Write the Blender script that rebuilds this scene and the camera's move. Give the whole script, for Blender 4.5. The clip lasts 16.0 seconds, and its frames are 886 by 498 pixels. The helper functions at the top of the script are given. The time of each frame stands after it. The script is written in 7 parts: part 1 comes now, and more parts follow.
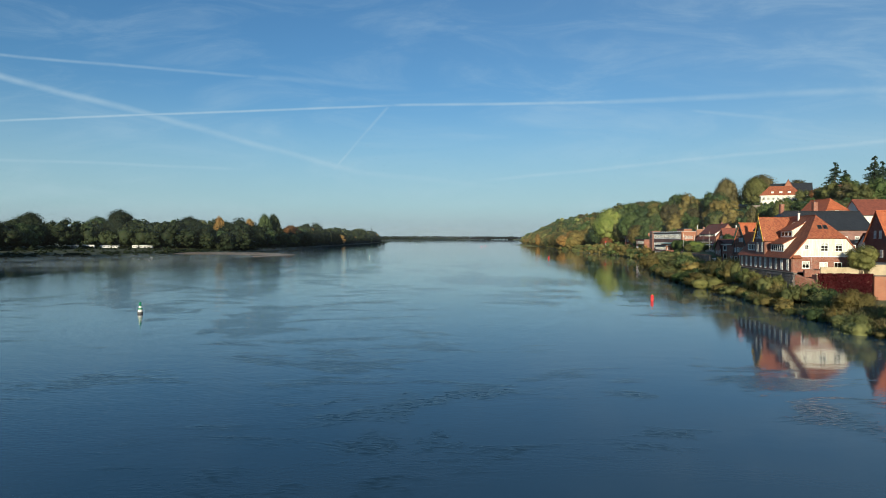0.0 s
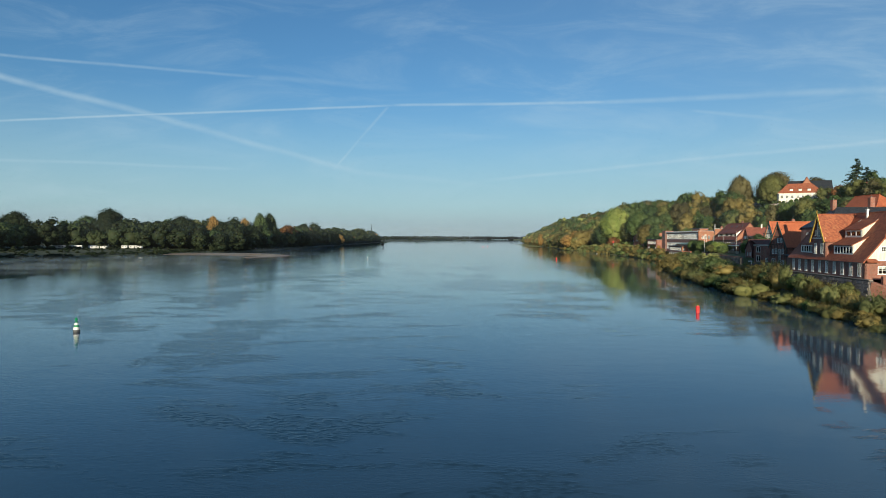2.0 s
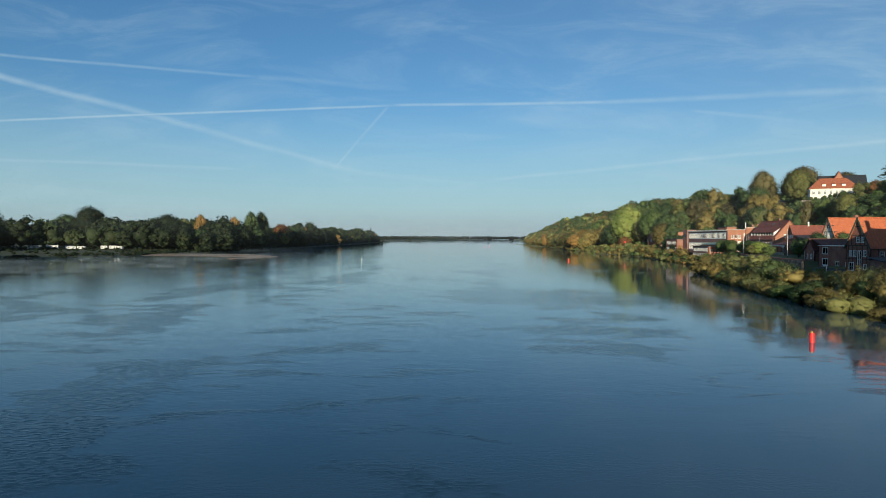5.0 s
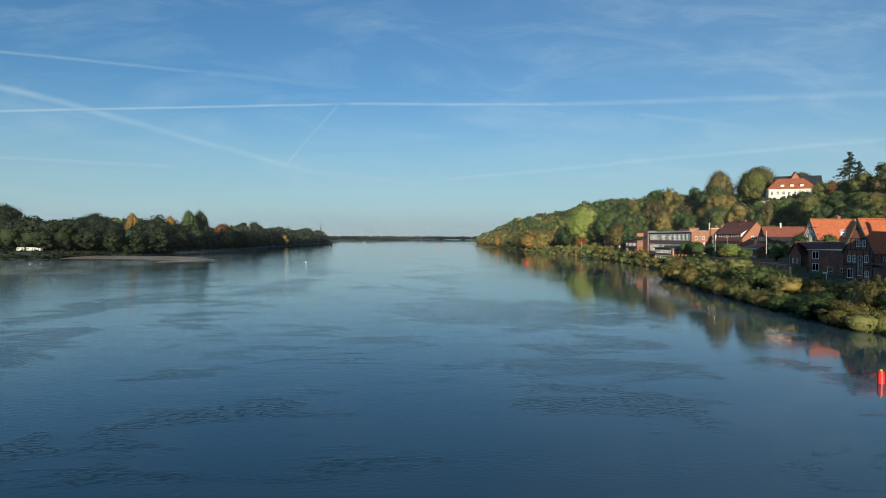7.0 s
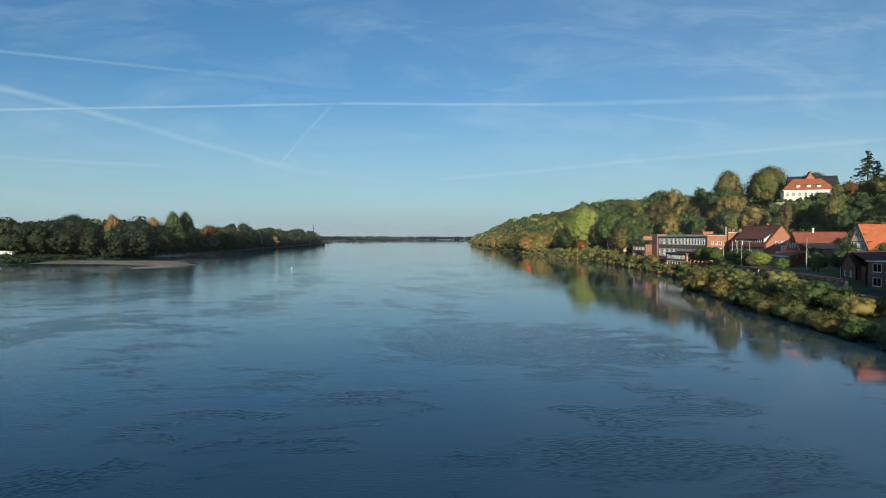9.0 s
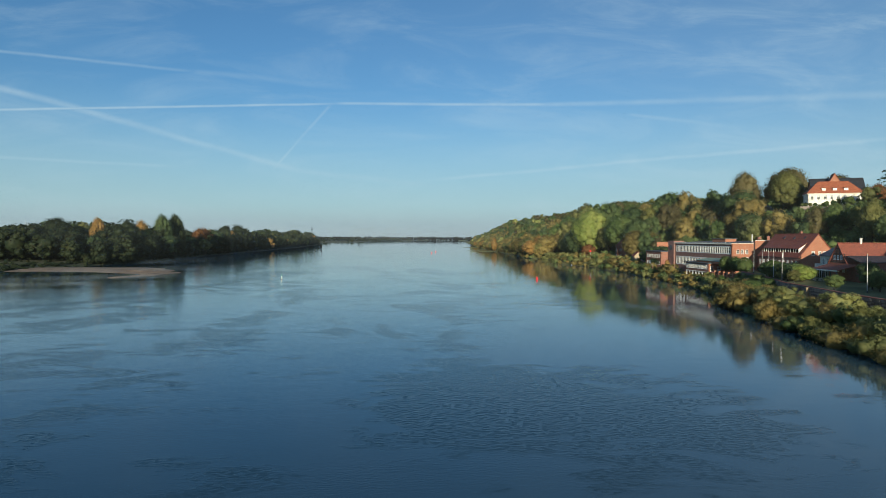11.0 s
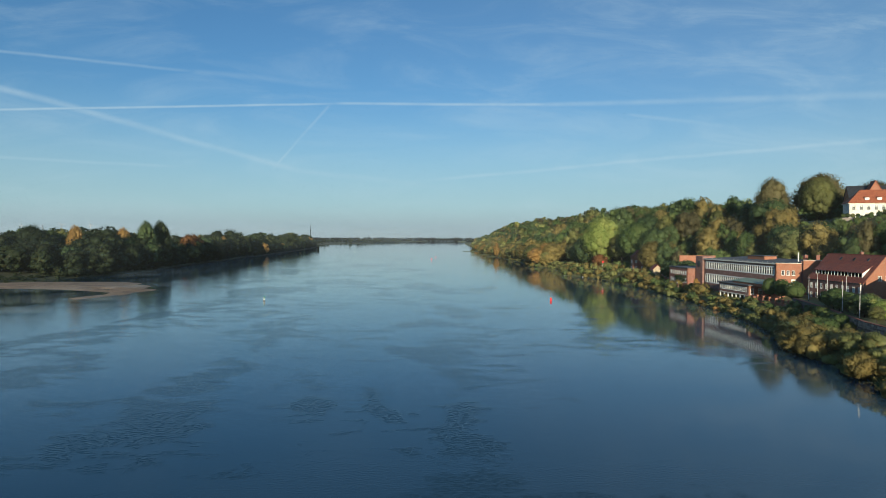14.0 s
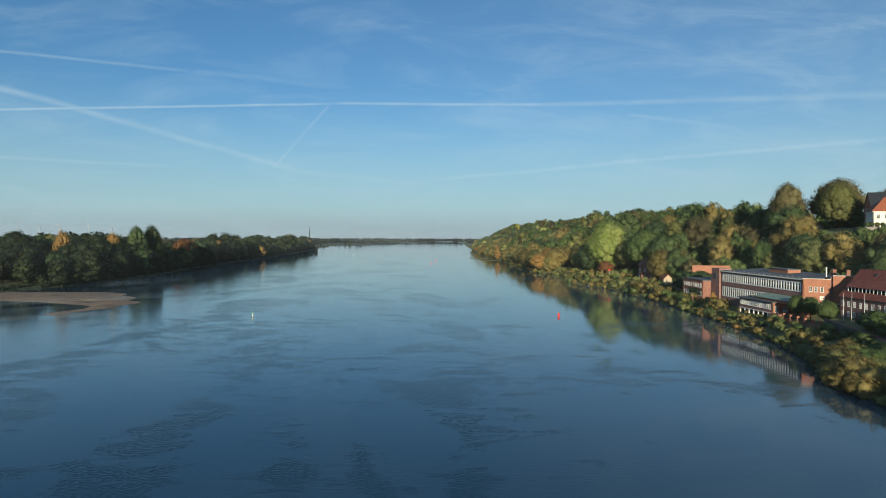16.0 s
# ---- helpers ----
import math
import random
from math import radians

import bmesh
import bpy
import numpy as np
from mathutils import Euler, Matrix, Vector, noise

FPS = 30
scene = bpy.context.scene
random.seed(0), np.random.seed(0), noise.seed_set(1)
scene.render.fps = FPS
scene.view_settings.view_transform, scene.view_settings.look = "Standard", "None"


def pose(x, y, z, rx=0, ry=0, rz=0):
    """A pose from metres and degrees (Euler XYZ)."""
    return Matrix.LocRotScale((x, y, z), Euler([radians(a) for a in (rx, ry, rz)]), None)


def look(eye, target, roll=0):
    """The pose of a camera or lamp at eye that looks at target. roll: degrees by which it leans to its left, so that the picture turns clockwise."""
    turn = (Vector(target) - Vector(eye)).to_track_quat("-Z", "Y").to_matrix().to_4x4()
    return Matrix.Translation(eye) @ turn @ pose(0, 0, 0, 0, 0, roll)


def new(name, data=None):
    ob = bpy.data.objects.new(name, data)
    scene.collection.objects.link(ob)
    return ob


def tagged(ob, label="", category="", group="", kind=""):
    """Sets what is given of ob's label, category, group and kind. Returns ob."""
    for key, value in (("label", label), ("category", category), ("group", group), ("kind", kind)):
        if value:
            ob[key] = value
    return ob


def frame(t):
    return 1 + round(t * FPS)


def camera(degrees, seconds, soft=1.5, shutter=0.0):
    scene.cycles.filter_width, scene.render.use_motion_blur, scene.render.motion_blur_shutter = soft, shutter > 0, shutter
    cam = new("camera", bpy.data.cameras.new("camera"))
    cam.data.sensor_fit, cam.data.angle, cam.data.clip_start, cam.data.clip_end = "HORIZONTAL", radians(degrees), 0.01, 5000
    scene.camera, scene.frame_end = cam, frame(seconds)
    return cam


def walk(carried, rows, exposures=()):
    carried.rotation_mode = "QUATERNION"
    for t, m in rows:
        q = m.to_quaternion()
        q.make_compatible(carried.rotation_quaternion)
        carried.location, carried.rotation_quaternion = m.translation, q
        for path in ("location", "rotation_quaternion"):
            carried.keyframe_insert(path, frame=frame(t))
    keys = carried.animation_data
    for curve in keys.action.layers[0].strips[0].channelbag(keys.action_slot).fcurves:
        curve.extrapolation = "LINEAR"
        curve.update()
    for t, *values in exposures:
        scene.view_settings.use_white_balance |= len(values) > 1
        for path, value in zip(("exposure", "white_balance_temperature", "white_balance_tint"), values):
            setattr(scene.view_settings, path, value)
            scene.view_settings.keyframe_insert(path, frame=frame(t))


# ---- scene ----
# The camera flies downstream over the river, low at first, then climbing; it turns a little to its right on the way.
cam = camera(71.0, 16.0, soft=0.7)
PATH = [
    (0, 0.03, -0.01, 13.29, -0.15),
    (0.5, -0.33, 4.92, 13.39, -0.15),
    (1, -0.65, 10.06, 13.41, -0.16),
    (1.5, -0.93, 15.36, 13.38, -0.16),
    (2, -1.17, 20.77, 13.32, -0.16),
    (2.5, -1.38, 26.26, 13.23, -0.17),
    (3, -1.54, 31.80, 13.15, -0.17),
    (3.5, -1.67, 37.38, 13.08, -0.18),
    (4, -1.77, 42.98, 13.03, -0.18),
    (4.6, -1.84, 49.71, 13.03, -0.18),
    (5.2, -1.87, 56.44, 13.09, -0.18),
    (5.7, -1.87, 62.04, 13.22, -0.42),
    (6, -1.85, 65.40, 13.32, -0.90),
    (6.3, -1.82, 68.75, 13.45, -1.75),
    (6.5, -1.80, 70.99, 13.55, -2.50),
    (6.75, -1.76, 73.78, 13.70, -3.70),
    (7, -1.72, 76.57, 13.86, -4.66),
    (7.25, -1.68, 79.36, 14.05, -5.02),
    (7.5, -1.62, 82.16, 14.25, -5.13),
    (8, -1.50, 87.74, 14.73, -5.18),
    (8.5, -1.36, 93.32, 15.29, -5.21),
    (9, -1.19, 98.91, 15.93, -5.25),
    (9.6, -0.98, 105.62, 16.81, -5.28),
    (10.2, -0.73, 112.31, 17.81, -5.31),
    (10.8, -0.47, 118.98, 18.92, -5.34),
    (11.5, -0.14, 126.71, 20.33, -5.38),
    (12, 0.12, 132.16, 21.40, -5.39),
    (12.5, 0.38, 137.52, 22.52, -5.39),
    (13, 0.64, 142.76, 23.68, -5.40),
    (13.5, 0.92, 147.84, 24.86, -5.41),
    (14, 1.20, 152.71, 26.04, -5.41),
    (14.5, 1.49, 157.32, 27.22, -5.42),
    (15, 1.78, 161.59, 28.37, -5.43),
    (15.5, 2.07, 165.46, 29.47, -5.43),
    (16, 2.35, 168.84, 30.51, -5.44),
]
PITCH, ROLL = -1.04, 0.2


def flown(x, y, z, yaw):
    return Matrix.Translation((x, y, z)) @ pose(0, 0, 0, 0, 0, yaw) @ pose(0, 0, 0, 90 + PITCH) @ pose(0, 0, 0, 0, 0, ROLL)


EXPOSURE, KELVIN, TINT = 0.62, 6030, 0
walk(cam, [(t, flown(x, y, z, yaw)) for t, x, y, z, yaw in PATH], [(0, EXPOSURE, KELVIN, TINT), (16, EXPOSURE, KELVIN, TINT)])

# ---- world and sun ----
SUN_ELEVATION, SUN_AZIMUTH = radians(10.5), radians(189)  # azimuth from +y towards +x


def math_node(tree, op, a, b=None, c=None, clamp=False):
    n = tree.nodes.new("ShaderNodeMath")
    n.operation, n.use_clamp = op, clamp
    for i, v in enumerate((a, b, c)):
        if v is None:
            continue
        if isinstance(v, (int, float)):
            n.inputs[i].default_value = v
        else:
            tree.links.new(v, n.inputs[i])
    return n.outputs[0]


def smooth(tree, value, low, high, to_low=0.0, to_high=1.0):
    n = tree.nodes.new("ShaderNodeMapRange")
    n.interpolation_type = "SMOOTHSTEP"
    tree.links.new(value, n.inputs["Value"])
    for name, v in (("From Min", low), ("From Max", high), ("To Min", to_low), ("To Max", to_high)):
        n.inputs[name].default_value = v
    return n.outputs["Result"]


def noise_node(tree, vector, scale, detail=4.0, rough=0.55, distort=0.0):
    n = tree.nodes.new("ShaderNodeTexNoise")
    if vector is not None:
        tree.links.new(vector, n.inputs["Vector"])
    n.inputs["Scale"].default_value, n.inputs["Detail"].default_value = scale, detail
    n.inputs["Roughness"].default_value, n.inputs["Distortion"].default_value = rough, distort
    return n.outputs["Fac"]


def stretch(tree, vector, sx, sy, sz, rz=0.0):
    n = tree.nodes.new("ShaderNodeMapping")
    tree.links.new(vector, n.inputs["Vector"])
    n.inputs["Scale"].default_value = (sx, sy, sz)
    n.inputs["Rotation"].default_value = (0, 0, rz)
    return n.outputs["Vector"]


def mix_rgb(tree, fac, a, b, mode="MIX"):
    n = tree.nodes.new("ShaderNodeMix")
    n.data_type, n.blend_type = "RGBA", mode
    for socket, v in ((n.inputs[0], fac), (n.inputs[6], a), (n.inputs[7], b)):
        if isinstance(v, (int, float)):
            socket.default_value = v
        elif isinstance(v, tuple):
            socket.default_value = (*v, 1)
        else:
            tree.links.new(v, socket)
    return n.outputs[2]


world = bpy.data.worlds.new("morning_sky")
world.use_nodes = True
scene.world = world
wt = world.node_tree
wt.nodes.clear()
sky = wt.nodes.new("ShaderNodeTexSky")
sky.sky_type, sky.sun_disc = "NISHITA", False
sky.sun_elevation, sky.sun_rotation = SUN_ELEVATION, SUN_AZIMUTH
sky.altitude, sky.air_density, sky.dust_density, sky.ozone_density = 30, 1.0, 0.4, 4.2
# Contrails: straight on the plane that the sky is projected to (u = x / y, v = z / y), of uneven width and strength.
coord = wt.nodes.new("ShaderNodeTexCoord")
split = wt.nodes.new("ShaderNodeSeparateXYZ")
wt.links.new(coord.outputs["Generated"], split.inputs[0])
ahead = math_node(wt, "MAXIMUM", split.outputs[1], 0.02)
su = math_node(wt, "DIVIDE", split.outputs[0], ahead)
sv = math_node(wt, "DIVIDE", split.outputs[2], ahead)
plane = wt.nodes.new("ShaderNodeCombineXYZ")
wt.links.new(su, plane.inputs[0])
wt.links.new(sv, plane.inputs[1])
patchy = noise_node(wt, plane.outputs[0], 14, 5, 0.6)
wander = noise_node(wt, plane.outputs[0], 5, 2, 0.5)


def contrail(u0, v0, u1, v1, width0, width1, strength0, strength1, rag=0.6):
    """The veil of one trail, from end to end, as a value."""
    du, dv = u1 - u0, v1 - v0
    long = math.hypot(du, dv)
    du, dv = du / long, dv / long
    pu, pv = math_node(wt, "SUBTRACT", su, u0), math_node(wt, "SUBTRACT", sv, v0)
    along = math_node(wt, "DIVIDE", math_node(wt, "ADD", math_node(wt, "MULTIPLY", pu, du), math_node(wt, "MULTIPLY", pv, dv)), long)
    off = math_node(wt, "SUBTRACT", math_node(wt, "MULTIPLY", pu, -dv), math_node(wt, "MULTIPLY", pv, -du))
    off = math_node(wt, "ADD", off, math_node(wt, "MULTIPLY", math_node(wt, "SUBTRACT", wander, 0.5), 0.02 * rag))
    width = math_node(wt, "ADD", math_node(wt, "MULTIPLY", along, width1 - width0), width0)
    near = smooth(wt, math_node(wt, "DIVIDE", math_node(wt, "ABSOLUTE", off), math_node(wt, "MAXIMUM", width, 0.0006)), 0.0, 1.0, 1.0, 0.0)
    power = math_node(wt, "ADD", math_node(wt, "MULTIPLY", along, strength1 - strength0), strength0, clamp=True)
    ends = math_node(wt, "MULTIPLY", smooth(wt, along, -0.02, 0.06), smooth(wt, along, 0.9, 1.02, 1.0, 0.0))
    body = math_node(wt, "MULTIPLY", math_node(wt, "MULTIPLY", near, power), ends)
    return math_node(wt, "MULTIPLY", body, smooth(wt, patchy, 0.25, 0.75, 0.6, 1.25), clamp=True)


trails = None
for row in (
    (-0.95, 0.32, -0.10, 0.098, 0.0090, 0.007, 0.42, 0.18),
    (-0.95, 0.175, -0.06, 0.2125, 0.0030, 0.003, 0.50, 0.42, 0.2),
    (-0.08, 0.212, 0.28, 0.2185, 0.0035, 0.004, 0.40, 0.30, 0.2),
    (0.24, 0.2165, 0.95, 0.254, 0.0055, 0.012, 0.24, 0.12, 0.4),
    (-0.95, 0.31, -0.28, 0.255, 0.0040, 0.004, 0.34, 0.16, 0.3),
    (-0.30, 0.256, -0.04, 0.236, 0.0060, 0.008, 0.13, 0.05),
    (-0.95, 0.131, -0.30, 0.109, 0.0040, 0.004, 0.22, 0.14, 0.3),
    (-0.176, 0.108, -0.082, 0.214, 0.0026, 0.0040, 0.22, 0.14, 0.5),
    (0.06, 0.091, 0.90, 0.178, 0.0042, 0.006, 0.20, 0.24, 0.5),
    (0.40, 0.206, 0.60, 0.187, 0.0040, 0.006, 0.16, 0.06, 0.5),
    (-0.13, 0.105, 0.10, 0.080, 0.0060, 0.008, 0.16, 0.05),
):
    one = contrail(*row)
    trails = one if trails is None else math_node(wt, "MAXIMUM", trails, one)
# Thin cirrus in long streaks.
streaks = noise_node(wt, stretch(wt, plane.outputs[0], 2.2, 9.0, 1.0, radians(-9)), 1.9, 7, 0.62, 0.7)
cirrus = math_node(wt, "MULTIPLY", smooth(wt, streaks, 0.42, 0.82), 0.22)
# A thin high veil lies over the eastern half of the sky.
sheet = math_node(wt, "MULTIPLY", smooth(wt, su, -0.35, 0.95), smooth(wt, streaks, 0.2, 0.8, 0.10, 0.20))
veil = math_node(wt, "ADD", math_node(wt, "ADD", trails, cirrus), sheet, clamp=True)
SKY_STRENGTH = 0.074
# The air is hazy towards the horizon.
hazed = mix_rgb(wt, smooth(wt, split.outputs[2], 0.0, 0.24, 0.72, 0.0), sky.outputs[0], (3.7, 4.75, 5.35))
hazed = mix_rgb(wt, smooth(wt, split.outputs[2], 0.0, 0.055, 0.75, 0.0), hazed, (2.95, 3.42, 3.80))
cloudy = mix_rgb(wt, veil, hazed, (5.0, 5.8, 6.4))
back = wt.nodes.new("ShaderNodeBackground")
back.inputs["Strength"].default_value = SKY_STRENGTH
wt.links.new(cloudy, back.inputs["Color"])
wt.links.new(back.outputs[0], wt.nodes.new("ShaderNodeOutputWorld").inputs["Surface"])

sun_data = bpy.data.lights.new("sun", "SUN")
sun_data.energy, sun_data.angle, sun_data.color = 4.1, radians(0.55), (1.0, 0.81, 0.58)
sun = new("sun", sun_data)
toward = Vector((math.sin(SUN_AZIMUTH) * math.cos(SUN_ELEVATION), math.cos(SUN_AZIMUTH) * math.cos(SUN_ELEVATION), math.sin(SUN_ELEVATION)))
sun.matrix_world = look(toward * 300, (0, 0, 0))

# ---- materials ----


def material(name, rough=0.8, metallic=0.0):
    """A new node material: its tree, its Principled node, and the object's coordinates."""
    m = bpy.data.materials.new(name)
    m.use_nodes = True
    tree = m.node_tree
    p = tree.nodes["Principled BSDF"]
    p.inputs["Roughness"].default_value, p.inputs["Metallic"].default_value = rough, metallic
    c = tree.nodes.new("ShaderNodeTexCoord").outputs["Object"]
    return m, tree, p, c


def bump(tree, p, height, strength, distance):
    b = tree.nodes.new("ShaderNodeBump")
    b.inputs["Strength"].default_value, b.inputs["Distance"].default_value = strength, distance
    tree.links.new(height, b.inputs["Height"])
    tree.links.new(b.outputs[0], p.inputs["Normal"])


def worn(name, dark, light, scale=1.2, fine=14.0, rough=0.85, relief=0.02, metallic=0.0, spread=0.0):
    """A surface that varies in patches and in grain between two colours; spread: how far one object differs from the next."""
    m, tree, p, c = material(name, rough, metallic)
    big, small = noise_node(tree, c, scale, 4, 0.6), noise_node(tree, c, fine, 5, 0.65)
    fac = math_node(tree, "ADD", math_node(tree, "MULTIPLY", big, 0.65), math_node(tree, "MULTIPLY", small, 0.35))
    if spread:
        info = tree.nodes.new("ShaderNodeObjectInfo")
        fac = math_node(tree, "ADD", fac, math_node(tree, "MULTIPLY", math_node(tree, "SUBTRACT", info.outputs["Random"], 0.5), spread))
    tree.links.new(mix_rgb(tree, smooth(tree, fac, 0.3, 0.7), dark, light), p.inputs["Base Color"])
    if relief:
        bump(tree, p, small, 0.6, relief)
    return m


def brickwork(name, one, two, mortar, scale=1.0, mottling=0.5):
    """Bricks 0.25 by 0.075 m with pale joints, laid by height and by the way along the wall, whichever way that faces."""
    m, tree, p, c = material(name, 0.9)
    s = tree.nodes.new("ShaderNodeSeparateXYZ")
    tree.links.new(c, s.inputs[0])
    along = math_node(tree, "ADD", s.outputs[0], s.outputs[1])
    joined = tree.nodes.new("ShaderNodeCombineXYZ")
    tree.links.new(along, joined.inputs[0])
    tree.links.new(s.outputs[2], joined.inputs[1])
    b = tree.nodes.new("ShaderNodeTexBrick")
    tree.links.new(joined.outputs[0], b.inputs["Vector"])
    b.inputs["Scale"].default_value = 4.0 / scale
    b.inputs["Color1"].default_value, b.inputs["Color2"].default_value, b.inputs["Mortar"].default_value = (*one, 1), (*two, 1), (*mortar, 1)
    b.inputs["Brick Width"].default_value, b.inputs["Row Height"].default_value, b.inputs["Mortar Size"].default_value = 1.0, 0.31, 0.03
    stains = smooth(tree, noise_node(tree, c, 0.55, 5, 0.65), 0.3, 0.75, 1.0 - mottling * 0.55, 1.0 + mottling * 0.25)
    grey = tree.nodes.new("ShaderNodeCombineXYZ")
    for i in range(3):
        tree.links.new(stains, grey.inputs[i])
    tree.links.new(mix_rgb(tree, 1.0, b.outputs["Color"], grey.outputs[0], "MULTIPLY"), p.inputs["Base Color"])
    bump(tree, p, b.outputs["Fac"], 0.5, -0.012)
    return m


def tiled(name, one, two, moss, rough=0.75, mossy=0.5):
    """Clay pantiles in courses down the slope, uneven in colour, with lichen in patches."""
    m, tree, p, c = material(name, rough)
    s = tree.nodes.new("ShaderNodeSeparateXYZ")
    tree.links.new(c, s.inputs[0])
    along = math_node(tree, "MULTIPLY", math_node(tree, "ADD", s.outputs[0], s.outputs[1]), 4.2)
    down = math_node(tree, "MULTIPLY", s.outputs[2], 3.8)
    cell = tree.nodes.new("ShaderNodeCombineXYZ")
    tree.links.new(math_node(tree, "FLOOR", along), cell.inputs[0])
    tree.links.new(math_node(tree, "FLOOR", down), cell.inputs[1])
    white = tree.nodes.new("ShaderNodeTexWhiteNoise")
    tree.links.new(cell.outputs[0], white.inputs["Vector"])
    patches = noise_node(tree, c, 0.5, 5, 0.65)
    fac = math_node(tree, "ADD", math_node(tree, "MULTIPLY", white.outputs["Value"], 0.55), math_node(tree, "MULTIPLY", patches, 0.5))
    base = mix_rgb(tree, smooth(tree, fac, 0.2, 0.85), one, two)
    spots = noise_node(tree, c, 2.3, 6, 0.75)
    grown = math_node(tree, "MULTIPLY", smooth(tree, spots, 0.52, 0.72), mossy)
    tree.links.new(mix_rgb(tree, grown, base, moss), p.inputs["Base Color"])
    wave = math_node(tree, "ABSOLUTE", math_node(tree, "SUBTRACT", math_node(tree, "FRACT", along), 0.5))
    step = math_node(tree, "FRACT", down)
    bump(tree, p, math_node(tree, "ADD", wave, math_node(tree, "MULTIPLY", step, 0.5)), 0.7, 0.05)
    return m


def boarded(name, dark, light, pitch=0.2):
    """Painted upright boards with open joints and weathering."""
    m, tree, p, c = material(name, 0.6)
    s = tree.nodes.new("ShaderNodeSeparateXYZ")
    tree.links.new(c, s.inputs[0])
    along = math_node(tree, "DIVIDE", math_node(tree, "ADD", s.outputs[0], s.outputs[1]), pitch)
    joint = smooth(tree, math_node(tree, "ABSOLUTE", math_node(tree, "SUBTRACT", math_node(tree, "FRACT", along), 0.5)), 0.40, 0.5)
    runs = noise_node(tree, stretch(tree, c, 3.0, 3.0, 0.35), 1.4, 5, 0.6)
    base = mix_rgb(tree, smooth(tree, runs, 0.35, 0.7), dark, light)
    tree.links.new(mix_rgb(tree, math_node(tree, "MULTIPLY", joint, 0.45), base, (0.25, 0.23, 0.2)), p.inputs["Base Color"])
    bump(tree, p, joint, 0.6, -0.02)
    return m


def foliage(name, dark, light, warm, warmth=0.25):
    """Leaves: light passes through them; each tree and each spray has its own tint."""
    m, tree, p, c = material(name, 0.65)
    c = tree.nodes.new("ShaderNodeNewGeometry").outputs["Position"]
    info = tree.nodes.new("ShaderNodeObjectInfo").outputs["Random"]
    leaf = tree.nodes.new("ShaderNodeNewGeometry").outputs["Random Per Island"]
    clumps = noise_node(tree, c, 0.45, 3, 0.6)
    fac = math_node(tree, "ADD", math_node(tree, "MULTIPLY", leaf, 0.12), math_node(tree, "MULTIPLY", clumps, 0.85))
    fac = math_node(tree, "ADD", fac, math_node(tree, "MULTIPLY", math_node(tree, "SUBTRACT", info, 0.5), 0.5))
    stand = noise_node(tree, stretch(tree, c, 1.0, 1.0, 0.5), 0.085, 2, 0.5)
    fac = math_node(tree, "ADD", fac, math_node(tree, "MULTIPLY", math_node(tree, "SUBTRACT", stand, 0.5), 0.9))
    base = mix_rgb(tree, smooth(tree, fac, 0.15, 1.0), dark, light)
    turned = math_node(tree, "MULTIPLY", smooth(tree, noise_node(tree, c, 0.23, 4, 0.7), 0.5, 0.75), warmth)
    base = mix_rgb(tree, turned, base, warm)
    tree.links.new(base, p.inputs["Base Color"])
    p.inputs["Specular IOR Level"].default_value = 0.25
    thin = tree.nodes.new("ShaderNodeBsdfTranslucent")
    tree.links.new(base, thin.inputs["Color"])
    both = tree.nodes.new("ShaderNodeMixShader")
    both.inputs[0].default_value = 0.5
    tree.links.new(p.outputs[0], both.inputs[1])
    tree.links.new(thin.outputs[0], both.inputs[2])
    tree.links.new(both.outputs[0], tree.nodes["Material Output"].inputs["Surface"])
    return m


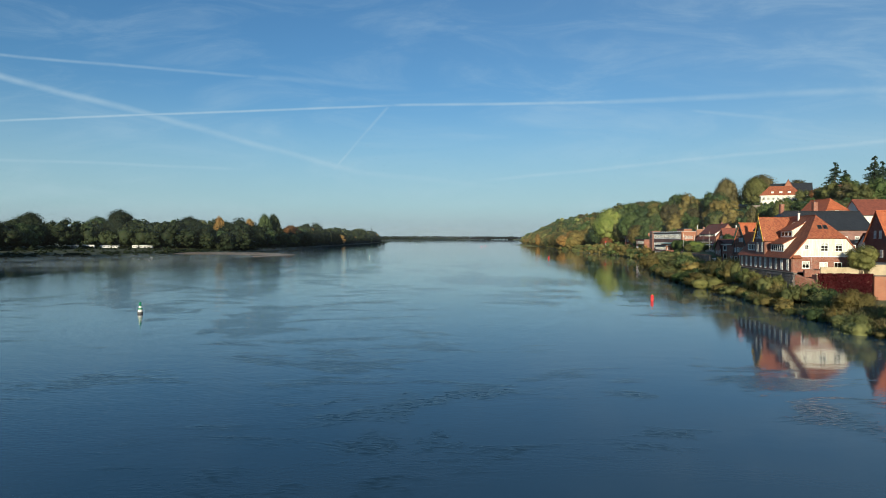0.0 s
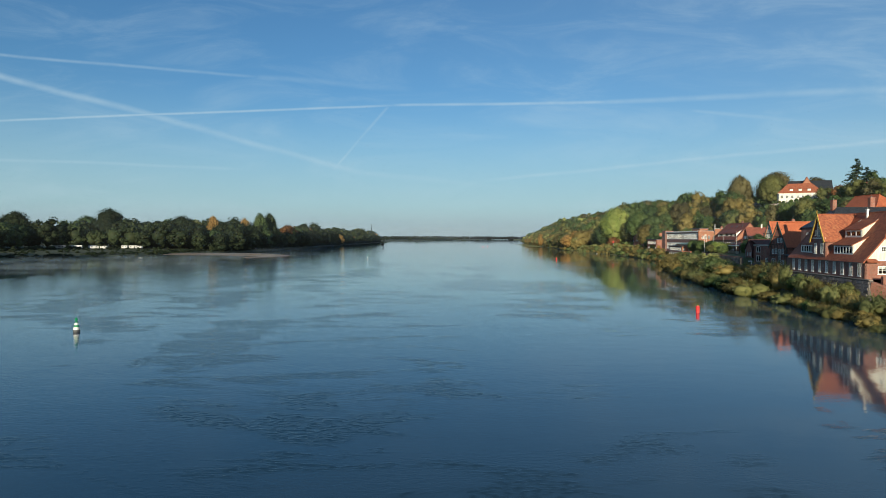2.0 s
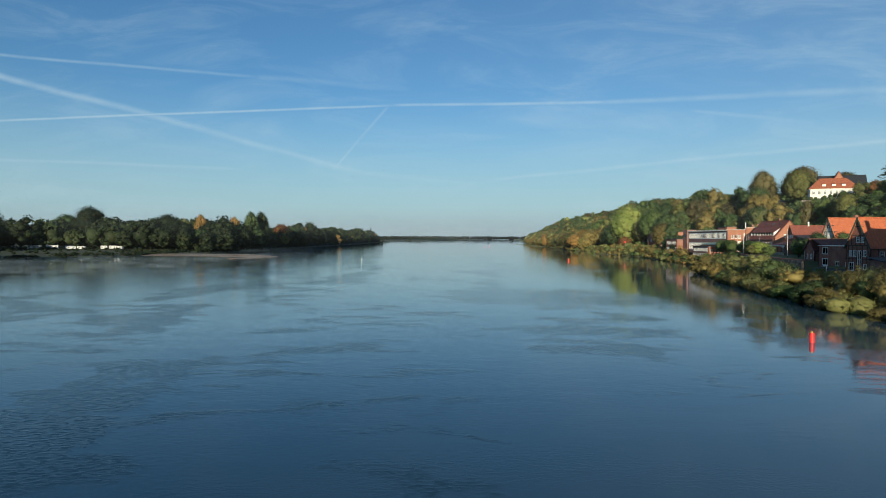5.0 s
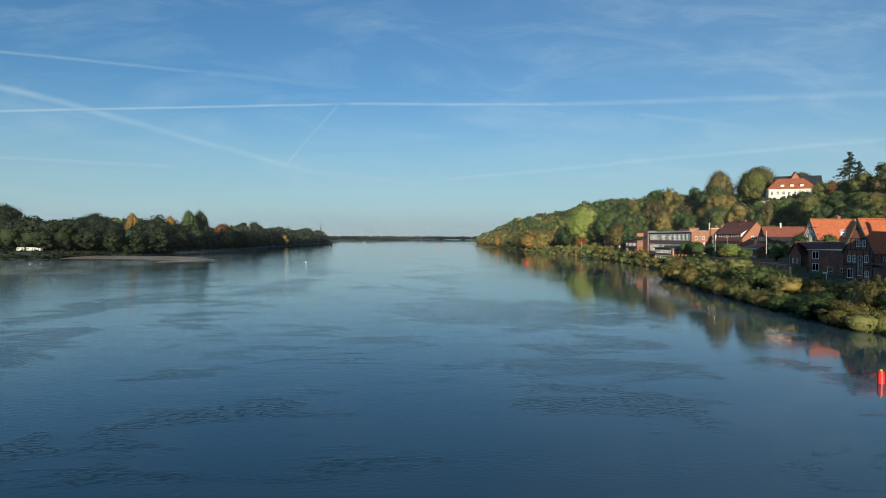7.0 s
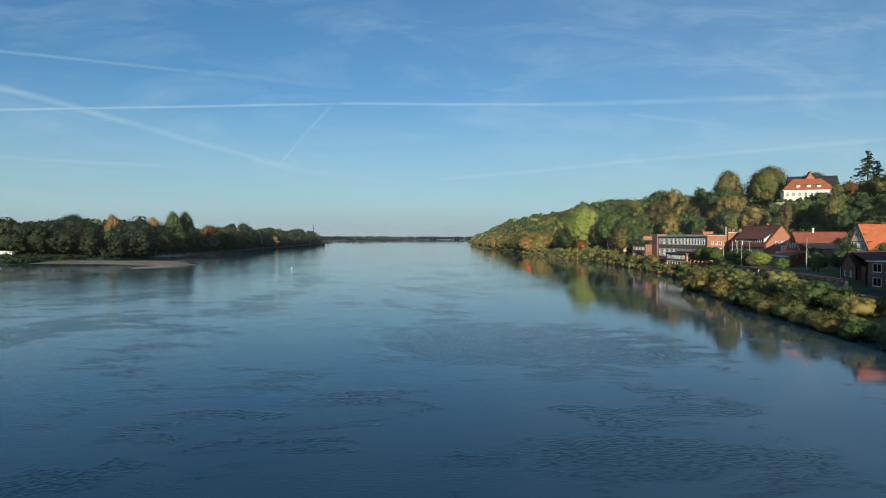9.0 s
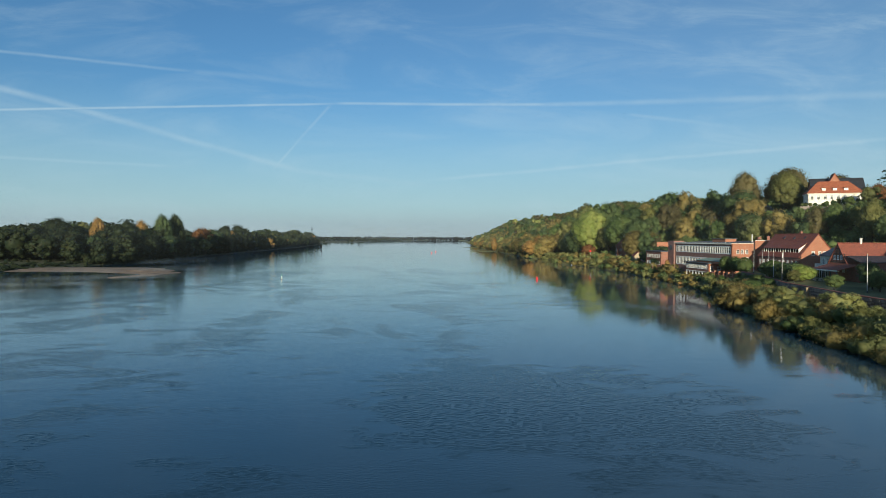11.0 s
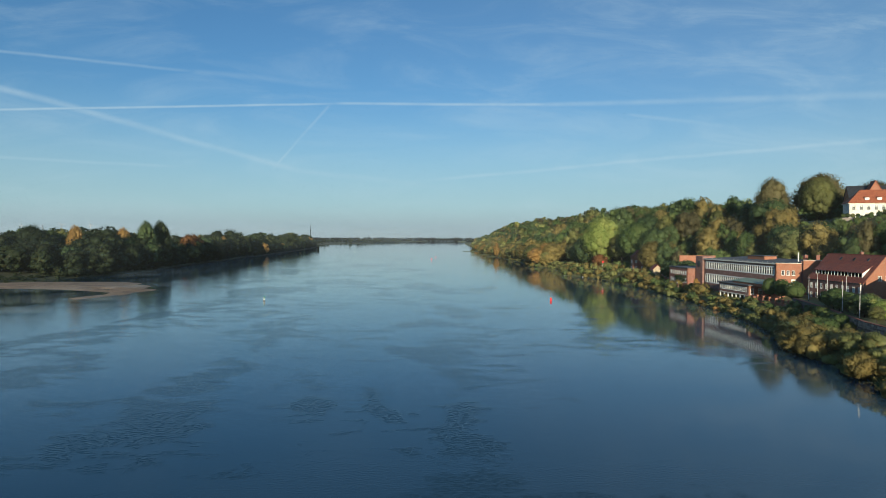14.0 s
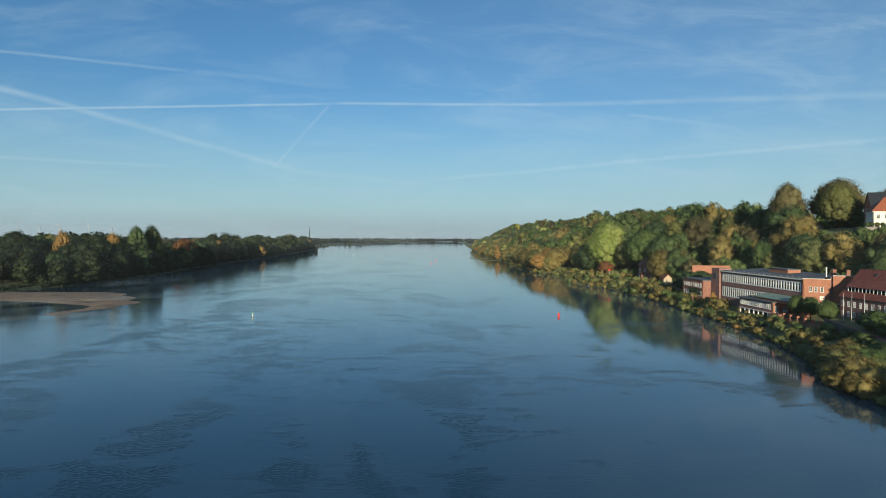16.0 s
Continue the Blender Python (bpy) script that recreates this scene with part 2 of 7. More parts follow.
def water_material():
    m, tree, p, _ = material("river_water", 0.03)
    c = tree.nodes.new("ShaderNodeNewGeometry").outputs["Position"]
    p.inputs["IOR"].default_value = 1.333
    murk = noise_node(tree, stretch(tree, c, 1.0, 0.4, 1.0), 0.02, 3, 0.5)
    place = tree.nodes.new("ShaderNodeSeparateXYZ")
    tree.links.new(c, place.inputs[0])
    # Base colour rises towards the town, standing in for brighter sky mirrored there.
    sky_sheen = smooth(tree, math_node(tree, "SUBTRACT", place.outputs[0], math_node(tree, "MULTIPLY", place.outputs[1], 0.14)), -35.0, 45.0)
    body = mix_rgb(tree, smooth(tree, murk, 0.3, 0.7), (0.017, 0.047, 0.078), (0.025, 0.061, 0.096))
    tree.links.new(mix_rgb(tree, sky_sheen, body, (0.044, 0.083, 0.116)), p.inputs["Base Color"])
    # Boils and eddies: patches where the current chops the surface, torn into streaks along midstream.
    swirl = noise_node(tree, stretch(tree, c, 1.0, 0.55, 1.0, radians(-16)), 0.032, 4, 0.55, 0.9)
    torn = noise_node(tree, stretch(tree, c, 0.45, 1.0, 1.0, radians(14)), 0.16, 5, 0.7, 0.6)
    stream = math_node(tree, "MULTIPLY", smooth(tree, place.outputs[0], -150.0, -60.0), smooth(tree, place.outputs[0], 15.0, 75.0, 1.0, 0.0))
    rough = math_node(tree, "ADD", math_node(tree, "MULTIPLY", swirl, 0.58), math_node(tree, "MULTIPLY", torn, 0.42))
    rough = smooth(tree, math_node(tree, "ADD", rough, math_node(tree, "MULTIPLY", stream, 0.055)), 0.55, 0.598)
    chop = noise_node(tree, stretch(tree, c, 0.6, 1.2, 1.0, radians(8)), 2.4, 4, 0.62)
    # Steep small waves show their dark fronts: the chop mirrors less of the low sky.
    fleck = math_node(tree, "MULTIPLY", rough, smooth(tree, chop, 0.34, 0.62, 0.28, 1.0))
    tree.links.new(math_node(tree, "SUBTRACT", 0.78, math_node(tree, "MULTIPLY", fleck, 0.70)), p.inputs["Specular IOR Level"])
    ripple = noise_node(tree, stretch(tree, c, 0.7, 1.25, 1.0), 2.2, 3, 0.6)
    swell = noise_node(tree, stretch(tree, c, 0.55, 1.0, 1.0), 0.32, 2, 0.5)
    # The water lies smoother in the lee of both banks.
    lee = smooth(tree, math_node(tree, "SUBTRACT", place.outputs[0], math_node(tree, "MULTIPLY", place.outputs[1], 0.14)), -22.0, 22.0)
    lee = math_node(tree, "MAXIMUM", lee, smooth(tree, place.outputs[0], -150.0, -110.0, 1.0, 0.0))
    stir = math_node(tree, "SUBTRACT", 0.036, math_node(tree, "MULTIPLY", lee, 0.026))
    calm = math_node(tree, "ADD", math_node(tree, "MULTIPLY", ripple, stir), math_node(tree, "MULTIPLY", swell, 0.03))
    height = math_node(tree, "ADD", calm, math_node(tree, "MULTIPLY", fleck, 0.018))
    bump(tree, p, height, 1.0, 0.40)
    return m


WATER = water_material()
SAND = worn("river_sand", (0.12, 0.082, 0.056), (0.27, 0.195, 0.13), 0.12, 2.0, 0.95, 0.05)
SOIL = worn("bank_grass", (0.075, 0.090, 0.032), (0.18, 0.185, 0.075), 0.08, 1.6, 0.95, 0.15)
# Bank grass with the shade put into its colour, for the other bank.
MEADOW_SHADED = worn("shaded_meadow", (0.022, 0.032, 0.014), (0.060, 0.075, 0.028), 0.08, 1.6, 0.95, 0.15)
SANDSTONE = worn("pale_brick", (0.30, 0.22, 0.13), (0.42, 0.33, 0.21), 0.8, 7, 0.9, 0.02)
PATH_STONE = worn("path_gravel", (0.22, 0.19, 0.15), (0.34, 0.30, 0.25), 0.4, 6, 0.95, 0.02)
ASPHALT = worn("asphalt", (0.04, 0.04, 0.042), (0.075, 0.072, 0.07), 0.4, 9, 0.9, 0.01)
BRICK_RED = brickwork("red_brick", (0.33, 0.13, 0.085), (0.25, 0.085, 0.06), (0.30, 0.24, 0.20))
BRICK_ORANGE = brickwork("orange_brick", (0.38, 0.155, 0.09), (0.32, 0.12, 0.07), (0.34, 0.22, 0.155), 1.0, 0.25)
BRICK_DARK = brickwork("plum_brick", (0.31, 0.155, 0.125), (0.23, 0.115, 0.10), (0.30, 0.24, 0.215))
STONE = worn("granite_block", (0.09, 0.078, 0.075), (0.21, 0.185, 0.175), 0.9, 9, 0.9, 0.04, 0.0, 0.5)
RUBBLE = worn("field_stone", (0.12, 0.10, 0.09), (0.27, 0.23, 0.20), 0.9, 7, 0.9, 0.04, 0.0, 0.5)
TILE_RED = tiled("red_pantiles", (0.20, 0.052, 0.028), (0.36, 0.115, 0.052), (0.36, 0.24, 0.11))
TILE_ORANGE = tiled("orange_pantiles", (0.33, 0.082, 0.036), (0.49, 0.145, 0.058), (0.28, 0.14, 0.07), 0.7, 0.3)
TILE_BROWN = tiled("brown_pantiles", (0.14, 0.042, 0.030), (0.25, 0.075, 0.048), (0.12, 0.08, 0.05), 0.7, 0.3)
# Darker copy of the brown pantiles: a roof's shade put into the colour.
TILE_SHADED = tiled("shaded_pantiles", (0.065, 0.024, 0.020), (0.115, 0.042, 0.032), (0.10, 0.07, 0.05), 0.75, 0.3)
SLATE = tiled("dark_slates", (0.018, 0.020, 0.025), (0.036, 0.039, 0.046), (0.08, 0.085, 0.07), 0.42, 0.2)
FELT = worn("roof_felt", (0.055, 0.062, 0.072), (0.11, 0.12, 0.135), 0.25, 3, 0.75, 0.01)
COPPER = worn("patinated_copper", (0.17, 0.27, 0.24), (0.27, 0.37, 0.33), 0.3, 3, 0.6, 0.01)
BOARDS = boarded("white_boards", (0.60, 0.56, 0.47), (0.80, 0.77, 0.69))
RENDERED = worn("cream_render", (0.66, 0.62, 0.53), (0.80, 0.77, 0.70), 0.4, 6, 0.85, 0.01)
BEIGE = worn("beige_render", (0.36, 0.29, 0.19), (0.52, 0.43, 0.30), 0.5, 6, 0.9, 0.01)
YELLOW = worn("ochre_paint", (0.55, 0.33, 0.05), (0.70, 0.46, 0.09), 1.2, 8, 0.6, 0.0)
WHITE = worn("white_paint", (0.70, 0.69, 0.66), (0.84, 0.83, 0.80), 1.0, 9, 0.5, 0.0)
TIMBER = worn("old_timber", (0.030, 0.024, 0.020), (0.075, 0.055, 0.042), 1.5, 12, 0.85, 0.01)
GREEN_TIMBER = worn("green_timber", (0.035, 0.055, 0.045), (0.075, 0.105, 0.085), 1.5, 12, 0.7, 0.01)
STEEL = worn("painted_steel", (0.46, 0.46, 0.46), (0.62, 0.62, 0.61), 1.5, 9, 0.4, 0.0)
DARK_METAL = worn("dark_metal", (0.03, 0.03, 0.032), (0.07, 0.07, 0.072), 2, 9, 0.5, 0.0)
RED_PAINT = worn("signal_red", (0.62, 0.02, 0.025), (0.80, 0.045, 0.04), 1.2, 8, 0.4, 0.0)
GREEN_PAINT = worn("signal_green", (0.01, 0.16, 0.06), (0.02, 0.26, 0.10), 1.2, 8, 0.4, 0.0)
CURTAIN = worn("white_curtain", (0.70, 0.69, 0.66), (0.82, 0.81, 0.78), 2, 9, 0.9, 0.0)
BARK = worn("bark", (0.035, 0.028, 0.02), (0.09, 0.072, 0.055), 1.5, 8, 0.95, 0.04)
TURBINE = worn("turbine_grey", (0.30, 0.33, 0.36), (0.40, 0.43, 0.46), 1.0, 4, 0.6, 0.0)
CAR_PAINT = worn("silver_blue_paint", (0.30, 0.36, 0.44), (0.36, 0.42, 0.50), 1.0, 9, 0.25, 0.0, 0.4)
RUBBER = worn("rubber", (0.015, 0.015, 0.015), (0.03, 0.03, 0.03), 3, 12, 0.8, 0.0)


def glass_material():
    m, tree, p, c = material("window_glass")
    clear, gloss = tree.nodes.new("ShaderNodeBsdfTransparent"), tree.nodes.new("ShaderNodeBsdfGlossy")
    clear.inputs["Color"].default_value = (0.85, 0.88, 0.89, 1)
    gloss.inputs["Roughness"].default_value = 0.03
    edge = tree.nodes.new("ShaderNodeFresnel")
    edge.inputs["IOR"].default_value = 1.7
    both = tree.nodes.new("ShaderNodeMixShader")
    tree.links.new(edge.outputs[0], both.inputs[0])
    tree.links.new(clear.outputs[0], both.inputs[1])
    tree.links.new(gloss.outputs[0], both.inputs[2])
    tree.links.new(both.outputs[0], tree.nodes["Material Output"].inputs["Surface"])
    return m




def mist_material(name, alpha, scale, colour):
    """Mist and painted-in haze for thin sheets: mostly clear, thicker low down and in drifts."""
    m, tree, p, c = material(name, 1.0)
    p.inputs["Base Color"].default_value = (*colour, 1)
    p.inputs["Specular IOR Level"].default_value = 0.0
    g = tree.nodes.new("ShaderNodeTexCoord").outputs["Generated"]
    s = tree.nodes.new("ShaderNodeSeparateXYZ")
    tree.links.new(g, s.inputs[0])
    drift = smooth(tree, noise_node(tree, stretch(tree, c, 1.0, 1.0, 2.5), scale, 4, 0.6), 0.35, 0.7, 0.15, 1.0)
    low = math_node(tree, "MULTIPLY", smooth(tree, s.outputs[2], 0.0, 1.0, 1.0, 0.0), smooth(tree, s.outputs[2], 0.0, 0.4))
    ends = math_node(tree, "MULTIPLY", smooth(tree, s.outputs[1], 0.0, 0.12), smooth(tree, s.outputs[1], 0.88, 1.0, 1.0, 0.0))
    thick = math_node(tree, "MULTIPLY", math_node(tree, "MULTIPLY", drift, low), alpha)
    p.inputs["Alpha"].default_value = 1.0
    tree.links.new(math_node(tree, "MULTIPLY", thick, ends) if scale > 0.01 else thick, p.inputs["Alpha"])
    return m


GLASS = glass_material()
LEAF_DEEP = foliage("deep_green_leaves", (0.068, 0.113, 0.049), (0.170, 0.229, 0.095), (0.294, 0.209, 0.094), 0.17)
LEAF_GREEN = foliage("green_leaves", (0.109, 0.169, 0.059), (0.253, 0.315, 0.119), (0.372, 0.279, 0.110), 0.21)
LEAF_LIME = foliage("yellow_green_leaves", (0.290, 0.370, 0.099), (0.600, 0.582, 0.218), (0.590, 0.470, 0.173), 0.21)
LEAF_OLIVE = foliage("olive_leaves", (0.136, 0.152, 0.058), (0.352, 0.353, 0.127), (0.387, 0.282, 0.109), 0.24)
LEAF_GOLD = foliage("golden_leaves", (0.343, 0.224, 0.075), (0.600, 0.387, 0.139), (0.600, 0.341, 0.134), 0.28)
LEAF_BROWN = foliage("browning_leaves", (0.105, 0.098, 0.052), (0.250, 0.225, 0.110), (0.26, 0.15, 0.06), 0.3)
LEAF_RUST = foliage("rust_leaves", (0.189, 0.099, 0.045), (0.319, 0.159, 0.072), (0.381, 0.182, 0.070), 0.28)
LEAF_CRIMSON = foliage("crimson_creeper", (0.040, 0.005, 0.008), (0.115, 0.012, 0.018), (0.20, 0.04, 0.02), 0.3)
LEAF_TAWNY = foliage("tawny_leaves", (0.189, 0.163, 0.062), (0.436, 0.356, 0.132), (0.494, 0.315, 0.095), 0.3)
LEAF_SILVER = foliage("willow_leaves", (0.176, 0.200, 0.081), (0.411, 0.424, 0.168), (0.441, 0.343, 0.112), 0.25)
# Far-bank leaves, with the shade of the close wood put into the colour.
LEAF_SHADED = foliage("shaded_leaves", (0.020, 0.034, 0.019), (0.078, 0.106, 0.048), (0.170, 0.115, 0.040), 0.26)
LEAF_FIR = foliage("fir_needles", (0.075, 0.120, 0.083), (0.165, 0.225, 0.143), (0.180, 0.180, 0.090), 0.07)
REED = foliage("reeds", (0.225, 0.194, 0.090), (0.384, 0.332, 0.166), (0.443, 0.345, 0.160), 0.28)

# ---- building blocks ----


def mesh_of(name, bm, mat):
    me = bpy.data.meshes.new(name)
    bm.to_mesh(me)
    bm.free()
    me.materials.append(mat)
    return me


def part(name, bm, mat, parent, label="", at=None):
    """One bmesh as one mesh under a thing or under a part."""
    ob = new(name, mesh_of(name, bm, mat))
    ob.parent = parent
    if at is not None:
        ob.matrix_local = at
    return tagged(ob, label)


def share(name, me, parent, at):
    ob = new(name, me)
    ob.parent, ob.matrix_local = parent, at
    return ob


def thing(name, m, label, category, group="", kind=""):
    ob = new(name)
    ob.empty_display_size = 0.2
    ob.matrix_world = m
    return tagged(ob, label, category, group, kind)


def box(bm, x0, x1, y0, y1, z0, z1):
    v = [bm.verts.new(p) for p in ((x0, y0, z0), (x1, y0, z0), (x1, y1, z0), (x0, y1, z0), (x0, y0, z1), (x1, y0, z1), (x1, y1, z1), (x0, y1, z1))]
    for f in ((3, 2, 1, 0), (4, 5, 6, 7), (0, 1, 5, 4), (1, 2, 6, 5), (2, 3, 7, 6), (3, 0, 4, 7)):
        bm.faces.new([v[i] for i in f])
    return bm


def bevelled(bm, width):
    bmesh.ops.bevel(bm, geom=bm.edges[:], offset=width, segments=1, affect="EDGES", clamp_overlap=True)
    return bm


def boxes(*rows):
    bm = bmesh.new()
    for row in rows:
        box(bm, *row)
    return bm


def tube(bm, points, radii, sides=8):
    """A round, tapering tube along points, closed at its ends."""
    rings = []
    for i, (p, r) in enumerate(zip(points, radii)):
        a, b = Vector(points[max(i - 1, 0)]), Vector(points[min(i + 1, len(points) - 1)])
        turn = (b - a).to_track_quat("Z", "Y")
        rings.append([bm.verts.new(Vector(p) + turn @ Vector((r * math.cos(2 * math.pi * k / sides), r * math.sin(2 * math.pi * k / sides), 0))) for k in range(sides)])
    for lower, upper in zip(rings, rings[1:]):
        for k in range(sides):
            bm.faces.new((lower[k], lower[(k + 1) % sides], upper[(k + 1) % sides], upper[k]))
    bm.faces.new(rings[0][::-1])
    bm.faces.new(rings[-1])
    return bm


def slab(bm, corners, thick):
    """A flat plate of the given upper outline, thick downwards along its normal."""
    pts = [Vector(c) for c in corners]
    n = Vector((0, 0, 0))
    for i in range(len(pts)):
        n += (pts[i] - pts[0]).cross(pts[(i + 1) % len(pts)] - pts[0])
    n.normalize()
    if n.z < 0:
        pts.reverse()
        n = -n
    top = [bm.verts.new(p) for p in pts]
    low = [bm.verts.new(p - n * thick) for p in pts]
    bm.faces.new(top)
    bm.faces.new(low[::-1])
    for i in range(len(pts)):
        j = (i + 1) % len(pts)
        bm.faces.new((top[i], low[i], low[j], top[j]))
    return bm


def turned(x, y, z, degrees):
    return pose(x, y, z, 0, 0, degrees)


# ---- windows and walls: a house's own axes are x away from the river, y downstream, z up ----
FACING = {"near": 0, "river": -90, "far": 180, "back": 90}
WINDOW_MESHES = {}


def window_meshes(w, h, cols, rows, bar, frame_mat):
    key = (w, h, cols, rows, bar, frame_mat.name)
    if key not in WINDOW_MESHES:
        f = 0.12
        us, zs = [-w / 2, -w / 2 + f], [0, f]
        for i in range(1, cols):
            us += [-w / 2 + w * i / cols - bar / 2, -w / 2 + w * i / cols + bar / 2]
        for i in range(1, rows):
            zs += [h * i / rows - bar / 2, h * i / rows + bar / 2]
        us, zs = us + [w / 2 - f, w / 2], zs + [h - f, h]
        bm = bmesh.new()
        for i in range(len(us) - 1):
            for j in range(len(zs) - 1):
                if i % 2 == 0 or j % 2 == 0:
                    box(bm, us[i], us[i + 1], -0.05, 0.10, zs[j], zs[j + 1])
        bmesh.ops.remove_doubles(bm, verts=bm.verts[:], dist=0.0005)
        sill = boxes((-w / 2 - 0.08, w / 2 + 0.08, -0.14, 0.05, -0.07, -0.002))
        pane = boxes((-w / 2 + 0.02, w / 2 - 0.02, 0.03, 0.045, 0.02, h - 0.02))
        cloths = []
        for low_z, back in ((h * 0.62, 0.25), (0.08, 0.10)):
            cloth = bmesh.new()
            n = 14
            cols_ = [(-w / 2 + 0.06 + (w - 0.12) * k / n, back + 0.02 * math.sin(k * 2.2)) for k in range(n + 1)]
            low = [cloth.verts.new((x, y, low_z)) for x, y in cols_]
            high = [cloth.verts.new((x, y, h - 0.08)) for x, y in cols_]
            for k in range(n):
                cloth.faces.new((low[k], low[k + 1], high[k + 1], high[k]))
            cloths.append(mesh_of("curtain", cloth, CURTAIN))
        WINDOW_MESHES[key] = (mesh_of("window", bm, frame_mat), mesh_of("sill", sill, frame_mat), mesh_of("pane", pane, GLASS), cloths)
    return WINDOW_MESHES[key]


def on_face(house, face, u, z, depth=0.0):
    """The pose on a wall of a house, u along it from its low end."""
    w, l = house["wide"], house["long"]
    x, y = {"near": (u, depth), "river": (depth, u), "far": (u, l - depth), "back": (w - depth, u)}[face]
    return pose(x, y, z, 0, 0, FACING[face])


def window(house, face, u, z, w, h, cols=2, rows=2, bar=0.06, curtain=True, depth=0.0, frame_mat=None):
    """A window whose lower middle is at u, z; parts: the frame with its bars, sill, pane and curtains."""
    frame_me, sill_me, pane_me, cloth_me = window_meshes(w, h, cols, rows, bar, frame_mat or WHITE)
    ob = share("window", frame_me, house, on_face(house, face, u, z, depth))
    share("sill", sill_me, ob, Matrix())
    share("pane", pane_me, ob, Matrix()).visible_shadow = False
    if curtain:
        share("curtain", cloth_me[1 if curtain == "drawn" else 0], ob, Matrix())
    return ob


def wall(house, face, z0, z1, mat, holes=(), u0=0.0, u1=None, clip=(), thick=0.34, name="wall", depth=0.0, label=""):
    """A wall with openings right through it; clip: planes (point, normal) of the roof, past which it is cut away."""
    w, l = house["wide"], house["long"]
    u1 = (w if face in ("near", "far") else l) if u1 is None else u1
    us = sorted({u0, u1, *(v for a, b, _, _ in holes for v in (a, b) if u0 < v < u1)})
    zs = sorted({z0, z1, *(v for _, _, a, b in holes for v in (a, b) if z0 < v < z1)})
    bm = bmesh.new()
    for a, b in zip(us, us[1:]):
        for c, d in zip(zs, zs[1:]):
            mu, mz = (a + b) / 2, (c + d) / 2
            if any(h[0] < mu < h[1] and h[2] < mz < h[3] for h in holes):
                continue
            d0, d1 = depth, depth + thick
            if face == "near":
                box(bm, a, b, d0, d1, c, d)
            elif face == "far":
                box(bm, a, b, l - d1, l - d0, c, d)
            elif face == "river":
                box(bm, d0, d1, a, b, c, d)
            else:
                box(bm, w - d1, w - d0, a, b, c, d)
    bmesh.ops.remove_doubles(bm, verts=bm.verts[:], dist=0.0005)
    for co, no in clip:
        bmesh.ops.bisect_plane(bm, geom=bm.verts[:] + bm.edges[:] + bm.faces[:], plane_co=co, plane_no=no, clear_outer=True)
    return part(name, bm, mat, house, label)


def glazed_wall(house, face, z0, z1, mat, windows, clip=(), u0=0.0, u1=None, depth=0.0, name="wall", label="", frame_mat=None):
    """A wall together with its windows: rows of u, z, width, height, columns, rows, curtains."""
    holes = [(u - w / 2 + 0.01, u + w / 2 - 0.01, z + 0.01, z + h - 0.01) for u, z, w, h, *_ in windows]
    wall(house, face, z0, z1, mat, holes, u0, u1, clip, depth=depth, name=name, label=label)
    for u, z, w, h, cols, rows, curtain in windows:
        window(house, face, u, z, w, h, cols, rows, 0.06, curtain, depth, frame_mat)


def house_at(name, x, y, degrees, wide, long, label, category="house", group="", z=0.0):
    ob = thing(name, turned(x, y, z, degrees), label, category, group)
    ob["wide"], ob["long"] = wide, long
    return ob


def saddle_roof(house, eave, ridge, axis, mat, over=0.45, gable_over=0.3, thick=0.22, hip_near=None, label=""):
    """A pitched roof on a house: each slope and the ridge are parts. axis: the way the ridge runs. Returns the planes that cut its walls."""
    w, l = house["wide"], house["long"]
    half, span = (w / 2, l) if axis == "y" else (l / 2, w)
    drop = (ridge - eave) / half * over
    g0, g1 = -gable_over, span + gable_over

    def at(across, along, z):
        return (across, along, z) if axis == "y" else (along, across, z)

    lift = 0.1
    start = g0
    if hip_near is not None:
        hip_eave, run = hip_near
        start = run
        k = (hip_eave - eave) / (ridge - eave)
        cut = half * k
        left = [at(-over, g0, eave - drop + lift), at(-over, g1, eave - drop + lift), at(half, g1, ridge + lift), at(half, run, ridge + lift), at(cut, g0, hip_eave + lift)]
        right = [at(2 * half + over, g0, eave - drop + lift), at(2 * half + over, g1, eave - drop + lift), at(half, g1, ridge + lift), at(half, run, ridge + lift), at(2 * half - cut, g0, hip_eave + lift)]
        part("roof_hip", slab(bmesh.new(), [at(cut, g0 - 0.05, hip_eave + lift), at(2 * half - cut, g0 - 0.05, hip_eave + lift), at(half, run, ridge + lift + 0.004)], thick), mat, house)
    else:
        left = [at(-over, g0, eave - drop + lift), at(-over, g1, eave - drop + lift), at(half, g1, ridge + lift), at(half, g0, ridge + lift)]
        right = [at(2 * half + over, g0, eave - drop + lift), at(2 * half + over, g1, eave - drop + lift), at(half, g1, ridge + lift), at(half, g0, ridge + lift)]
    part("roof", slab(bmesh.new(), left, thick), mat, house, label)
    part("roof", slab(bmesh.new(), right, thick), mat, house, label)
    part("ridge_tiles", tube(bmesh.new(), [at(half, start, ridge + lift), at(half, g1, ridge + lift)], [0.14, 0.14], 6), mat, house)
    part("gutter", tube(bmesh.new(), [at(-over - 0.06, g0, eave - drop), at(-over - 0.06, g1, eave - drop)], [0.07, 0.07], 6), DARK_METAL, house)
    n1, n2 = Vector(at(-(ridge - eave), 0, half)).normalized(), Vector(at(ridge - eave, 0, half)).normalized()
    planes = [(at(half, 0, ridge - 0.05), n1), (at(half, 0, ridge - 0.05), n2)]
    if hip_near is not None:
        planes.append((at(half, run, ridge - 0.05), Vector(at(0, -(ridge - hip_near[0]), run)).normalized()))
    return planes


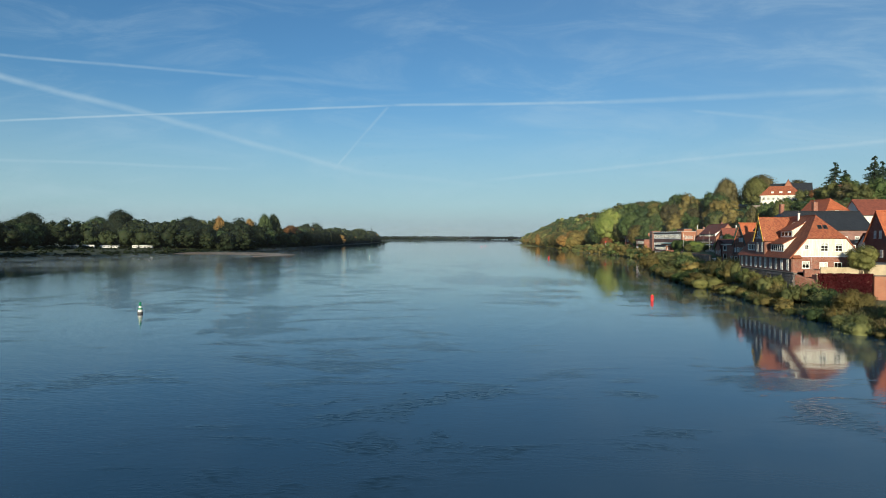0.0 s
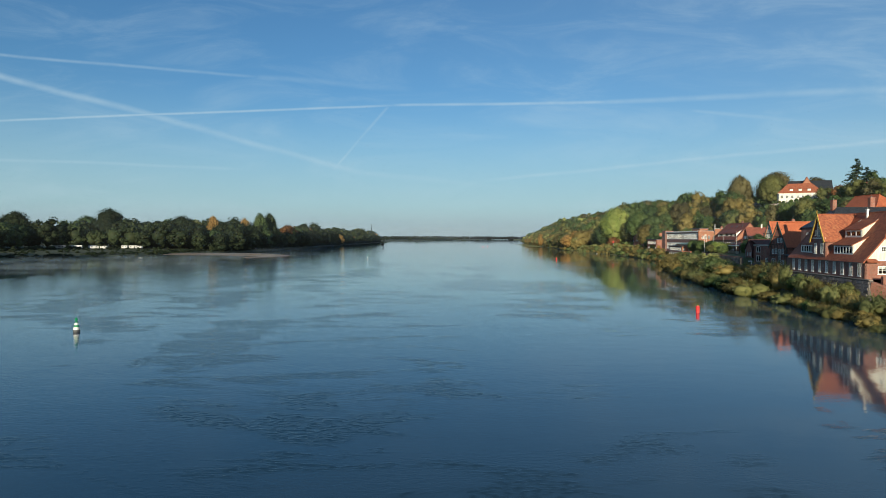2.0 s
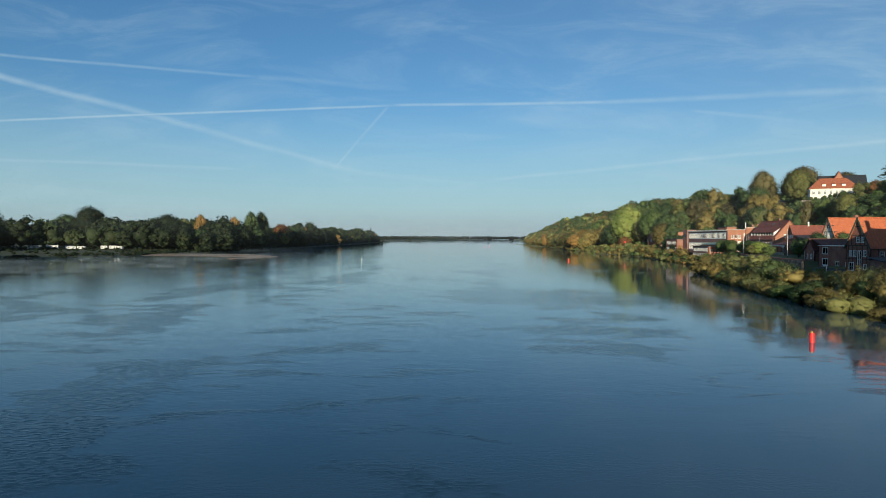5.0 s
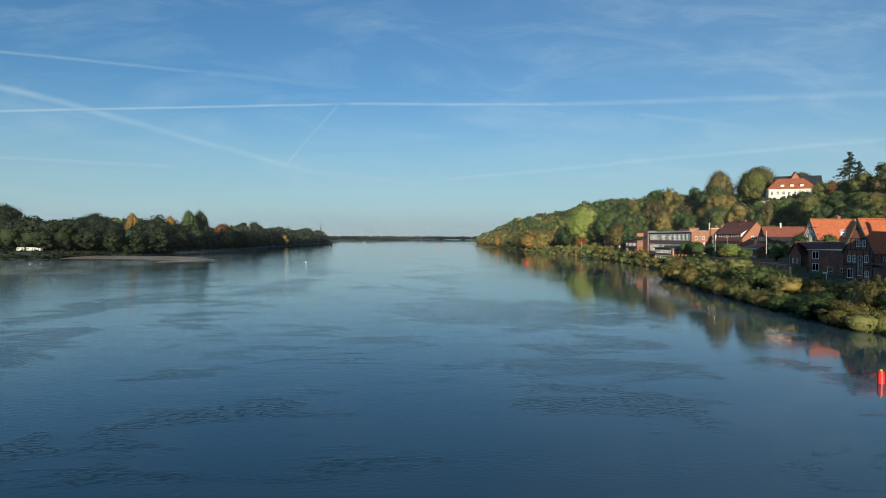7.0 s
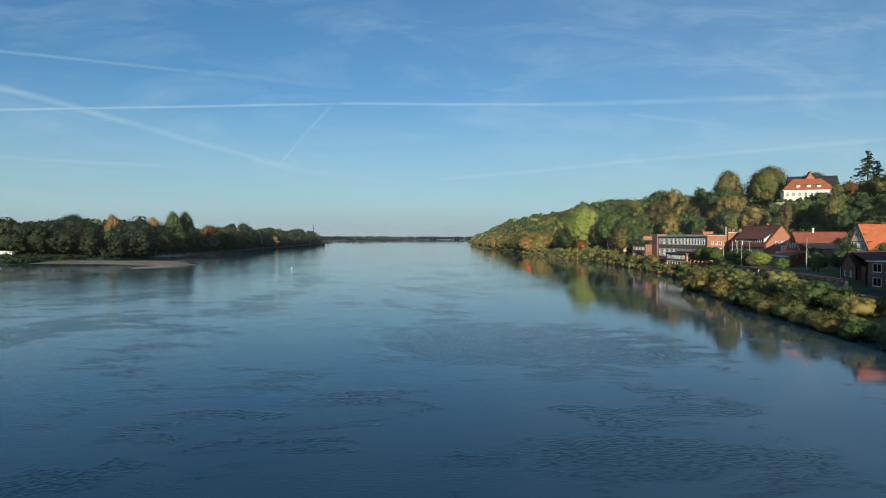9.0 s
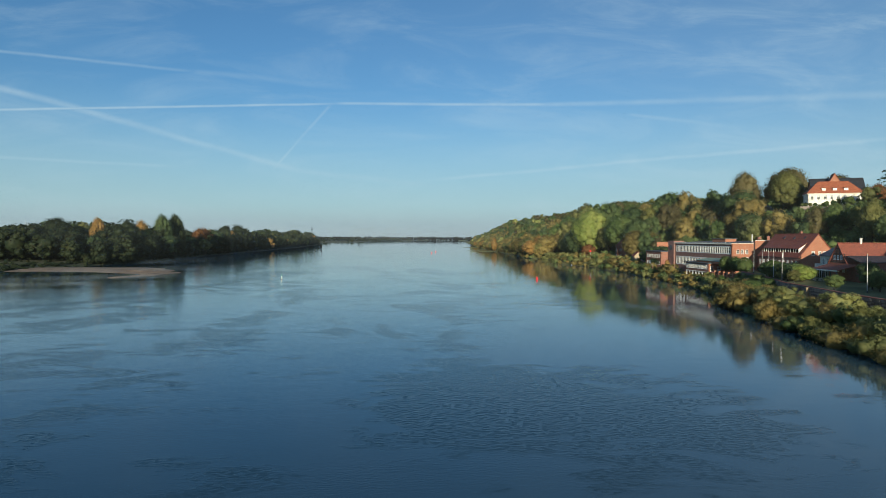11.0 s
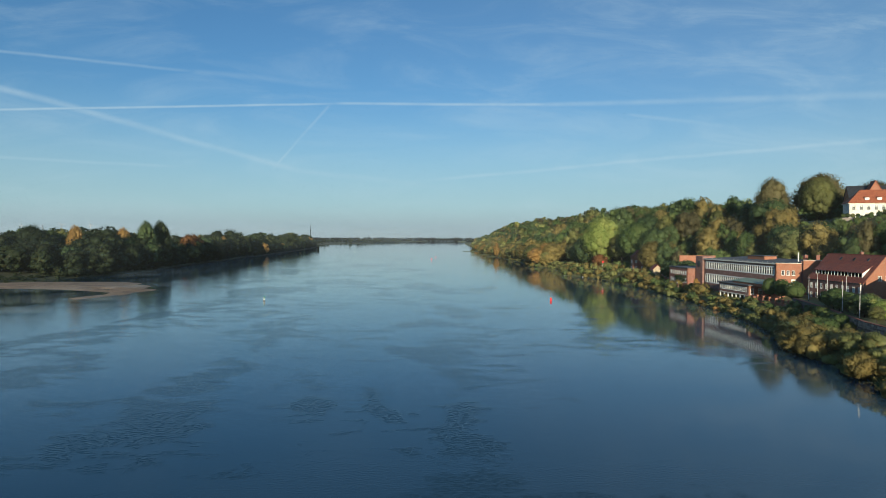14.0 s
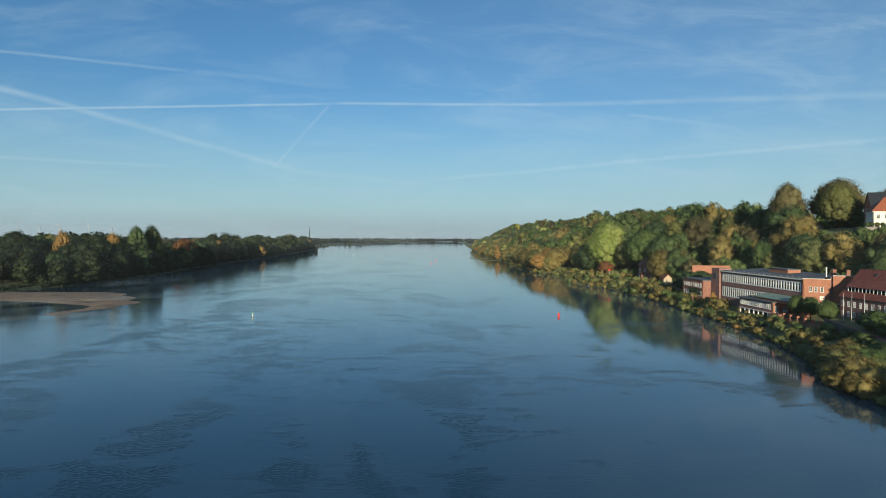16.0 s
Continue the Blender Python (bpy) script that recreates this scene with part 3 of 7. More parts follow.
def chimney(house, x, y, z0, z1, w=0.7, mat=None):
    bm = boxes((x - w / 2, x + w / 2, y - w / 2, y + w / 2, z0, z1), (x - w / 2 - 0.06, x + w / 2 + 0.06, y - w / 2 - 0.06, y + w / 2 + 0.06, z1, z1 + 0.15))
    ob = part("chimney", bm, mat or BRICK_RED, house)
    part("chimney_pot", tube(bmesh.new(), [(x, y, z1 + 0.15), (x, y, z1 + 0.55)], [0.14, 0.12], 8), DARK_METAL, ob)


def beams(house, face, rows, mat=None, depth=0.0, wide=0.18):
    """Timbers on a wall, 3 cm proud of it: rows of u0, z0, u1, z1."""
    for u0, z0, u1, z1 in rows:
        long = math.hypot(u1 - u0, z1 - z0)
        m = on_face(house, face, u0, z0, depth)
        sign = 1 if face == "near" else -1
        if face == "back":
            sign = 1
        turn = math.degrees(math.atan2(z1 - z0, sign * (u1 - u0)))
        part("timber_beam", boxes((-wide / 2, long + wide / 2, -0.03, 0.05, -wide / 2, wide / 2)), mat or TIMBER, house, at=m @ pose(0, 0, 0, 0, -turn, 0))


def skylight(house, m, w=0.8, h=1.1):
    ob = part("skylight", boxes((-w / 2, w / 2, -h / 2, h / 2, -0.05, 0.10)), DARK_METAL, house, at=m)
    part("pane", boxes((-w / 2 + 0.08, w / 2 - 0.08, -h / 2 + 0.08, h / 2 - 0.08, 0.10, 0.115)), GLASS, ob)


def simple_house(name, x, y, degrees, wide, long, base, eave, ridge, axis, walls, roof, label, windows=None, timber=None, chimneys=(), gable_mat=None, hip_near=None, category="house", frame_mat=None):
    """A house with four glazed walls under a pitched roof."""
    h = house_at(name, x, y, degrees, wide, long, label, category)
    planes = saddle_roof(h, eave, ridge, axis, roof, hip_near=hip_near)
    windows = windows or {}
    gables = ("near", "far") if axis == "y" else ("river", "back")
    for face in ("river", "near", "far", "back"):
        top = ridge if face in gables else eave
        mat = gable_mat if gable_mat and face in gables else walls
        glazed_wall(h, face, base, top, mat, windows.get(face, []), planes if face in gables else (), frame_mat=frame_mat)
    for row in chimneys:
        chimney(h, *row)
    return h, planes


# ---- the lie of the land ----
RIGHT_SHORE = [(-700, 40), (0, 52), (60, 57), (85, 61), (112, 64), (136, 68), (173, 74), (200, 77), (218, 79.5), (241, 86), (256, 90), (271, 94), (280, 94.5), (287, 94.5), (293, 97.5), (301, 102), (312, 107.5), (325, 113), (340, 117), (359, 120.5), (393, 127), (420, 130), (441, 132), (478, 136), (500, 136), (519, 144), (532, 138), (548, 136), (575, 128.5), (615, 138), (650, 147), (682, 147), (700, 137), (716, 134), (760, 142), (836, 146), (900, 150), (965, 154), (1060, 158), (1400, 188), (1630, 211), (1770, 232), (2400, 300), (3255, 402), (4000, 480), (4900, 520)]
LEFT_SHORE = [(-700, -250), (0, -246), (250, -240), (334, -236), (371, -228), (445, -216), (540, -200), (600, -186), (650, -178), (760, -180), (965, -174), (1250, -168), (1543, -163), (1750, -172), (2088, -205), (2250, -240), (2600, -150), (3156, 20), (3800, 130), (4300, 300), (4900, 420)]


def along(table, y):
    return float(np.interp(y, [r[0] for r in table], [r[1] for r in table]))


def right_shore(y):
    return along(RIGHT_SHORE, y) + 1.6 * noise.noise((0.06 * y, 3.1, 0)) * min(1, max(0, (y - 60) / 60))


def left_shore(y):
    return along(LEFT_SHORE, y) + 5 * noise.noise((0.013 * y, 9.7, 0))


def ramp(x, a, b):
    t = min(1, max(0, (x - a) / (b - a)))
    return t * t * (3 - 2 * t)


HILL_TOP = [(-700, 6), (200, 8), (300, 14), (370, 26), (420, 29), (560, 25), (760, 29), (950, 30), (1150, 29), (1450, 33), (1650, 35), (1850, 30), (2150, 14), (2400, 6), (2800, 4), (4900, 2)]
FOOT_IN, FOOT_OUT = [(-700, 48), (400, 50), (470, 34), (560, 16), (4900, 14)], [(-700, 112), (400, 98), (560, 98), (800, 118), (1200, 120), (4900, 150)]
GARDEN_WALL = [(222, 96.5), (246, 100.5), (268, 106), (284, 110), (298, 116), (316, 123), (338, 130.5)]


def ground_height(x, y):
    d = x - right_shore(y)
    if d > -8:
        if d < 0:
            return max(-2.5, 0.35 * d)
        low = 0.1 + 2.6 * ramp(d, 0, 5) + 1.3 * ramp(d, 5, 10)
        yard = 2.6 * ramp(d, 13, 24) + 1.6 * ramp(d, 30, 50)
        if 224 < y < 338:
            yard = (3.0 if x > along(GARDEN_WALL, y) + 0.3 else 0.0) + 1.4 * ramp(d, 30, 50)
        if y < 165:
            yard = 2.2 * ramp(d, 9, 10)
        if y < 125.5:
            yard = -1.4 * ramp(d, 1, 5) - 1.3 * ramp(d, 5, 10) + 3.6 * ramp(d, 45, 60)
        hill = along(HILL_TOP, y) * ramp(d, along(FOOT_IN, y), along(FOOT_OUT, y))
        fade = 1 - ramp(y, 470, 560)
        return low + yard * fade + hill + 0.4 * noise.noise((0.05 * x, 0.05 * y, 1)) * ramp(d, 6, 40)
    e = left_shore(y) - x
    if e < 0:
        return max(-2.5, 0.35 * e)
    return 0.1 + 1.1 * ramp(e, 0, 6) + 1.6 * ramp(e, 14, 60) + 0.35 * noise.noise((0.02 * x, 0.02 * y, 4)) * ramp(e, 4, 30)


def build_ground():
    ys = [-700, -500, -350, -250, -180, -120, -80, -40] + [0 + 8 * i for i in range(10)] + [80 + 4 * i for i in range(106)] + [505 + 12 * i for i in range(50)] + [1110 + 40 * i for i in range(30)] + [2310 + 130 * i for i in range(20)] + [4900]
    left = [-2600, -1700, -1100, -700, -450, -300, -200, -140, -100, -70, -50, -35, -24, -15, -10, -6, -3, -1, 0, 3, 8]
    right = [-8, -4, 0, 1.2, 2.5, 4, 5.5, 7.5, 9, 10, 11.5, 13, 14.5, 16, 17.5, 19, 20.5, 22, 24, 27, 30, 34, 38, 43, 48, 54, 60, 67, 75, 84, 94, 105, 118, 135, 160, 200, 260, 350, 500, 800, 1300, 2100]
    verts, faces = [], []
    for y in ys:
        ls, rs = left_shore(y), right_shore(y)
        for x in [ls + u for u in left] + [rs + u for u in right]:
            verts.append((x, y, ground_height(x, y)))
    n = len(left) + len(right)
    for j in range(len(ys) - 1):
        for i in range(n - 1):
            a = j * n + i
            faces.append((a, a + 1, a + n + 1, a + n))
    me = bpy.data.meshes.new("ground")
    me.from_pydata(verts, [], faces)
    me.materials.append(SOIL)
    me.materials.append(MEADOW_SHADED)
    me.polygons.foreach_set("use_smooth", [True] * len(faces))
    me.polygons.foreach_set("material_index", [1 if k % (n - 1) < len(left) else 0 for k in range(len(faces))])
    tagged(new("ground", me), "grassy river banks and wooded hillside above the water", "ground", kind="structure")


build_ground()
water_bm = bmesh.new()
for quad in (((-700, -700), (700, -700), (700, 4900), (-700, 4900)),):
    water_bm.faces.new([water_bm.verts.new((x, y, 0)) for x, y in quad])
tagged(new("water", mesh_of("water", water_bm, WATER)), "calm blue river with darker rippled eddies on its surface", "river", kind="structure")


def build_sandbank():
    """A low bar with a spit that curls round a pool of still water."""
    def height(x, y):
        def capsule(ax, ay, bx, by, r):
            dx, dy = bx - ax, by - ay
            t = min(1, max(0, ((x - ax) * dx + (y - ay) * dy) / (dx * dx + dy * dy)))
            return 1 - math.hypot(x - ax - t * dx, y - ay - t * dy) / r
        bar = max(capsule(-240, 506, -156, 502, 24), capsule(-165, 496, -138, 484, 19), capsule(-146, 480, -122, 466, 12))
        spit = max(capsule(-123, 470, -119, 446, 5.0), capsule(-119, 446, -127, 426, 3.0))
        hole = capsule(-138, 474, -130, 470, 5)
        z = max(1.15 * min(bar, 0.62), 0.75 * min(spit, 0.5), -0.5)
        if hole > 0:
            z = min(z, 0.1 - 0.9 * hole)
        return z + 0.10 * noise.noise((0.08 * x, 0.11 * y, 0)) + 0.04 * noise.noise((0.4 * x, 0.4 * y, 2))
    nx, ny = 90, 84
    verts = [(-280 + 180 * i / nx, 392 + 168 * j / ny, 0) for j in range(ny + 1) for i in range(nx + 1)]
    verts = [(x, y, height(x, y)) for x, y, _ in verts]
    faces = [(a, a + 1, a + nx + 2, a + nx + 1) for j in range(ny) for a in range(j * (nx + 1), j * (nx + 1) + nx)]
    me = bpy.data.meshes.new("sandbank")
    me.from_pydata(verts, [], faces)
    me.materials.append(SAND)
    me.polygons.foreach_set("use_smooth", [True] * len(faces))
    tagged(new("sandbank", me), "low reddish sandbank with a curling spit in the river", "sandbank", kind="structure")


build_sandbank()

# ---- trees ----
rng = np.random.default_rng(7)


BALL_POINTS, BALL_FACES = None, None


def small_ball():
    """A lump of twenty faces, shared by the clumps inside the crowns."""
    global BALL_POINTS, BALL_FACES
    if BALL_POINTS is None:
        bm = bmesh.new()
        bmesh.ops.create_icosphere(bm, subdivisions=1, radius=1.0)
        BALL_POINTS = np.array([v.co[:] for v in bm.verts])
        BALL_FACES = np.array([[v.index for v in f.verts] for f in bm.faces])
        bm.free()
    return BALL_POINTS, BALL_FACES


def leaf_mesh(name, centres, normals, sizes, aspect=1.0, up=None, clumps=None):
    """Many small three-cornered sprays of leaves as one mesh, shaded like the clump that they sit on; clumps: rows of x, y, z and
    three half breadths, the twiggy masses inside."""
    n = len(centres)
    tilted = normals + 0.45 * rng.normal(size=(n, 3))
    tilted /= np.linalg.norm(tilted, axis=1, keepdims=True) + 1e-9
    other = rng.normal(size=(n, 3)) if up is None else up + 0.35 * rng.normal(size=(n, 3))
    a = np.cross(tilted, other)
    a /= np.linalg.norm(a, axis=1, keepdims=True) + 1e-9
    b = np.cross(tilted, a)
    b /= np.linalg.norm(b, axis=1, keepdims=True) + 1e-9
    s = sizes[:, None]
    k = rng.uniform(0.6, 1.15, (n, 3, 1))
    verts = np.stack([centres + a * s * k[:, 2] - b * s * aspect * 0.5, centres + b * s * aspect * k[:, 1], centres - a * s * k[:, 0] - b * s * aspect * 0.5], 1).reshape(-1, 3)
    way = normals + 0.16 * rng.normal(size=(n, 3))
    way = np.repeat(way / (np.linalg.norm(way, axis=1, keepdims=True) + 1e-9), 3, axis=0)
    faces = np.arange(3 * n).reshape(-1, 3)
    if clumps is not None:
        p, f = small_ball()
        m = len(clumps)
        lump = p[None] * clumps[:, None, 3:] * rng.uniform(0.85, 1.1, (m, len(p), 1)) + clumps[:, None, :3]
        out = p[None] / np.maximum(clumps[:, None, 3:], 1e-6)
        out /= np.linalg.norm(out, axis=2, keepdims=True)
        faces = np.concatenate([faces, (f[None] + (3 * n + len(p) * np.arange(m))[:, None, None]).reshape(-1, 3)])
        verts, way = np.concatenate([verts, lump.reshape(-1, 3)]), np.concatenate([way, out.reshape(-1, 3)])
    me = bpy.data.meshes.new(name)
    me.vertices.add(len(verts))
    me.vertices.foreach_set("co", verts.astype(np.float32).ravel())
    me.loops.add(3 * len(faces))
    me.loops.foreach_set("vertex_index", faces.astype(np.int32).ravel())
    me.polygons.add(len(faces))
    me.polygons.foreach_set("loop_start", np.arange(0, 3 * len(faces), 3, dtype=np.int32))
    me.polygons.foreach_set("use_smooth", np.ones(len(faces), dtype=bool))
    me.attributes.new("custom_normal", "FLOAT_VECTOR", "POINT").data.foreach_set("vector", way.astype(np.float32).ravel())
    me.update(calc_edges=True)
    return me


def ball_points(n):
    p = rng.normal(size=(n, 3))
    return p / np.linalg.norm(p, axis=1, keepdims=True)


def crown_points(lobes, count, base, top, wide, lean=0.0, skew=1.0):
    """Leaf places, outward ways and inner clumps of a crown of many lobes, 1 m high in all; wide: its half breadth."""
    dirs = ball_points(lobes)
    radii = rng.uniform(0.12, 0.30, lobes) * (top - base) * 0.75
    centre = np.stack([dirs[:, 0] * (wide - radii * 0.7), dirs[:, 1] * (wide - radii * 0.7), (base + top) / 2 + dirs[:, 2] * ((top - base) / 2 - radii * 0.8)], 1)
    centre[:, :2] *= (1 - 0.35 * np.clip((centre[:, 2:] - base) / (top - base) - 0.55, 0, 1) * skew)
    weight = radii ** 2
    pick = rng.choice(lobes, count, p=weight / weight.sum())
    out = ball_points(count)
    out[:, 2] = np.abs(out[:, 2]) * np.where(rng.random(count) < 0.75, 1, -1)
    where = centre[pick] + out * radii[pick][:, None] * rng.uniform(0.70, 1.22, count)[:, None]
    middle = np.array([0, 0, (base + top) / 2])
    broad = (where - middle) / np.array([wide, wide, (top - base) / 2])
    normal = 0.55 * out + 0.5 * broad + 0.3 * rng.normal(size=(count, 3))
    where[:, 0] += lean * (where[:, 2] - base)
    clumps = np.concatenate([centre, np.repeat(radii[:, None] * 0.74, 3, axis=1)], 1)
    inner = np.array([[0, 0, middle[2], wide * 0.62, wide * 0.62, (top - base) * 0.36]])
    return where, normal / np.linalg.norm(normal, axis=1, keepdims=True), np.concatenate([clumps, inner])


def trunk_mesh(fork=0.3, limbs=5, thick=0.022):
    bm = bmesh.new()
    tube(bm, [(0, 0, -0.03), (0.004, 0, 0.12), (0.0, 0.01, fork), (0.01, 0, fork + 0.35)], [thick * 1.5, thick, thick * 0.8, thick * 0.25], 7)
    for k in range(limbs):
        a = 2 * math.pi * k / limbs + rng.uniform(-0.4, 0.4)
        r, z = rng.uniform(0.12, 0.24), fork + rng.uniform(-0.05, 0.12)
        tube(bm, [(0, 0, z), (math.cos(a) * r * 0.5, math.sin(a) * r * 0.5, z + 0.12), (math.cos(a) * r, math.sin(a) * r, z + 0.30)], [thick * 0.55, thick * 0.35, thick * 0.12], 5)
    return mesh_of("trunk", bm, BARK)


BROAD = []
for lobes, count, base, top, wide, size in ((40, 5200, 0.12, 1.0, 0.40, 0.0205), (34, 4800, 0.16, 1.0, 0.34, 0.0205), (48, 5600, 0.10, 1.0, 0.48, 0.0205), (28, 4400, 0.10, 1.0, 0.30, 0.020), (38, 5200, 0.13, 1.0, 0.43, 0.0205), (80, 13000, 0.10, 1.0, 0.44, 0.0150)):
    where, normal, inside = crown_points(lobes, count, base, top, wide)
    crown = leaf_mesh("crown", where, normal, rng.uniform(0.6, 1.25, count) * size, clumps=inside)
    crown.materials.append(LEAF_GREEN)
    BROAD.append((trunk_mesh(base + 0.1), crown))
BUSH = []
for lobes, count, wide in ((26, 3200, 0.62), (22, 3000, 0.75), (28, 3400, 0.55)):
    where, normal, inside = crown_points(lobes, count, 0.02, 1.0, wide, 0, 0.6)
    crown = leaf_mesh("crown", where, normal, rng.uniform(0.5, 1.2, count) * 0.031, 1.2, clumps=inside)
    crown.materials.append(LEAF_OLIVE)
    BUSH.append((trunk_mesh(0.1, 4, 0.03), crown))


CLIPPED = []
for wide in (0.33, 0.38):
    count = 4200
    out = ball_points(count)
    out[:, 2] += 0.15
    swell = 1 + 0.10 * np.sin(5 * out[:, 0] + 3) * np.cos(4 * out[:, 1] + 7 * out[:, 2])
    where = np.stack([out[:, 0] * wide * swell, out[:, 1] * wide * swell, 0.58 + out[:, 2] * 0.38 * swell], 1) * rng.uniform(0.94, 1.03, (count, 1))
    crown = leaf_mesh("crown", where, out + 0.25 * rng.normal(size=(count, 3)), rng.uniform(0.6, 1.2, count) * 0.027, clumps=np.array([[0, 0, 0.58, wide * 0.86, wide * 0.86, 0.33]]))
    crown.materials.append(LEAF_DEEP)
    CLIPPED.append((trunk_mesh(0.12, 4, 0.02), crown))


def spray_points(stems, per, wide):
    """Long shoots that rise from one foot and arch outwards, with narrow leaves."""
    where, normal, up = [], [], []
    for _ in range(stems):
        a, lean = rng.uniform(0, 2 * math.pi), rng.uniform(0.1, 1.0) ** 0.8
        tall = rng.uniform(0.65, 1.0) * (1.05 - 0.35 * lean)
        foot = rng.uniform(0, 0.35) * wide
        fa = rng.uniform(0, 2 * math.pi)
        t = rng.uniform(0.12, 1.0, per)
        r = lean * wide * t ** 1.5
        p = np.stack([foot * math.cos(fa) + r * math.cos(a), foot * math.sin(fa) + r * math.sin(a), tall * (t - 0.22 * lean * t ** 3)], 1) + 0.02 * rng.normal(size=(per, 3))
        where.append(p)
        out = np.stack([0.5 * math.cos(a) + 1.1 * p[:, 0] / wide, 0.5 * math.sin(a) + 1.1 * p[:, 1] / wide, 0.15 + 0.9 * p[:, 2]], 1) + 0.22 * rng.normal(size=(per, 3))
        normal.append(out)
        up.append(np.tile([math.cos(a) * lean, math.sin(a) * lean, 1.2], (per, 1)))
    normal = np.concatenate(normal)
    return np.concatenate(where), normal / np.linalg.norm(normal, axis=1, keepdims=True), np.concatenate(up)


WILLOW = []
for stems, per, wide in ((130, 24, 0.75), (120, 25, 0.9), (140, 22, 0.65)):
    where, normal, up = spray_points(stems, per, wide)
    crown = leaf_mesh("crown", where, normal, rng.uniform(0.6, 1.2, len(where)) * 0.019, 2.0, up, np.array([[0.30 * wide * math.cos(2.1 * k), 0.30 * wide * math.sin(2.1 * k), 0.26 + 0.05 * k, 0.34 * wide, 0.34 * wide, 0.30] for k in range(4)]))
    crown.materials.append(LEAF_SILVER)
    WILLOW.append((trunk_mesh(0.1, 5, 0.02), crown))
FIR = []
for boughs, wide in ((95, 0.24), (80, 0.30)):
    places, ways = [], []
    for k in range(boughs):
        f = rng.random() ** 0.8
        a = rng.uniform(0, 2 * math.pi)
        reach = (wide * (1 - f) ** 0.7 + 0.02) * rng.uniform(0.55, 1.15)
        n = max(5, int(34 * reach / wide))
        t = rng.uniform(0.1, 1, n)
        side = 0.16 * reach * rng.normal(size=n) * t
        z = 0.14 + 0.84 * f + 0.10 * reach * t - 0.28 * reach * t * t
        places.append(np.stack([reach * t * math.cos(a) - side * math.sin(a), reach * t * math.sin(a) + side * math.cos(a), z + 0.008 * rng.normal(size=n)], 1))
        ways.append(np.tile([0.3 * math.cos(a), 0.3 * math.sin(a), 1.0], (n, 1)) + 0.45 * rng.normal(size=(n, 3)))
    places, ways = np.concatenate(places), np.concatenate(ways)
    crown = leaf_mesh("crown", places, ways / np.linalg.norm(ways, axis=1, keepdims=True), rng.uniform(0.6, 1.2, len(places)) * 0.022, 1.2)
    crown.materials.append(LEAF_FIR)
    bm = tube(bmesh.new(), [(0, 0, -0.02), (0, 0, 0.5), (0, 0, 0.98)], [0.018, 0.011, 0.002], 6)
    FIR.append((mesh_of("trunk", bm, BARK), crown))


def plant(kind, protos, x, y, tall, leaves, label, category, group="", wide=1.0, z=None, which=None):
    trunk_me, crown_me = protos[int(rng.integers(min(5, len(protos)))) if which is None else which]
    z = ground_height(x, y) - 0.1 if z is None else z
    m = turned(x, y, z, rng.uniform(0, 360)) @ Matrix.Diagonal((tall * wide, tall * wide, tall, 1))
    ob = thing(kind, m, label, category, group)
    share("trunk", trunk_me, ob, Matrix())
    crown_ob = share("crown", crown_me, ob, Matrix())
    crown_ob.material_slots[0].link = "OBJECT"
    crown_ob.material_slots[0].material = leaves
    return ob


LEAF_WORDS = {LEAF_DEEP: "dark green", LEAF_GREEN: "green", LEAF_LIME: "yellow-green", LEAF_OLIVE: "olive", LEAF_TAWNY: "olive-brown", LEAF_GOLD: "golden autumn", LEAF_BROWN: "browning", LEAF_RUST: "rust-brown autumn", LEAF_SILVER: "pale willow", LEAF_SHADED: "shade-darkened", LEAF_FIR: "dark fir"}


def tree(x, y, tall, leaves, wide=1.0, which=None, place="on the wooded hillside", group="hillside trees"):
    return plant("tree", BROAD, x, y, tall, leaves, f"broadleaf tree with {LEAF_WORDS[leaves]} foliage {place}", "tree", group, wide, which=which)


def bush(x, y, tall, leaves, wide=1.0, willow=False, place="at the water's edge"):
    return plant("bush", WILLOW if willow else BUSH, x, y, tall, leaves, f"spreading shrub with {LEAF_WORDS[leaves]} foliage {place}", "bush", "riverside shrubs", wide)


def fir(x, y, tall, wide=1.0):
    return plant("fir_tree", FIR, x, y, tall, LEAF_FIR, "dark conifer with spreading tiers on the hilltop", "conifer", "hilltop conifers", wide)


def wood(name, places, leaves, label, sprays=340, size=0.062, lobes=9):
    """A far wood as one mesh: every row of places is x, y, z, height, breadth."""
    protos = [crown_points(lobes, sprays, 0.06, 1.0, wide) for wide in (0.42, 0.35, 0.47, 0.38, 0.44)]
    where, normal, sizes, inside = [], [], [], []
    for i, (x, y, z, tall, wide) in enumerate(places):
        p, n, c = protos[i % 5]
        a = rng.uniform(0, 2 * math.pi)
        turn = np.array([[math.cos(a), -math.sin(a), 0], [math.sin(a), math.cos(a), 0], [0, 0, 1]])
        scale, foot = np.array([tall * wide, tall * wide, tall]), np.array([x, y, z])
        where.append((p @ turn.T) * scale + foot)
        normal.append(n @ turn.T)
        sizes.append(np.full(len(p), tall * size) * rng.uniform(0.6, 1.2, len(p)))
        inside.append(np.concatenate([(c[:, :3] @ turn.T) * scale + foot, c[:, 3:] * scale], 1))
    me = leaf_mesh(name, np.concatenate(where), np.concatenate(normal), np.concatenate(sizes), clumps=np.concatenate(inside))
    me.materials.append(leaves)
    return tagged(new(name, me), label, "trees", kind="stuff")


# ---- the white-gabled house on its granite wall ----


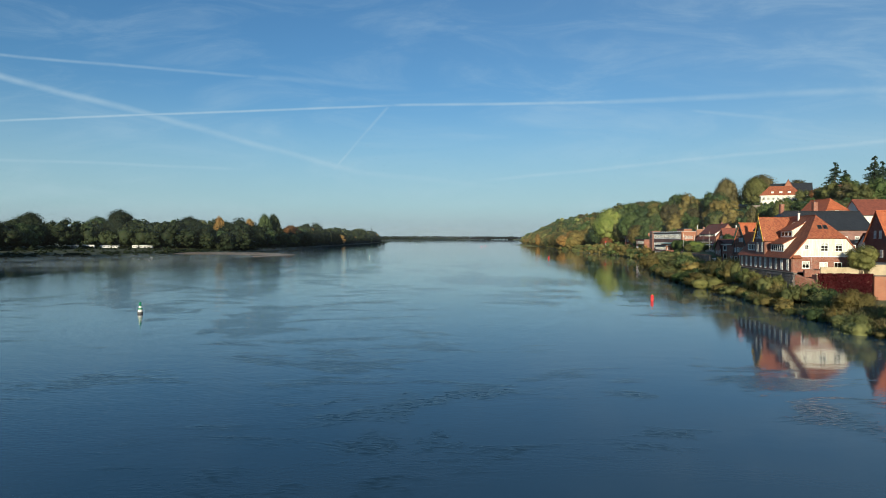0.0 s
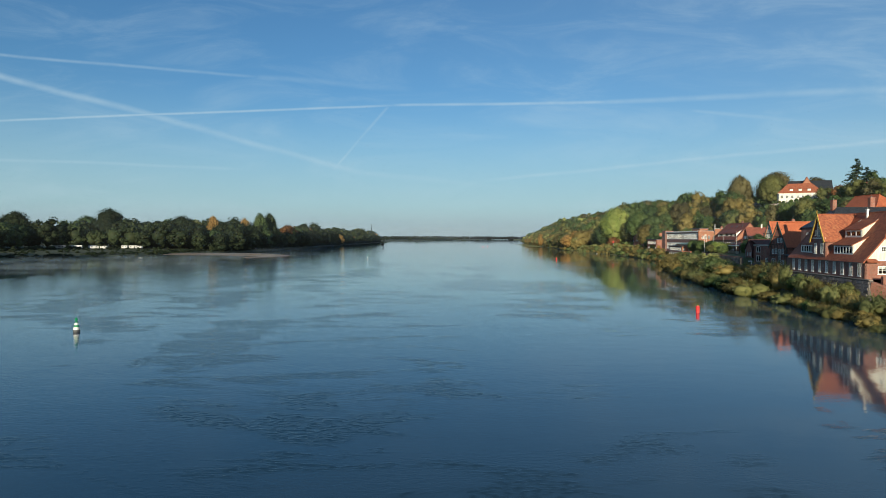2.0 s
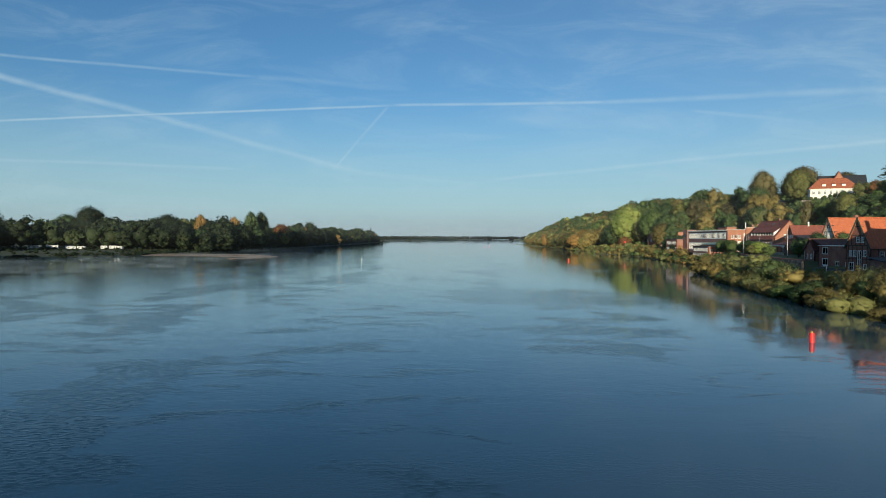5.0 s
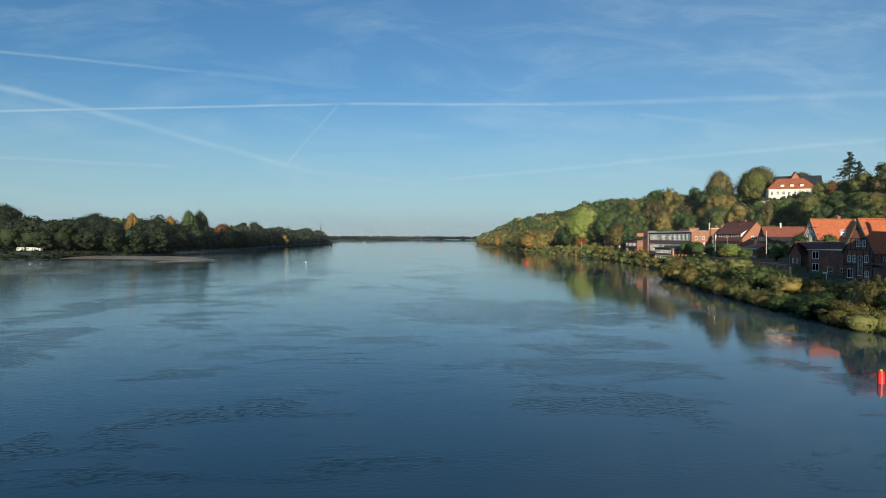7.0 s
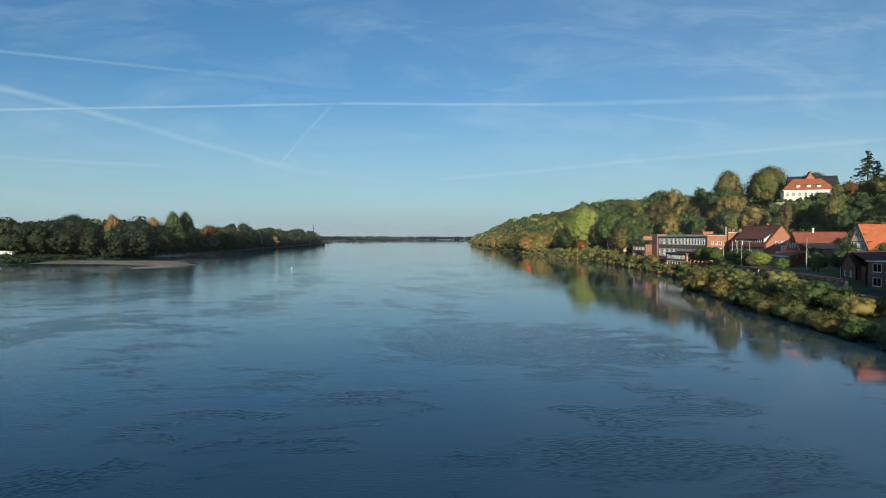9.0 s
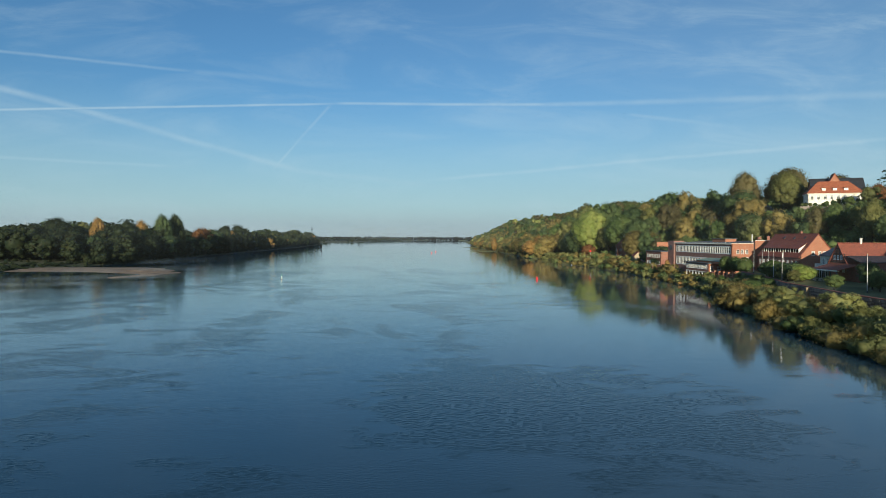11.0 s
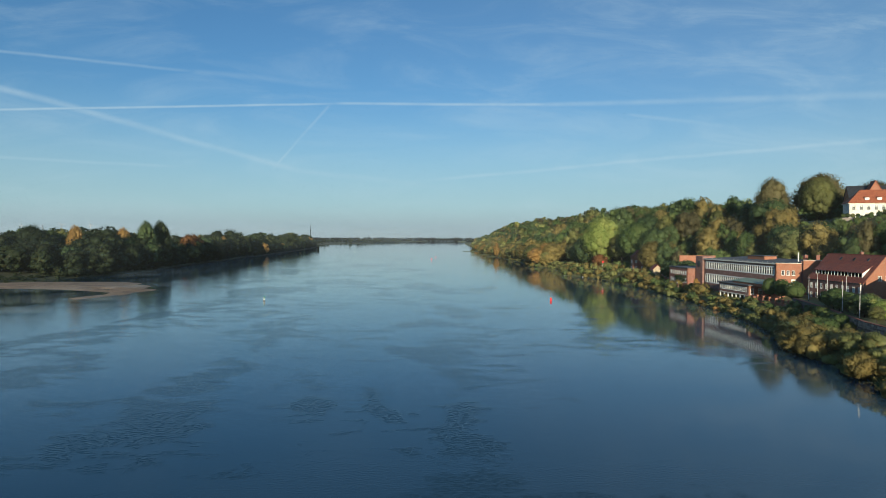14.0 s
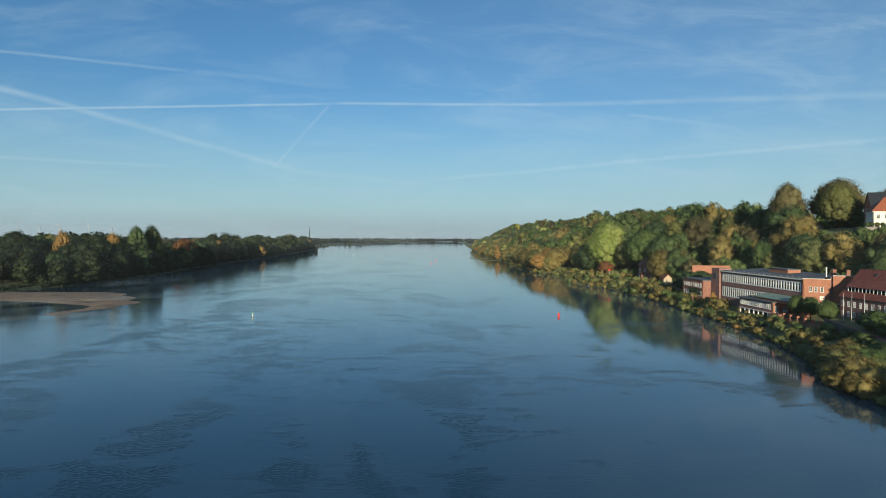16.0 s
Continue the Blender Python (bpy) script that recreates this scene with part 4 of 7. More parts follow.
def dormer(house, y0, y1, x0, z0, z1, x1, z2, roof, n):
    """A shed dormer on the river slope: front at x0 from z0 to z1, its roof rising to x1, z2."""
    ob = part("dormer", boxes((x0, x0 + 0.2, y0, y1, z0, z0 + 0.25), (x0, x0 + 0.2, y0, y1, z1 - 0.2, z1), (x0, x0 + 0.2, y0, y0 + 0.2, z0, z1), (x0, x0 + 0.2, y1 - 0.2, y1, z0, z1)), WHITE, house, "white dormer with a band of windows")
    for y in (y0, y1 - 0.12):
        bm = bmesh.new()
        pts = [(x0, z0 - 0.3), (x0, z1), (x1, z2), (x1, z0 + (z2 - z0) * 0.5)]
        a = [bm.verts.new((x, y, z)) for x, z in pts]
        b = [bm.verts.new((x, y + 0.12, z)) for x, z in pts]
        bm.faces.new(a), bm.faces.new(b[::-1])
        for i in range(4):
            bm.faces.new((a[i], b[i], b[(i + 1) % 4], a[(i + 1) % 4]))
        part("cheek", bm, BOARDS, ob)
    part("dormer_roof", slab(bmesh.new(), [(x0 - 0.35, y0 - 0.25, z1 + 0.02), (x0 - 0.35, y1 + 0.25, z1 + 0.02), (x1 + 0.3, y1 + 0.25, z2 + 0.12), (x1 + 0.3, y0 - 0.25, z2 + 0.12)], 0.14), roof, ob)
    step = (y1 - y0 - 0.4) / n
    for k in range(n):
        frame_me, _, pane_me, cloth_me = window_meshes(round(step, 3), round(z1 - z0 - 0.47, 3), 1, 1, 0.06, WHITE)
        w = share("window", frame_me, house, pose(x0 + 0.06, y0 + 0.2 + step * (k + 0.5), z0 + 0.26, 0, 0, -90))
        share("pane", pane_me, w, Matrix())
        share("curtain", cloth_me[1], w, Matrix())


def build_white_house():
    wide, long, base, eave, ridge = 13.8, 29.0, 6.2, 9.7, 18.3
    h = house_at("house", 72.8, 129.0, -6.3, wide, long, "old brick house with white boarded gable and red pantiled roof")
    planes = saddle_roof(h, eave, ridge, "y", TILE_RED, hip_near=(13.4, 4.6), label="weathered red pantiles")
    front = [(1.6 + 2.85 * i, 6.75, 1.05, 2.35, 2, 3, "drawn") for i in range(10)]
    glazed_wall(h, "river", base, eave, BRICK_DARK, front, label="plum brick ground floor")
    glazed_wall(h, "near", base, eave - 0.02, BRICK_RED, [(2.9, 7.2, 1.5, 1.45, 2, 2, True), (6.4, 7.2, 1.6, 1.3, 2, 1, "drawn"), (9.2, 7.2, 1.6, 1.3, 2, 1, False)])
    glazed_wall(h, "near", eave, 13.45, BOARDS, [(3.05, 11.1, 0.85, 1.0, 2, 2, False), (6.5, 10.75, 1.5, 1.75, 2, 3, True), (9.3, 10.75, 1.5, 1.75, 2, 3, True), (12.2, 11.1, 0.8, 1.0, 2, 2, False)], planes, depth=-0.06, name="boarded_gable", label="white boarded gable wall")
    glazed_wall(h, "far", base, ridge, BRICK_DARK, [], planes)
    glazed_wall(h, "back", base, eave, BRICK_RED, [])
    part("trim", boxes((-0.1, wide + 0.1, -0.14, 0.0, eave - 0.14, eave + 0.04)), WHITE, h)
    for x in (6.4, 7.5):
        slope = math.degrees(math.atan2(ridge - 13.4, 4.9))
        skylight(h, pose(x, 1.9, 13.4 + (ridge - 13.4) * 2.2 / 4.9 + 0.18, slope, 0, 0), 0.8, 1.1)
    # The cross gable over the river front.
    y0, y1, top, shoulder = 13.4, 18.7, 18.3, 13.5
    mid = (y0 + y1) / 2
    side = [((0, mid, top), Vector((0, -(top - shoulder), (y1 - y0) / 2)).normalized()), ((0, mid, top), Vector((0, top - shoulder, (y1 - y0) / 2)).normalized())]
    glazed_wall(h, "river", eave + 0.01, shoulder, BRICK_DARK, [(14.75, 10.4, 0.95, 2.1, 2, 3, True), (17.35, 10.4, 0.95, 2.1, 2, 3, True)], u0=y0, u1=y1, depth=-0.12, name="cross_gable_wall")
    glazed_wall(h, "river", shoulder + 0.01, top, BRICK_DARK, [(mid, 13.9, 1.1, 2.6, 2, 3, True), (mid - 1.25, 14.0, 0.6, 1.1, 1, 2, False), (mid + 1.25, 14.0, 0.6, 1.1, 1, 2, False)], side, u0=y0, u1=y1, depth=-0.125, name="cross_gable_wall", label="timbered gable under ochre bargeboards")
    for sign, edge in ((-1, y0), (1, y1)):
        part("cross_gable_side", boxes((-0.1, 5.0, *sorted((edge, edge - sign * 0.25)), eave, shoulder)), BRICK_RED, h)
        part("cross_gable_roof", slab(bmesh.new(), [(-0.5, edge + sign * 0.45, shoulder - 0.7), (-0.5, mid, top + 0.1), (7.4, mid, top + 0.1), (7.4, edge + sign * 0.45, shoulder - 0.7)], 0.2), TILE_RED, h)
        part("bargeboard", slab(bmesh.new(), [(-0.62, edge + sign * 0.5, shoulder - 0.75), (-0.62, mid, top + 0.14), (-0.5, mid, top + 0.14), (-0.5, edge + sign * 0.5, shoulder - 0.75)], 0.42), YELLOW, h, "ochre bargeboard")
    part("finial", tube(bmesh.new(), [(-0.55, mid, top), (-0.55, mid, top + 0.9)], [0.07, 0.03], 6), YELLOW, h)
    part("trim", boxes((-0.30, -0.16, y0 - 0.1, y1 + 0.1, shoulder - 0.1, shoulder + 0.1)), WHITE, h)
    dormer(h, 19.6, 25.2, 0.55, 10.35, 12.2, 3.7, 14.0, TILE_RED, 5)
    dormer(h, 5.0, 11.6, 0.55, 10.35, 12.2, 4.2, 14.4, TILE_RED, 6)
    dormer(h, 6.6, 12.2, 2.9, 13.6, 15.1, 5.8, 17.1, TILE_RED, 3)
    part("porch_roof", slab(bmesh.new(), [(0.0, -1.0, 9.35), (2.0, -1.0, 9.35), (1.7, 0.0, 9.95), (0.1, 0.0, 9.95)], 0.12), TILE_RED, h)
    part("downpipe", tube(bmesh.new(), [(3.9, -0.12, 6.2), (3.9, -0.12, 10.0)], [0.05, 0.05], 6), STEEL, h)
    chimney(h, 6.2, 11.0, 17.0, 18.9, 0.35, RENDERED)


build_white_house()

# The yard by its gable: cream wall, brick wall with crimson creeper, wall further on.
yard = thing("yard_wall", turned(72.8, 129.0, 0, -6.3), "cream and brick yard wall beside the white-gabled house", "wall")
part("cream_wall", bevelled(boxes((4.3, 12.6, -3.3, -3.0, 6.0, 7.6)), 0.03), BEIGE, yard)
part("brick_pier", bevelled(boxes((1.2, 4.2, -3.4, -2.7, 5.6, 7.0)), 0.04), BRICK_RED, yard)
part("retaining_wall", bevelled(boxes((2.6, 12.9, -5.4, -0.02, 0.5, 6.1)), 0.05), BRICK_DARK, yard)
part("coping", bevelled(boxes((2.5, 13.0, -5.5, -4.8, 6.102, 6.32)), 0.03), BEIGE, yard)
part("ramp_wall", slab(bmesh.new(), [(-0.1, -2.4, 5.9), (2.7, -5.2, 4.4), (2.7, -4.2, 5.2), (0.6, -0.4, 6.15)], 4.5), BRICK_RED, yard)
far_wall = thing("quay_wall", turned(72.8, 129.0, 0, -6.3), "orange brick quay wall with pale patches, above reeds", "wall")
part("wall", bevelled(boxes((12.95, 36, -6.2, -5.7, 0.6, 6.0)), 0.05), BRICK_ORANGE, far_wall)
part("coping", bevelled(boxes((12.9, 36, -6.3, -5.6, 6.0, 6.2)), 0.03), RUBBLE, far_wall)
n = 7000
at = np.stack([rng.uniform(2.8, 12.9, n), -5.52 + 0.12 * rng.normal(size=n), 6.4 - 5.4 * rng.random(n) ** 1.25], 1)
at[:, 2] += 0.7 * np.sin(1.3 * at[:, 0]) * (6.4 - at[:, 2]) / 5.4
way = np.tile([0, -1.0, 0.4], (n, 1)) + 0.5 * rng.normal(size=(n, 3))
creeper = new("creeper", leaf_mesh("creeper", at, way / np.linalg.norm(way, axis=1, keepdims=True), rng.uniform(0.12, 0.26, n)))
creeper.data.materials.append(LEAF_CRIMSON)
creeper.matrix_world = turned(72.8, 129.0, 0, -6.3)
tagged(creeper, "crimson autumn creeper hanging over a brick wall", "creeper", kind="stuff")
shed = house_at("shed", 85.2, 123.5, -6.3, 4.5, 4.0, "low cream-rendered shed with a flat roof beside the yard", "shed")
for face in ("near", "river", "far", "back"):
    wall(shed, face, 6.0, 8.2, BEIGE)
part("roof", slab(bmesh.new(), [(-0.3, -0.3, 8.4), (4.8, -0.3, 8.4), (4.8, 4.3, 8.6), (-0.3, 4.3, 8.6)], 0.15), FELT, shed)

# The granite wall under it: its blocks are pieces in courses on a battered core.
granite = thing("granite_wall", turned(72.8, 129.0, 0, -6.3), "battered river wall of dark granite blocks under a house", "wall")
core = bmesh.new()
a = [core.verts.new(p) for p in ((-1.0, -2.0, 0.2), (-1.0, 30.5, 0.2), (0.4, 30.5, 0.2), (0.4, -2.0, 0.2), (-0.2, -2.0, 6.18), (-0.2, 30.5, 6.18), (0.4, 30.5, 6.18), (0.4, -2.0, 6.18))]
for f in ((0, 1, 5, 4), (1, 2, 6, 5), (2, 3, 7, 6), (3, 0, 4, 7), (4, 5, 6, 7)):
    core.faces.new([a[i] for i in f])
part("core", core, STONE, granite)
part("coping", bevelled(boxes((-0.42, 0.3, -2.1, 30.6, 6.19, 6.36)), 0.04), RUBBLE, granite)
BLOCKS = [mesh_of("stone_block", bevelled(boxes((-0.14, 0.14, -0.5, 0.5, -0.5, 0.5)), 0.05), STONE) for _ in range(1)]
for course in range(11):
    z = 0.55 + 0.52 * course
    y = -1.9 - 0.4 * (course % 2)
    while y < 30.2:
        long = float(rng.uniform(0.9, 1.5))
        x = -1.0 + 0.8 * (z - 0.2) / 6.0
        share("stone_block", BLOCKS[0], granite, pose(x - 0.02 + rng.uniform(-0.03, 0.03), y + long / 2, z, 0, 7.6, rng.uniform(-1, 1)) @ Matrix.Diagonal((1, long - 0.05, 0.47, 1)))
        y += long

# ---- houses along the quay ----


def build_timber_house():
    """Brick and timber, its gable to the river."""
    wide, long, base, eave, ridge = 15, 7.2, 4.6, 11.6, 18.1
    front = [(2.3, 12.3, 0.9, 1.3, 2, 2, False), (3.6, 12.3, 0.9, 1.3, 2, 2, True), (1.6, 9.0, 0.9, 1.5, 2, 2, False), (3.1, 6.2, 1.1, 4.2, 2, 4, True), (4.5, 9.0, 0.9, 1.5, 2, 2, False), (5.8, 9.0, 0.8, 1.4, 2, 2, False), (1.5, 6.0, 1.0, 1.3, 2, 2, True), (5.5, 5.6, 1.5, 2.0, 2, 2, False)]
    h, planes = simple_house("house", 96.7, 196.4, 8.0, wide, long, base, eave, ridge, "x", BRICK_RED, TILE_ORANGE, "half-timbered brick house with steep orange roof and green bargeboards",
                             {"river": front, "near": [(3, 8.8, 1.2, 1.4, 2, 2, True), (7, 8.8, 1.2, 1.4, 2, 2, False), (11, 8.8, 1.2, 1.4, 2, 2, False)]})
    half = long / 2
    rows = [(0, z, long, z) for z in (8.4, 11.6)] + [(1.2, 14.0, long - 1.2, 14.0), (2.2, 16.0, long - 2.2, 16.0)] + [(u, 5, u, 11.6) for u in (0.1, 1.0, 2.3, 3.9, 5.1, 6.3, 7.1)] + [(u, 11.6, u, 14.0) for u in (1.7, 2.95, 4.25, 5.5)] + [(0.2, 8.6, 0.9, 11.4), (7.0, 8.6, 6.4, 11.4)]
    beams(h, "river", rows)
    for sign in (-1, 1):
        edge = half + sign * (half + 0.4)
        part("bargeboard", slab(bmesh.new(), [(-0.40, edge, eave - 0.75), (-0.40, half, ridge + 0.16), (-0.28, half, ridge + 0.16), (-0.28, edge, eave - 0.75)], 0.35), GREEN_TIMBER, h)
    beams(h, "near", [(0, z, wide, z) for z in (8.4, 11.3)] + [(u, 5, u, 11.5) for u in (0.1, 2, 4, 6, 8, 10, 12, 14)])
    part("lean_to_roof", slab(bmesh.new(), [(-1.0, -4.2, 8.2), (-1.0, 0, 9.0), (13, 0, 9.0), (13, -4.2, 8.2)], 0.18), FELT, h, "dark felted lean-to roof")
    part("lean_to_wall", boxes((0.0, 12.5, -3.9, -3.6, 4.3, 8.1), (0.0, 0.3, -3.6, 0, 4.3, 8.2)), BRICK_DARK, h)


build_timber_house()


def build_flat_house():
    """Red brick: a narrow gable to the river, a long brown lean-to slope beside it, and a flat-roofed block with two wide windows."""
    h, planes = simple_house("house", 102.6, 227.6, 0, 19.0, 4.6, 3.8, 10.2, 13.0, "x", BRICK_RED, TILE_SHADED, "narrow red brick quay house with a brown roof and small gable",
                             {"river": [(u, z, 0.6, 1.3, 1, 2, False) for u in (1.4, 3.2) for z in (5.0, 7.6)]})
    part("lean_to_roof", slab(bmesh.new(), [(0.4, -6.4, 9.9), (0.4, 2.0, 13.1), (19.0, 2.0, 13.1), (19.0, -6.4, 9.9)], 0.2), TILE_SHADED, h, "long brown lean-to roof")
    part("lean_to_wall", boxes((1.0, 1.34, -6.2, -0.35, 3.8, 7.6), (1.0, 1.34, -6.2, -0.35, 9.2, 9.9), (1.0, 1.34, -6.2, -4.4, 7.6, 9.2), (1.0, 1.34, -1.6, -0.35, 7.6, 9.2), (6.0, 6.3, -6.2, -0.35, 3.8, 11.4)), BRICK_RED, h)
    for y in (-6.1, 0.1, 4.5):
        part("downpipe", tube(bmesh.new(), [(-0.12 if y > -1 else 0.9, y, 4.0), (-0.12 if y > -1 else 0.9, y, 9.8)], [0.06, 0.06], 6), STEEL, h)
    block = house_at("house_extension", 100.0, 206.5, 0, 11.0, 14.9, "flat-roofed red brick extension with two wide white windows", "house")
    glazed_wall(block, "river", 3.8, 11.2, BRICK_RED, [(12.0, 9.1, 2.35, 1.8, 2, 1, "drawn"), (12.0, 6.2, 2.35, 1.8, 2, 1, "drawn"), (7.0, 5.2, 1.6, 2.2, 2, 2, False), (3.0, 5.4, 1.5, 1.9, 2, 2, False)])
    for face in ("near", "back", "far"):
        wall(block, face, 3.8, 11.18, BRICK_RED)
    part("roof", bevelled(boxes((-0.2, 11.2, -0.2, 15.1, 11.202, 11.42)), 0.03), RENDERED, block)


build_flat_house()


def build_white_timber_house():
    """Its gable to the river in white and grey timbering, an orange roof with a white dormer."""
    wide, long, base, eave, ridge = 20, 8.0, 6.8, 12.6, 19.5
    front = [(u, 13.2, 0.9, 1.6, 2, 2, True) for u in (2.4, 4.0, 5.6)] + [(u, 16.2, 0.7, 1.2, 1, 2, False) for u in (3.5, 4.5)] + [(u, 9.5, 1.0, 1.5, 2, 2, True) for u in (1.6, 4.0, 6.4)]
    h, planes = simple_house("house", 117.8, 241.5, 2.0, wide, long, base, eave, ridge, "x", RENDERED, TILE_ORANGE, "white half-timbered house with an orange roof and brick balcony", {"river": front}, chimneys=((9.0, 4.6, 18.0, 20.4, 0.9),), frame_mat=WHITE)
    beams(h, "river", [(0, z, long, z) for z in (12.6, 15.3)] + [(1.6, 17.2, 6.4, 17.2)] + [(u, 12.6, u, 15.3) for u in (1.2, 3.2, 4.8, 6.8)] + [(1.2, 12.7, 2.2, 15.2), (6.8, 12.7, 5.8, 15.2), (4, 17.2, 4, 19)], GREEN_TIMBER)
    part("balcony", bevelled(boxes((-1.6, 0.0, 0.6, 7.4, 11.4, 11.6), (-1.6, -1.45, 0.6, 7.4, 11.6, 12.7), (-1.45, 0.0, 0.6, 0.75, 11.6, 12.7), (-1.45, 0.0, 7.25, 7.4, 11.6, 12.7)), 0.02), BRICK_RED, h)
    for sign in (-1, 1):
        edge = 4.0 + sign * 4.4
        part("bargeboard", slab(bmesh.new(), [(-0.40, edge, eave - 0.72), (-0.40, 4.0, ridge + 0.16), (-0.28, 4.0, ridge + 0.16), (-0.28, edge, eave - 0.72)], 0.3), GREEN_TIMBER, h)
    d = part("dormer", boxes((7.2, 8.8, 1.2, 3.0, 14.4, 15.9)), WHITE, h, "white dormer with an arched window")
    part("dormer_roof", slab(bmesh.new(), [(7.0, 0.95, 15.8), (8.0, 0.95, 16.7), (8.0, 3.6, 16.7), (7.0, 3.6, 15.8)], 0.1), WHITE, d)
    part("dormer_roof", slab(bmesh.new(), [(9.0, 0.95, 15.8), (8.0, 0.95, 16.7), (8.0, 3.6, 16.7), (9.0, 3.6, 15.8)], 0.1), WHITE, d)
    frame_me, _, pane_me, _ = window_meshes(0.9, 1.1, 2, 2, 0.06, WHITE)
    w = share("window", frame_me, h, pose(8.0, 1.14, 14.6))
    share("pane", pane_me, w, Matrix())


build_white_timber_house()


def build_restaurant():
    """Half-timbered gable with a balcony, and a low terrace roof towards the river."""
    wide, long, base, eave, ridge = 17, 8.4, 6.6, 12.6, 18.1
    front = [(u, 13.3, 0.9, 1.3, 2, 2, True) for u in (2.6, 4.2, 5.8)] + [(u, 9.8, 1.1, 1.7, 2, 2, True) for u in (1.6, 4.2, 6.8)]
    h, planes = simple_house("house", 131.0, 286.8, -6.0, wide, long, base, eave, ridge, "x", BRICK_ORANGE, TILE_BROWN, "half-timbered riverside inn with a red roof and a terrace", {"river": front, "near": [(5, 10, 1.2, 1.6, 2, 2, True), (9, 10, 1.2, 1.6, 2, 2, True)]}, chimneys=((6.5, 4.2, 17.2, 19.4, 0.5, RENDERED),), gable_mat=BRICK_ORANGE)
    beams(h, "river", [(0, 12.6, long, 12.6), (1.4, 15.0, 7.0, 15.0), (2.6, 16.5, 5.8, 16.5)] + [(u, 12.6, u, 15.0) for u in (1.3, 2.0, 3.4, 5.0, 6.4, 7.1)] + [(3.6, 15, 3.6, 16.5), (4.8, 15, 4.8, 16.5)])
    part("terrace_roof", slab(bmesh.new(), [(-6.0, -5.0, 10.6), (-6.0, 7.5, 10.6), (0.0, 7.5, 12.2), (0.0, -5.0, 12.2)], 0.25), TILE_BROWN, h, "low brown terrace roof")
    part("fascia", boxes((-6.1, -6.0, -5.1, 7.6, 10.25, 10.62)), WHITE, h)
    for y in (-4.6, -1.6, 1.4, 4.4, 7.2):
        part("post", boxes((-5.8, -5.6, y - 0.1, y + 0.1, 6.9, 10.4)), DARK_METAL, h)
    part("railing", boxes((-6.2, -6.1, -5.0, 7.6, 7.9, 7.98), *[(-6.2, -6.1, -5 + 0.6 * k, -4.95 + 0.6 * k, 6.9, 7.9) for k in range(22)]), WHITE, h)
    part("annex_wall", boxes((0.0, 14, -6.0, -5.7, 6.6, 13.0), (0.0, 0.3, -5.7, 0, 6.6, 12.2)), BRICK_RED, h)
    part("annex_roof", slab(bmesh.new(), [(-0.3, -6.4, 12.9), (-0.3, 0.0, 14.6), (15, 0.0, 14.6), (15, -6.4, 12.9)], 0.2), SLATE, h)


build_restaurant()


def build_balcony_house():
    h, planes = simple_house("house", 137.5, 299.5, -14, 11, 11, 6.8, 14.2, 17.2, "y", RENDERED, SLATE, "white-rendered house with glazed balconies and a dark slate roof",
                             {"river": [(u, 11.2, 1.4, 2.0, 2, 1, True) for u in (2.2, 5.4, 8.6)] + [(u, 7.6, 1.6, 2.3, 2, 1, True) for u in (2.2, 5.4, 8.6)], "near": [(3, 11.2, 1.2, 1.5, 2, 2, True), (8, 11.2, 1.2, 1.5, 2, 2, True)]})
    part("balcony", boxes((-1.8, 0.0, 0.4, 10.6, 10.3, 10.55)), RENDERED, h)
    part("balustrade", bevelled(boxes((-1.8, -1.66, 0.4, 10.6, 10.55, 11.45), (-1.66, 0, 0.4, 0.54, 10.55, 11.45), (-1.66, 0, 10.46, 10.6, 10.55, 11.45)), 0.02), RENDERED, h)
    bay = part("conservatory", boxes((-1.9, -1.75, 1.2, 9.6, 9.6, 9.8), *[(-1.9, -1.75, 1.2 + 1.4 * k - 0.06, 1.2 + 1.4 * k + 0.06, 6.8, 9.6) for k in range(7)], (-1.9, 0.0, 1.2, 9.6, 9.802, 9.9)), WHITE, h)
    for k in range(6):
        part("pane", boxes((-1.84, -1.82, 1.28 + 1.4 * k, 2.52 + 1.4 * k, 6.9, 9.55)), GLASS, bay)


build_balcony_house()


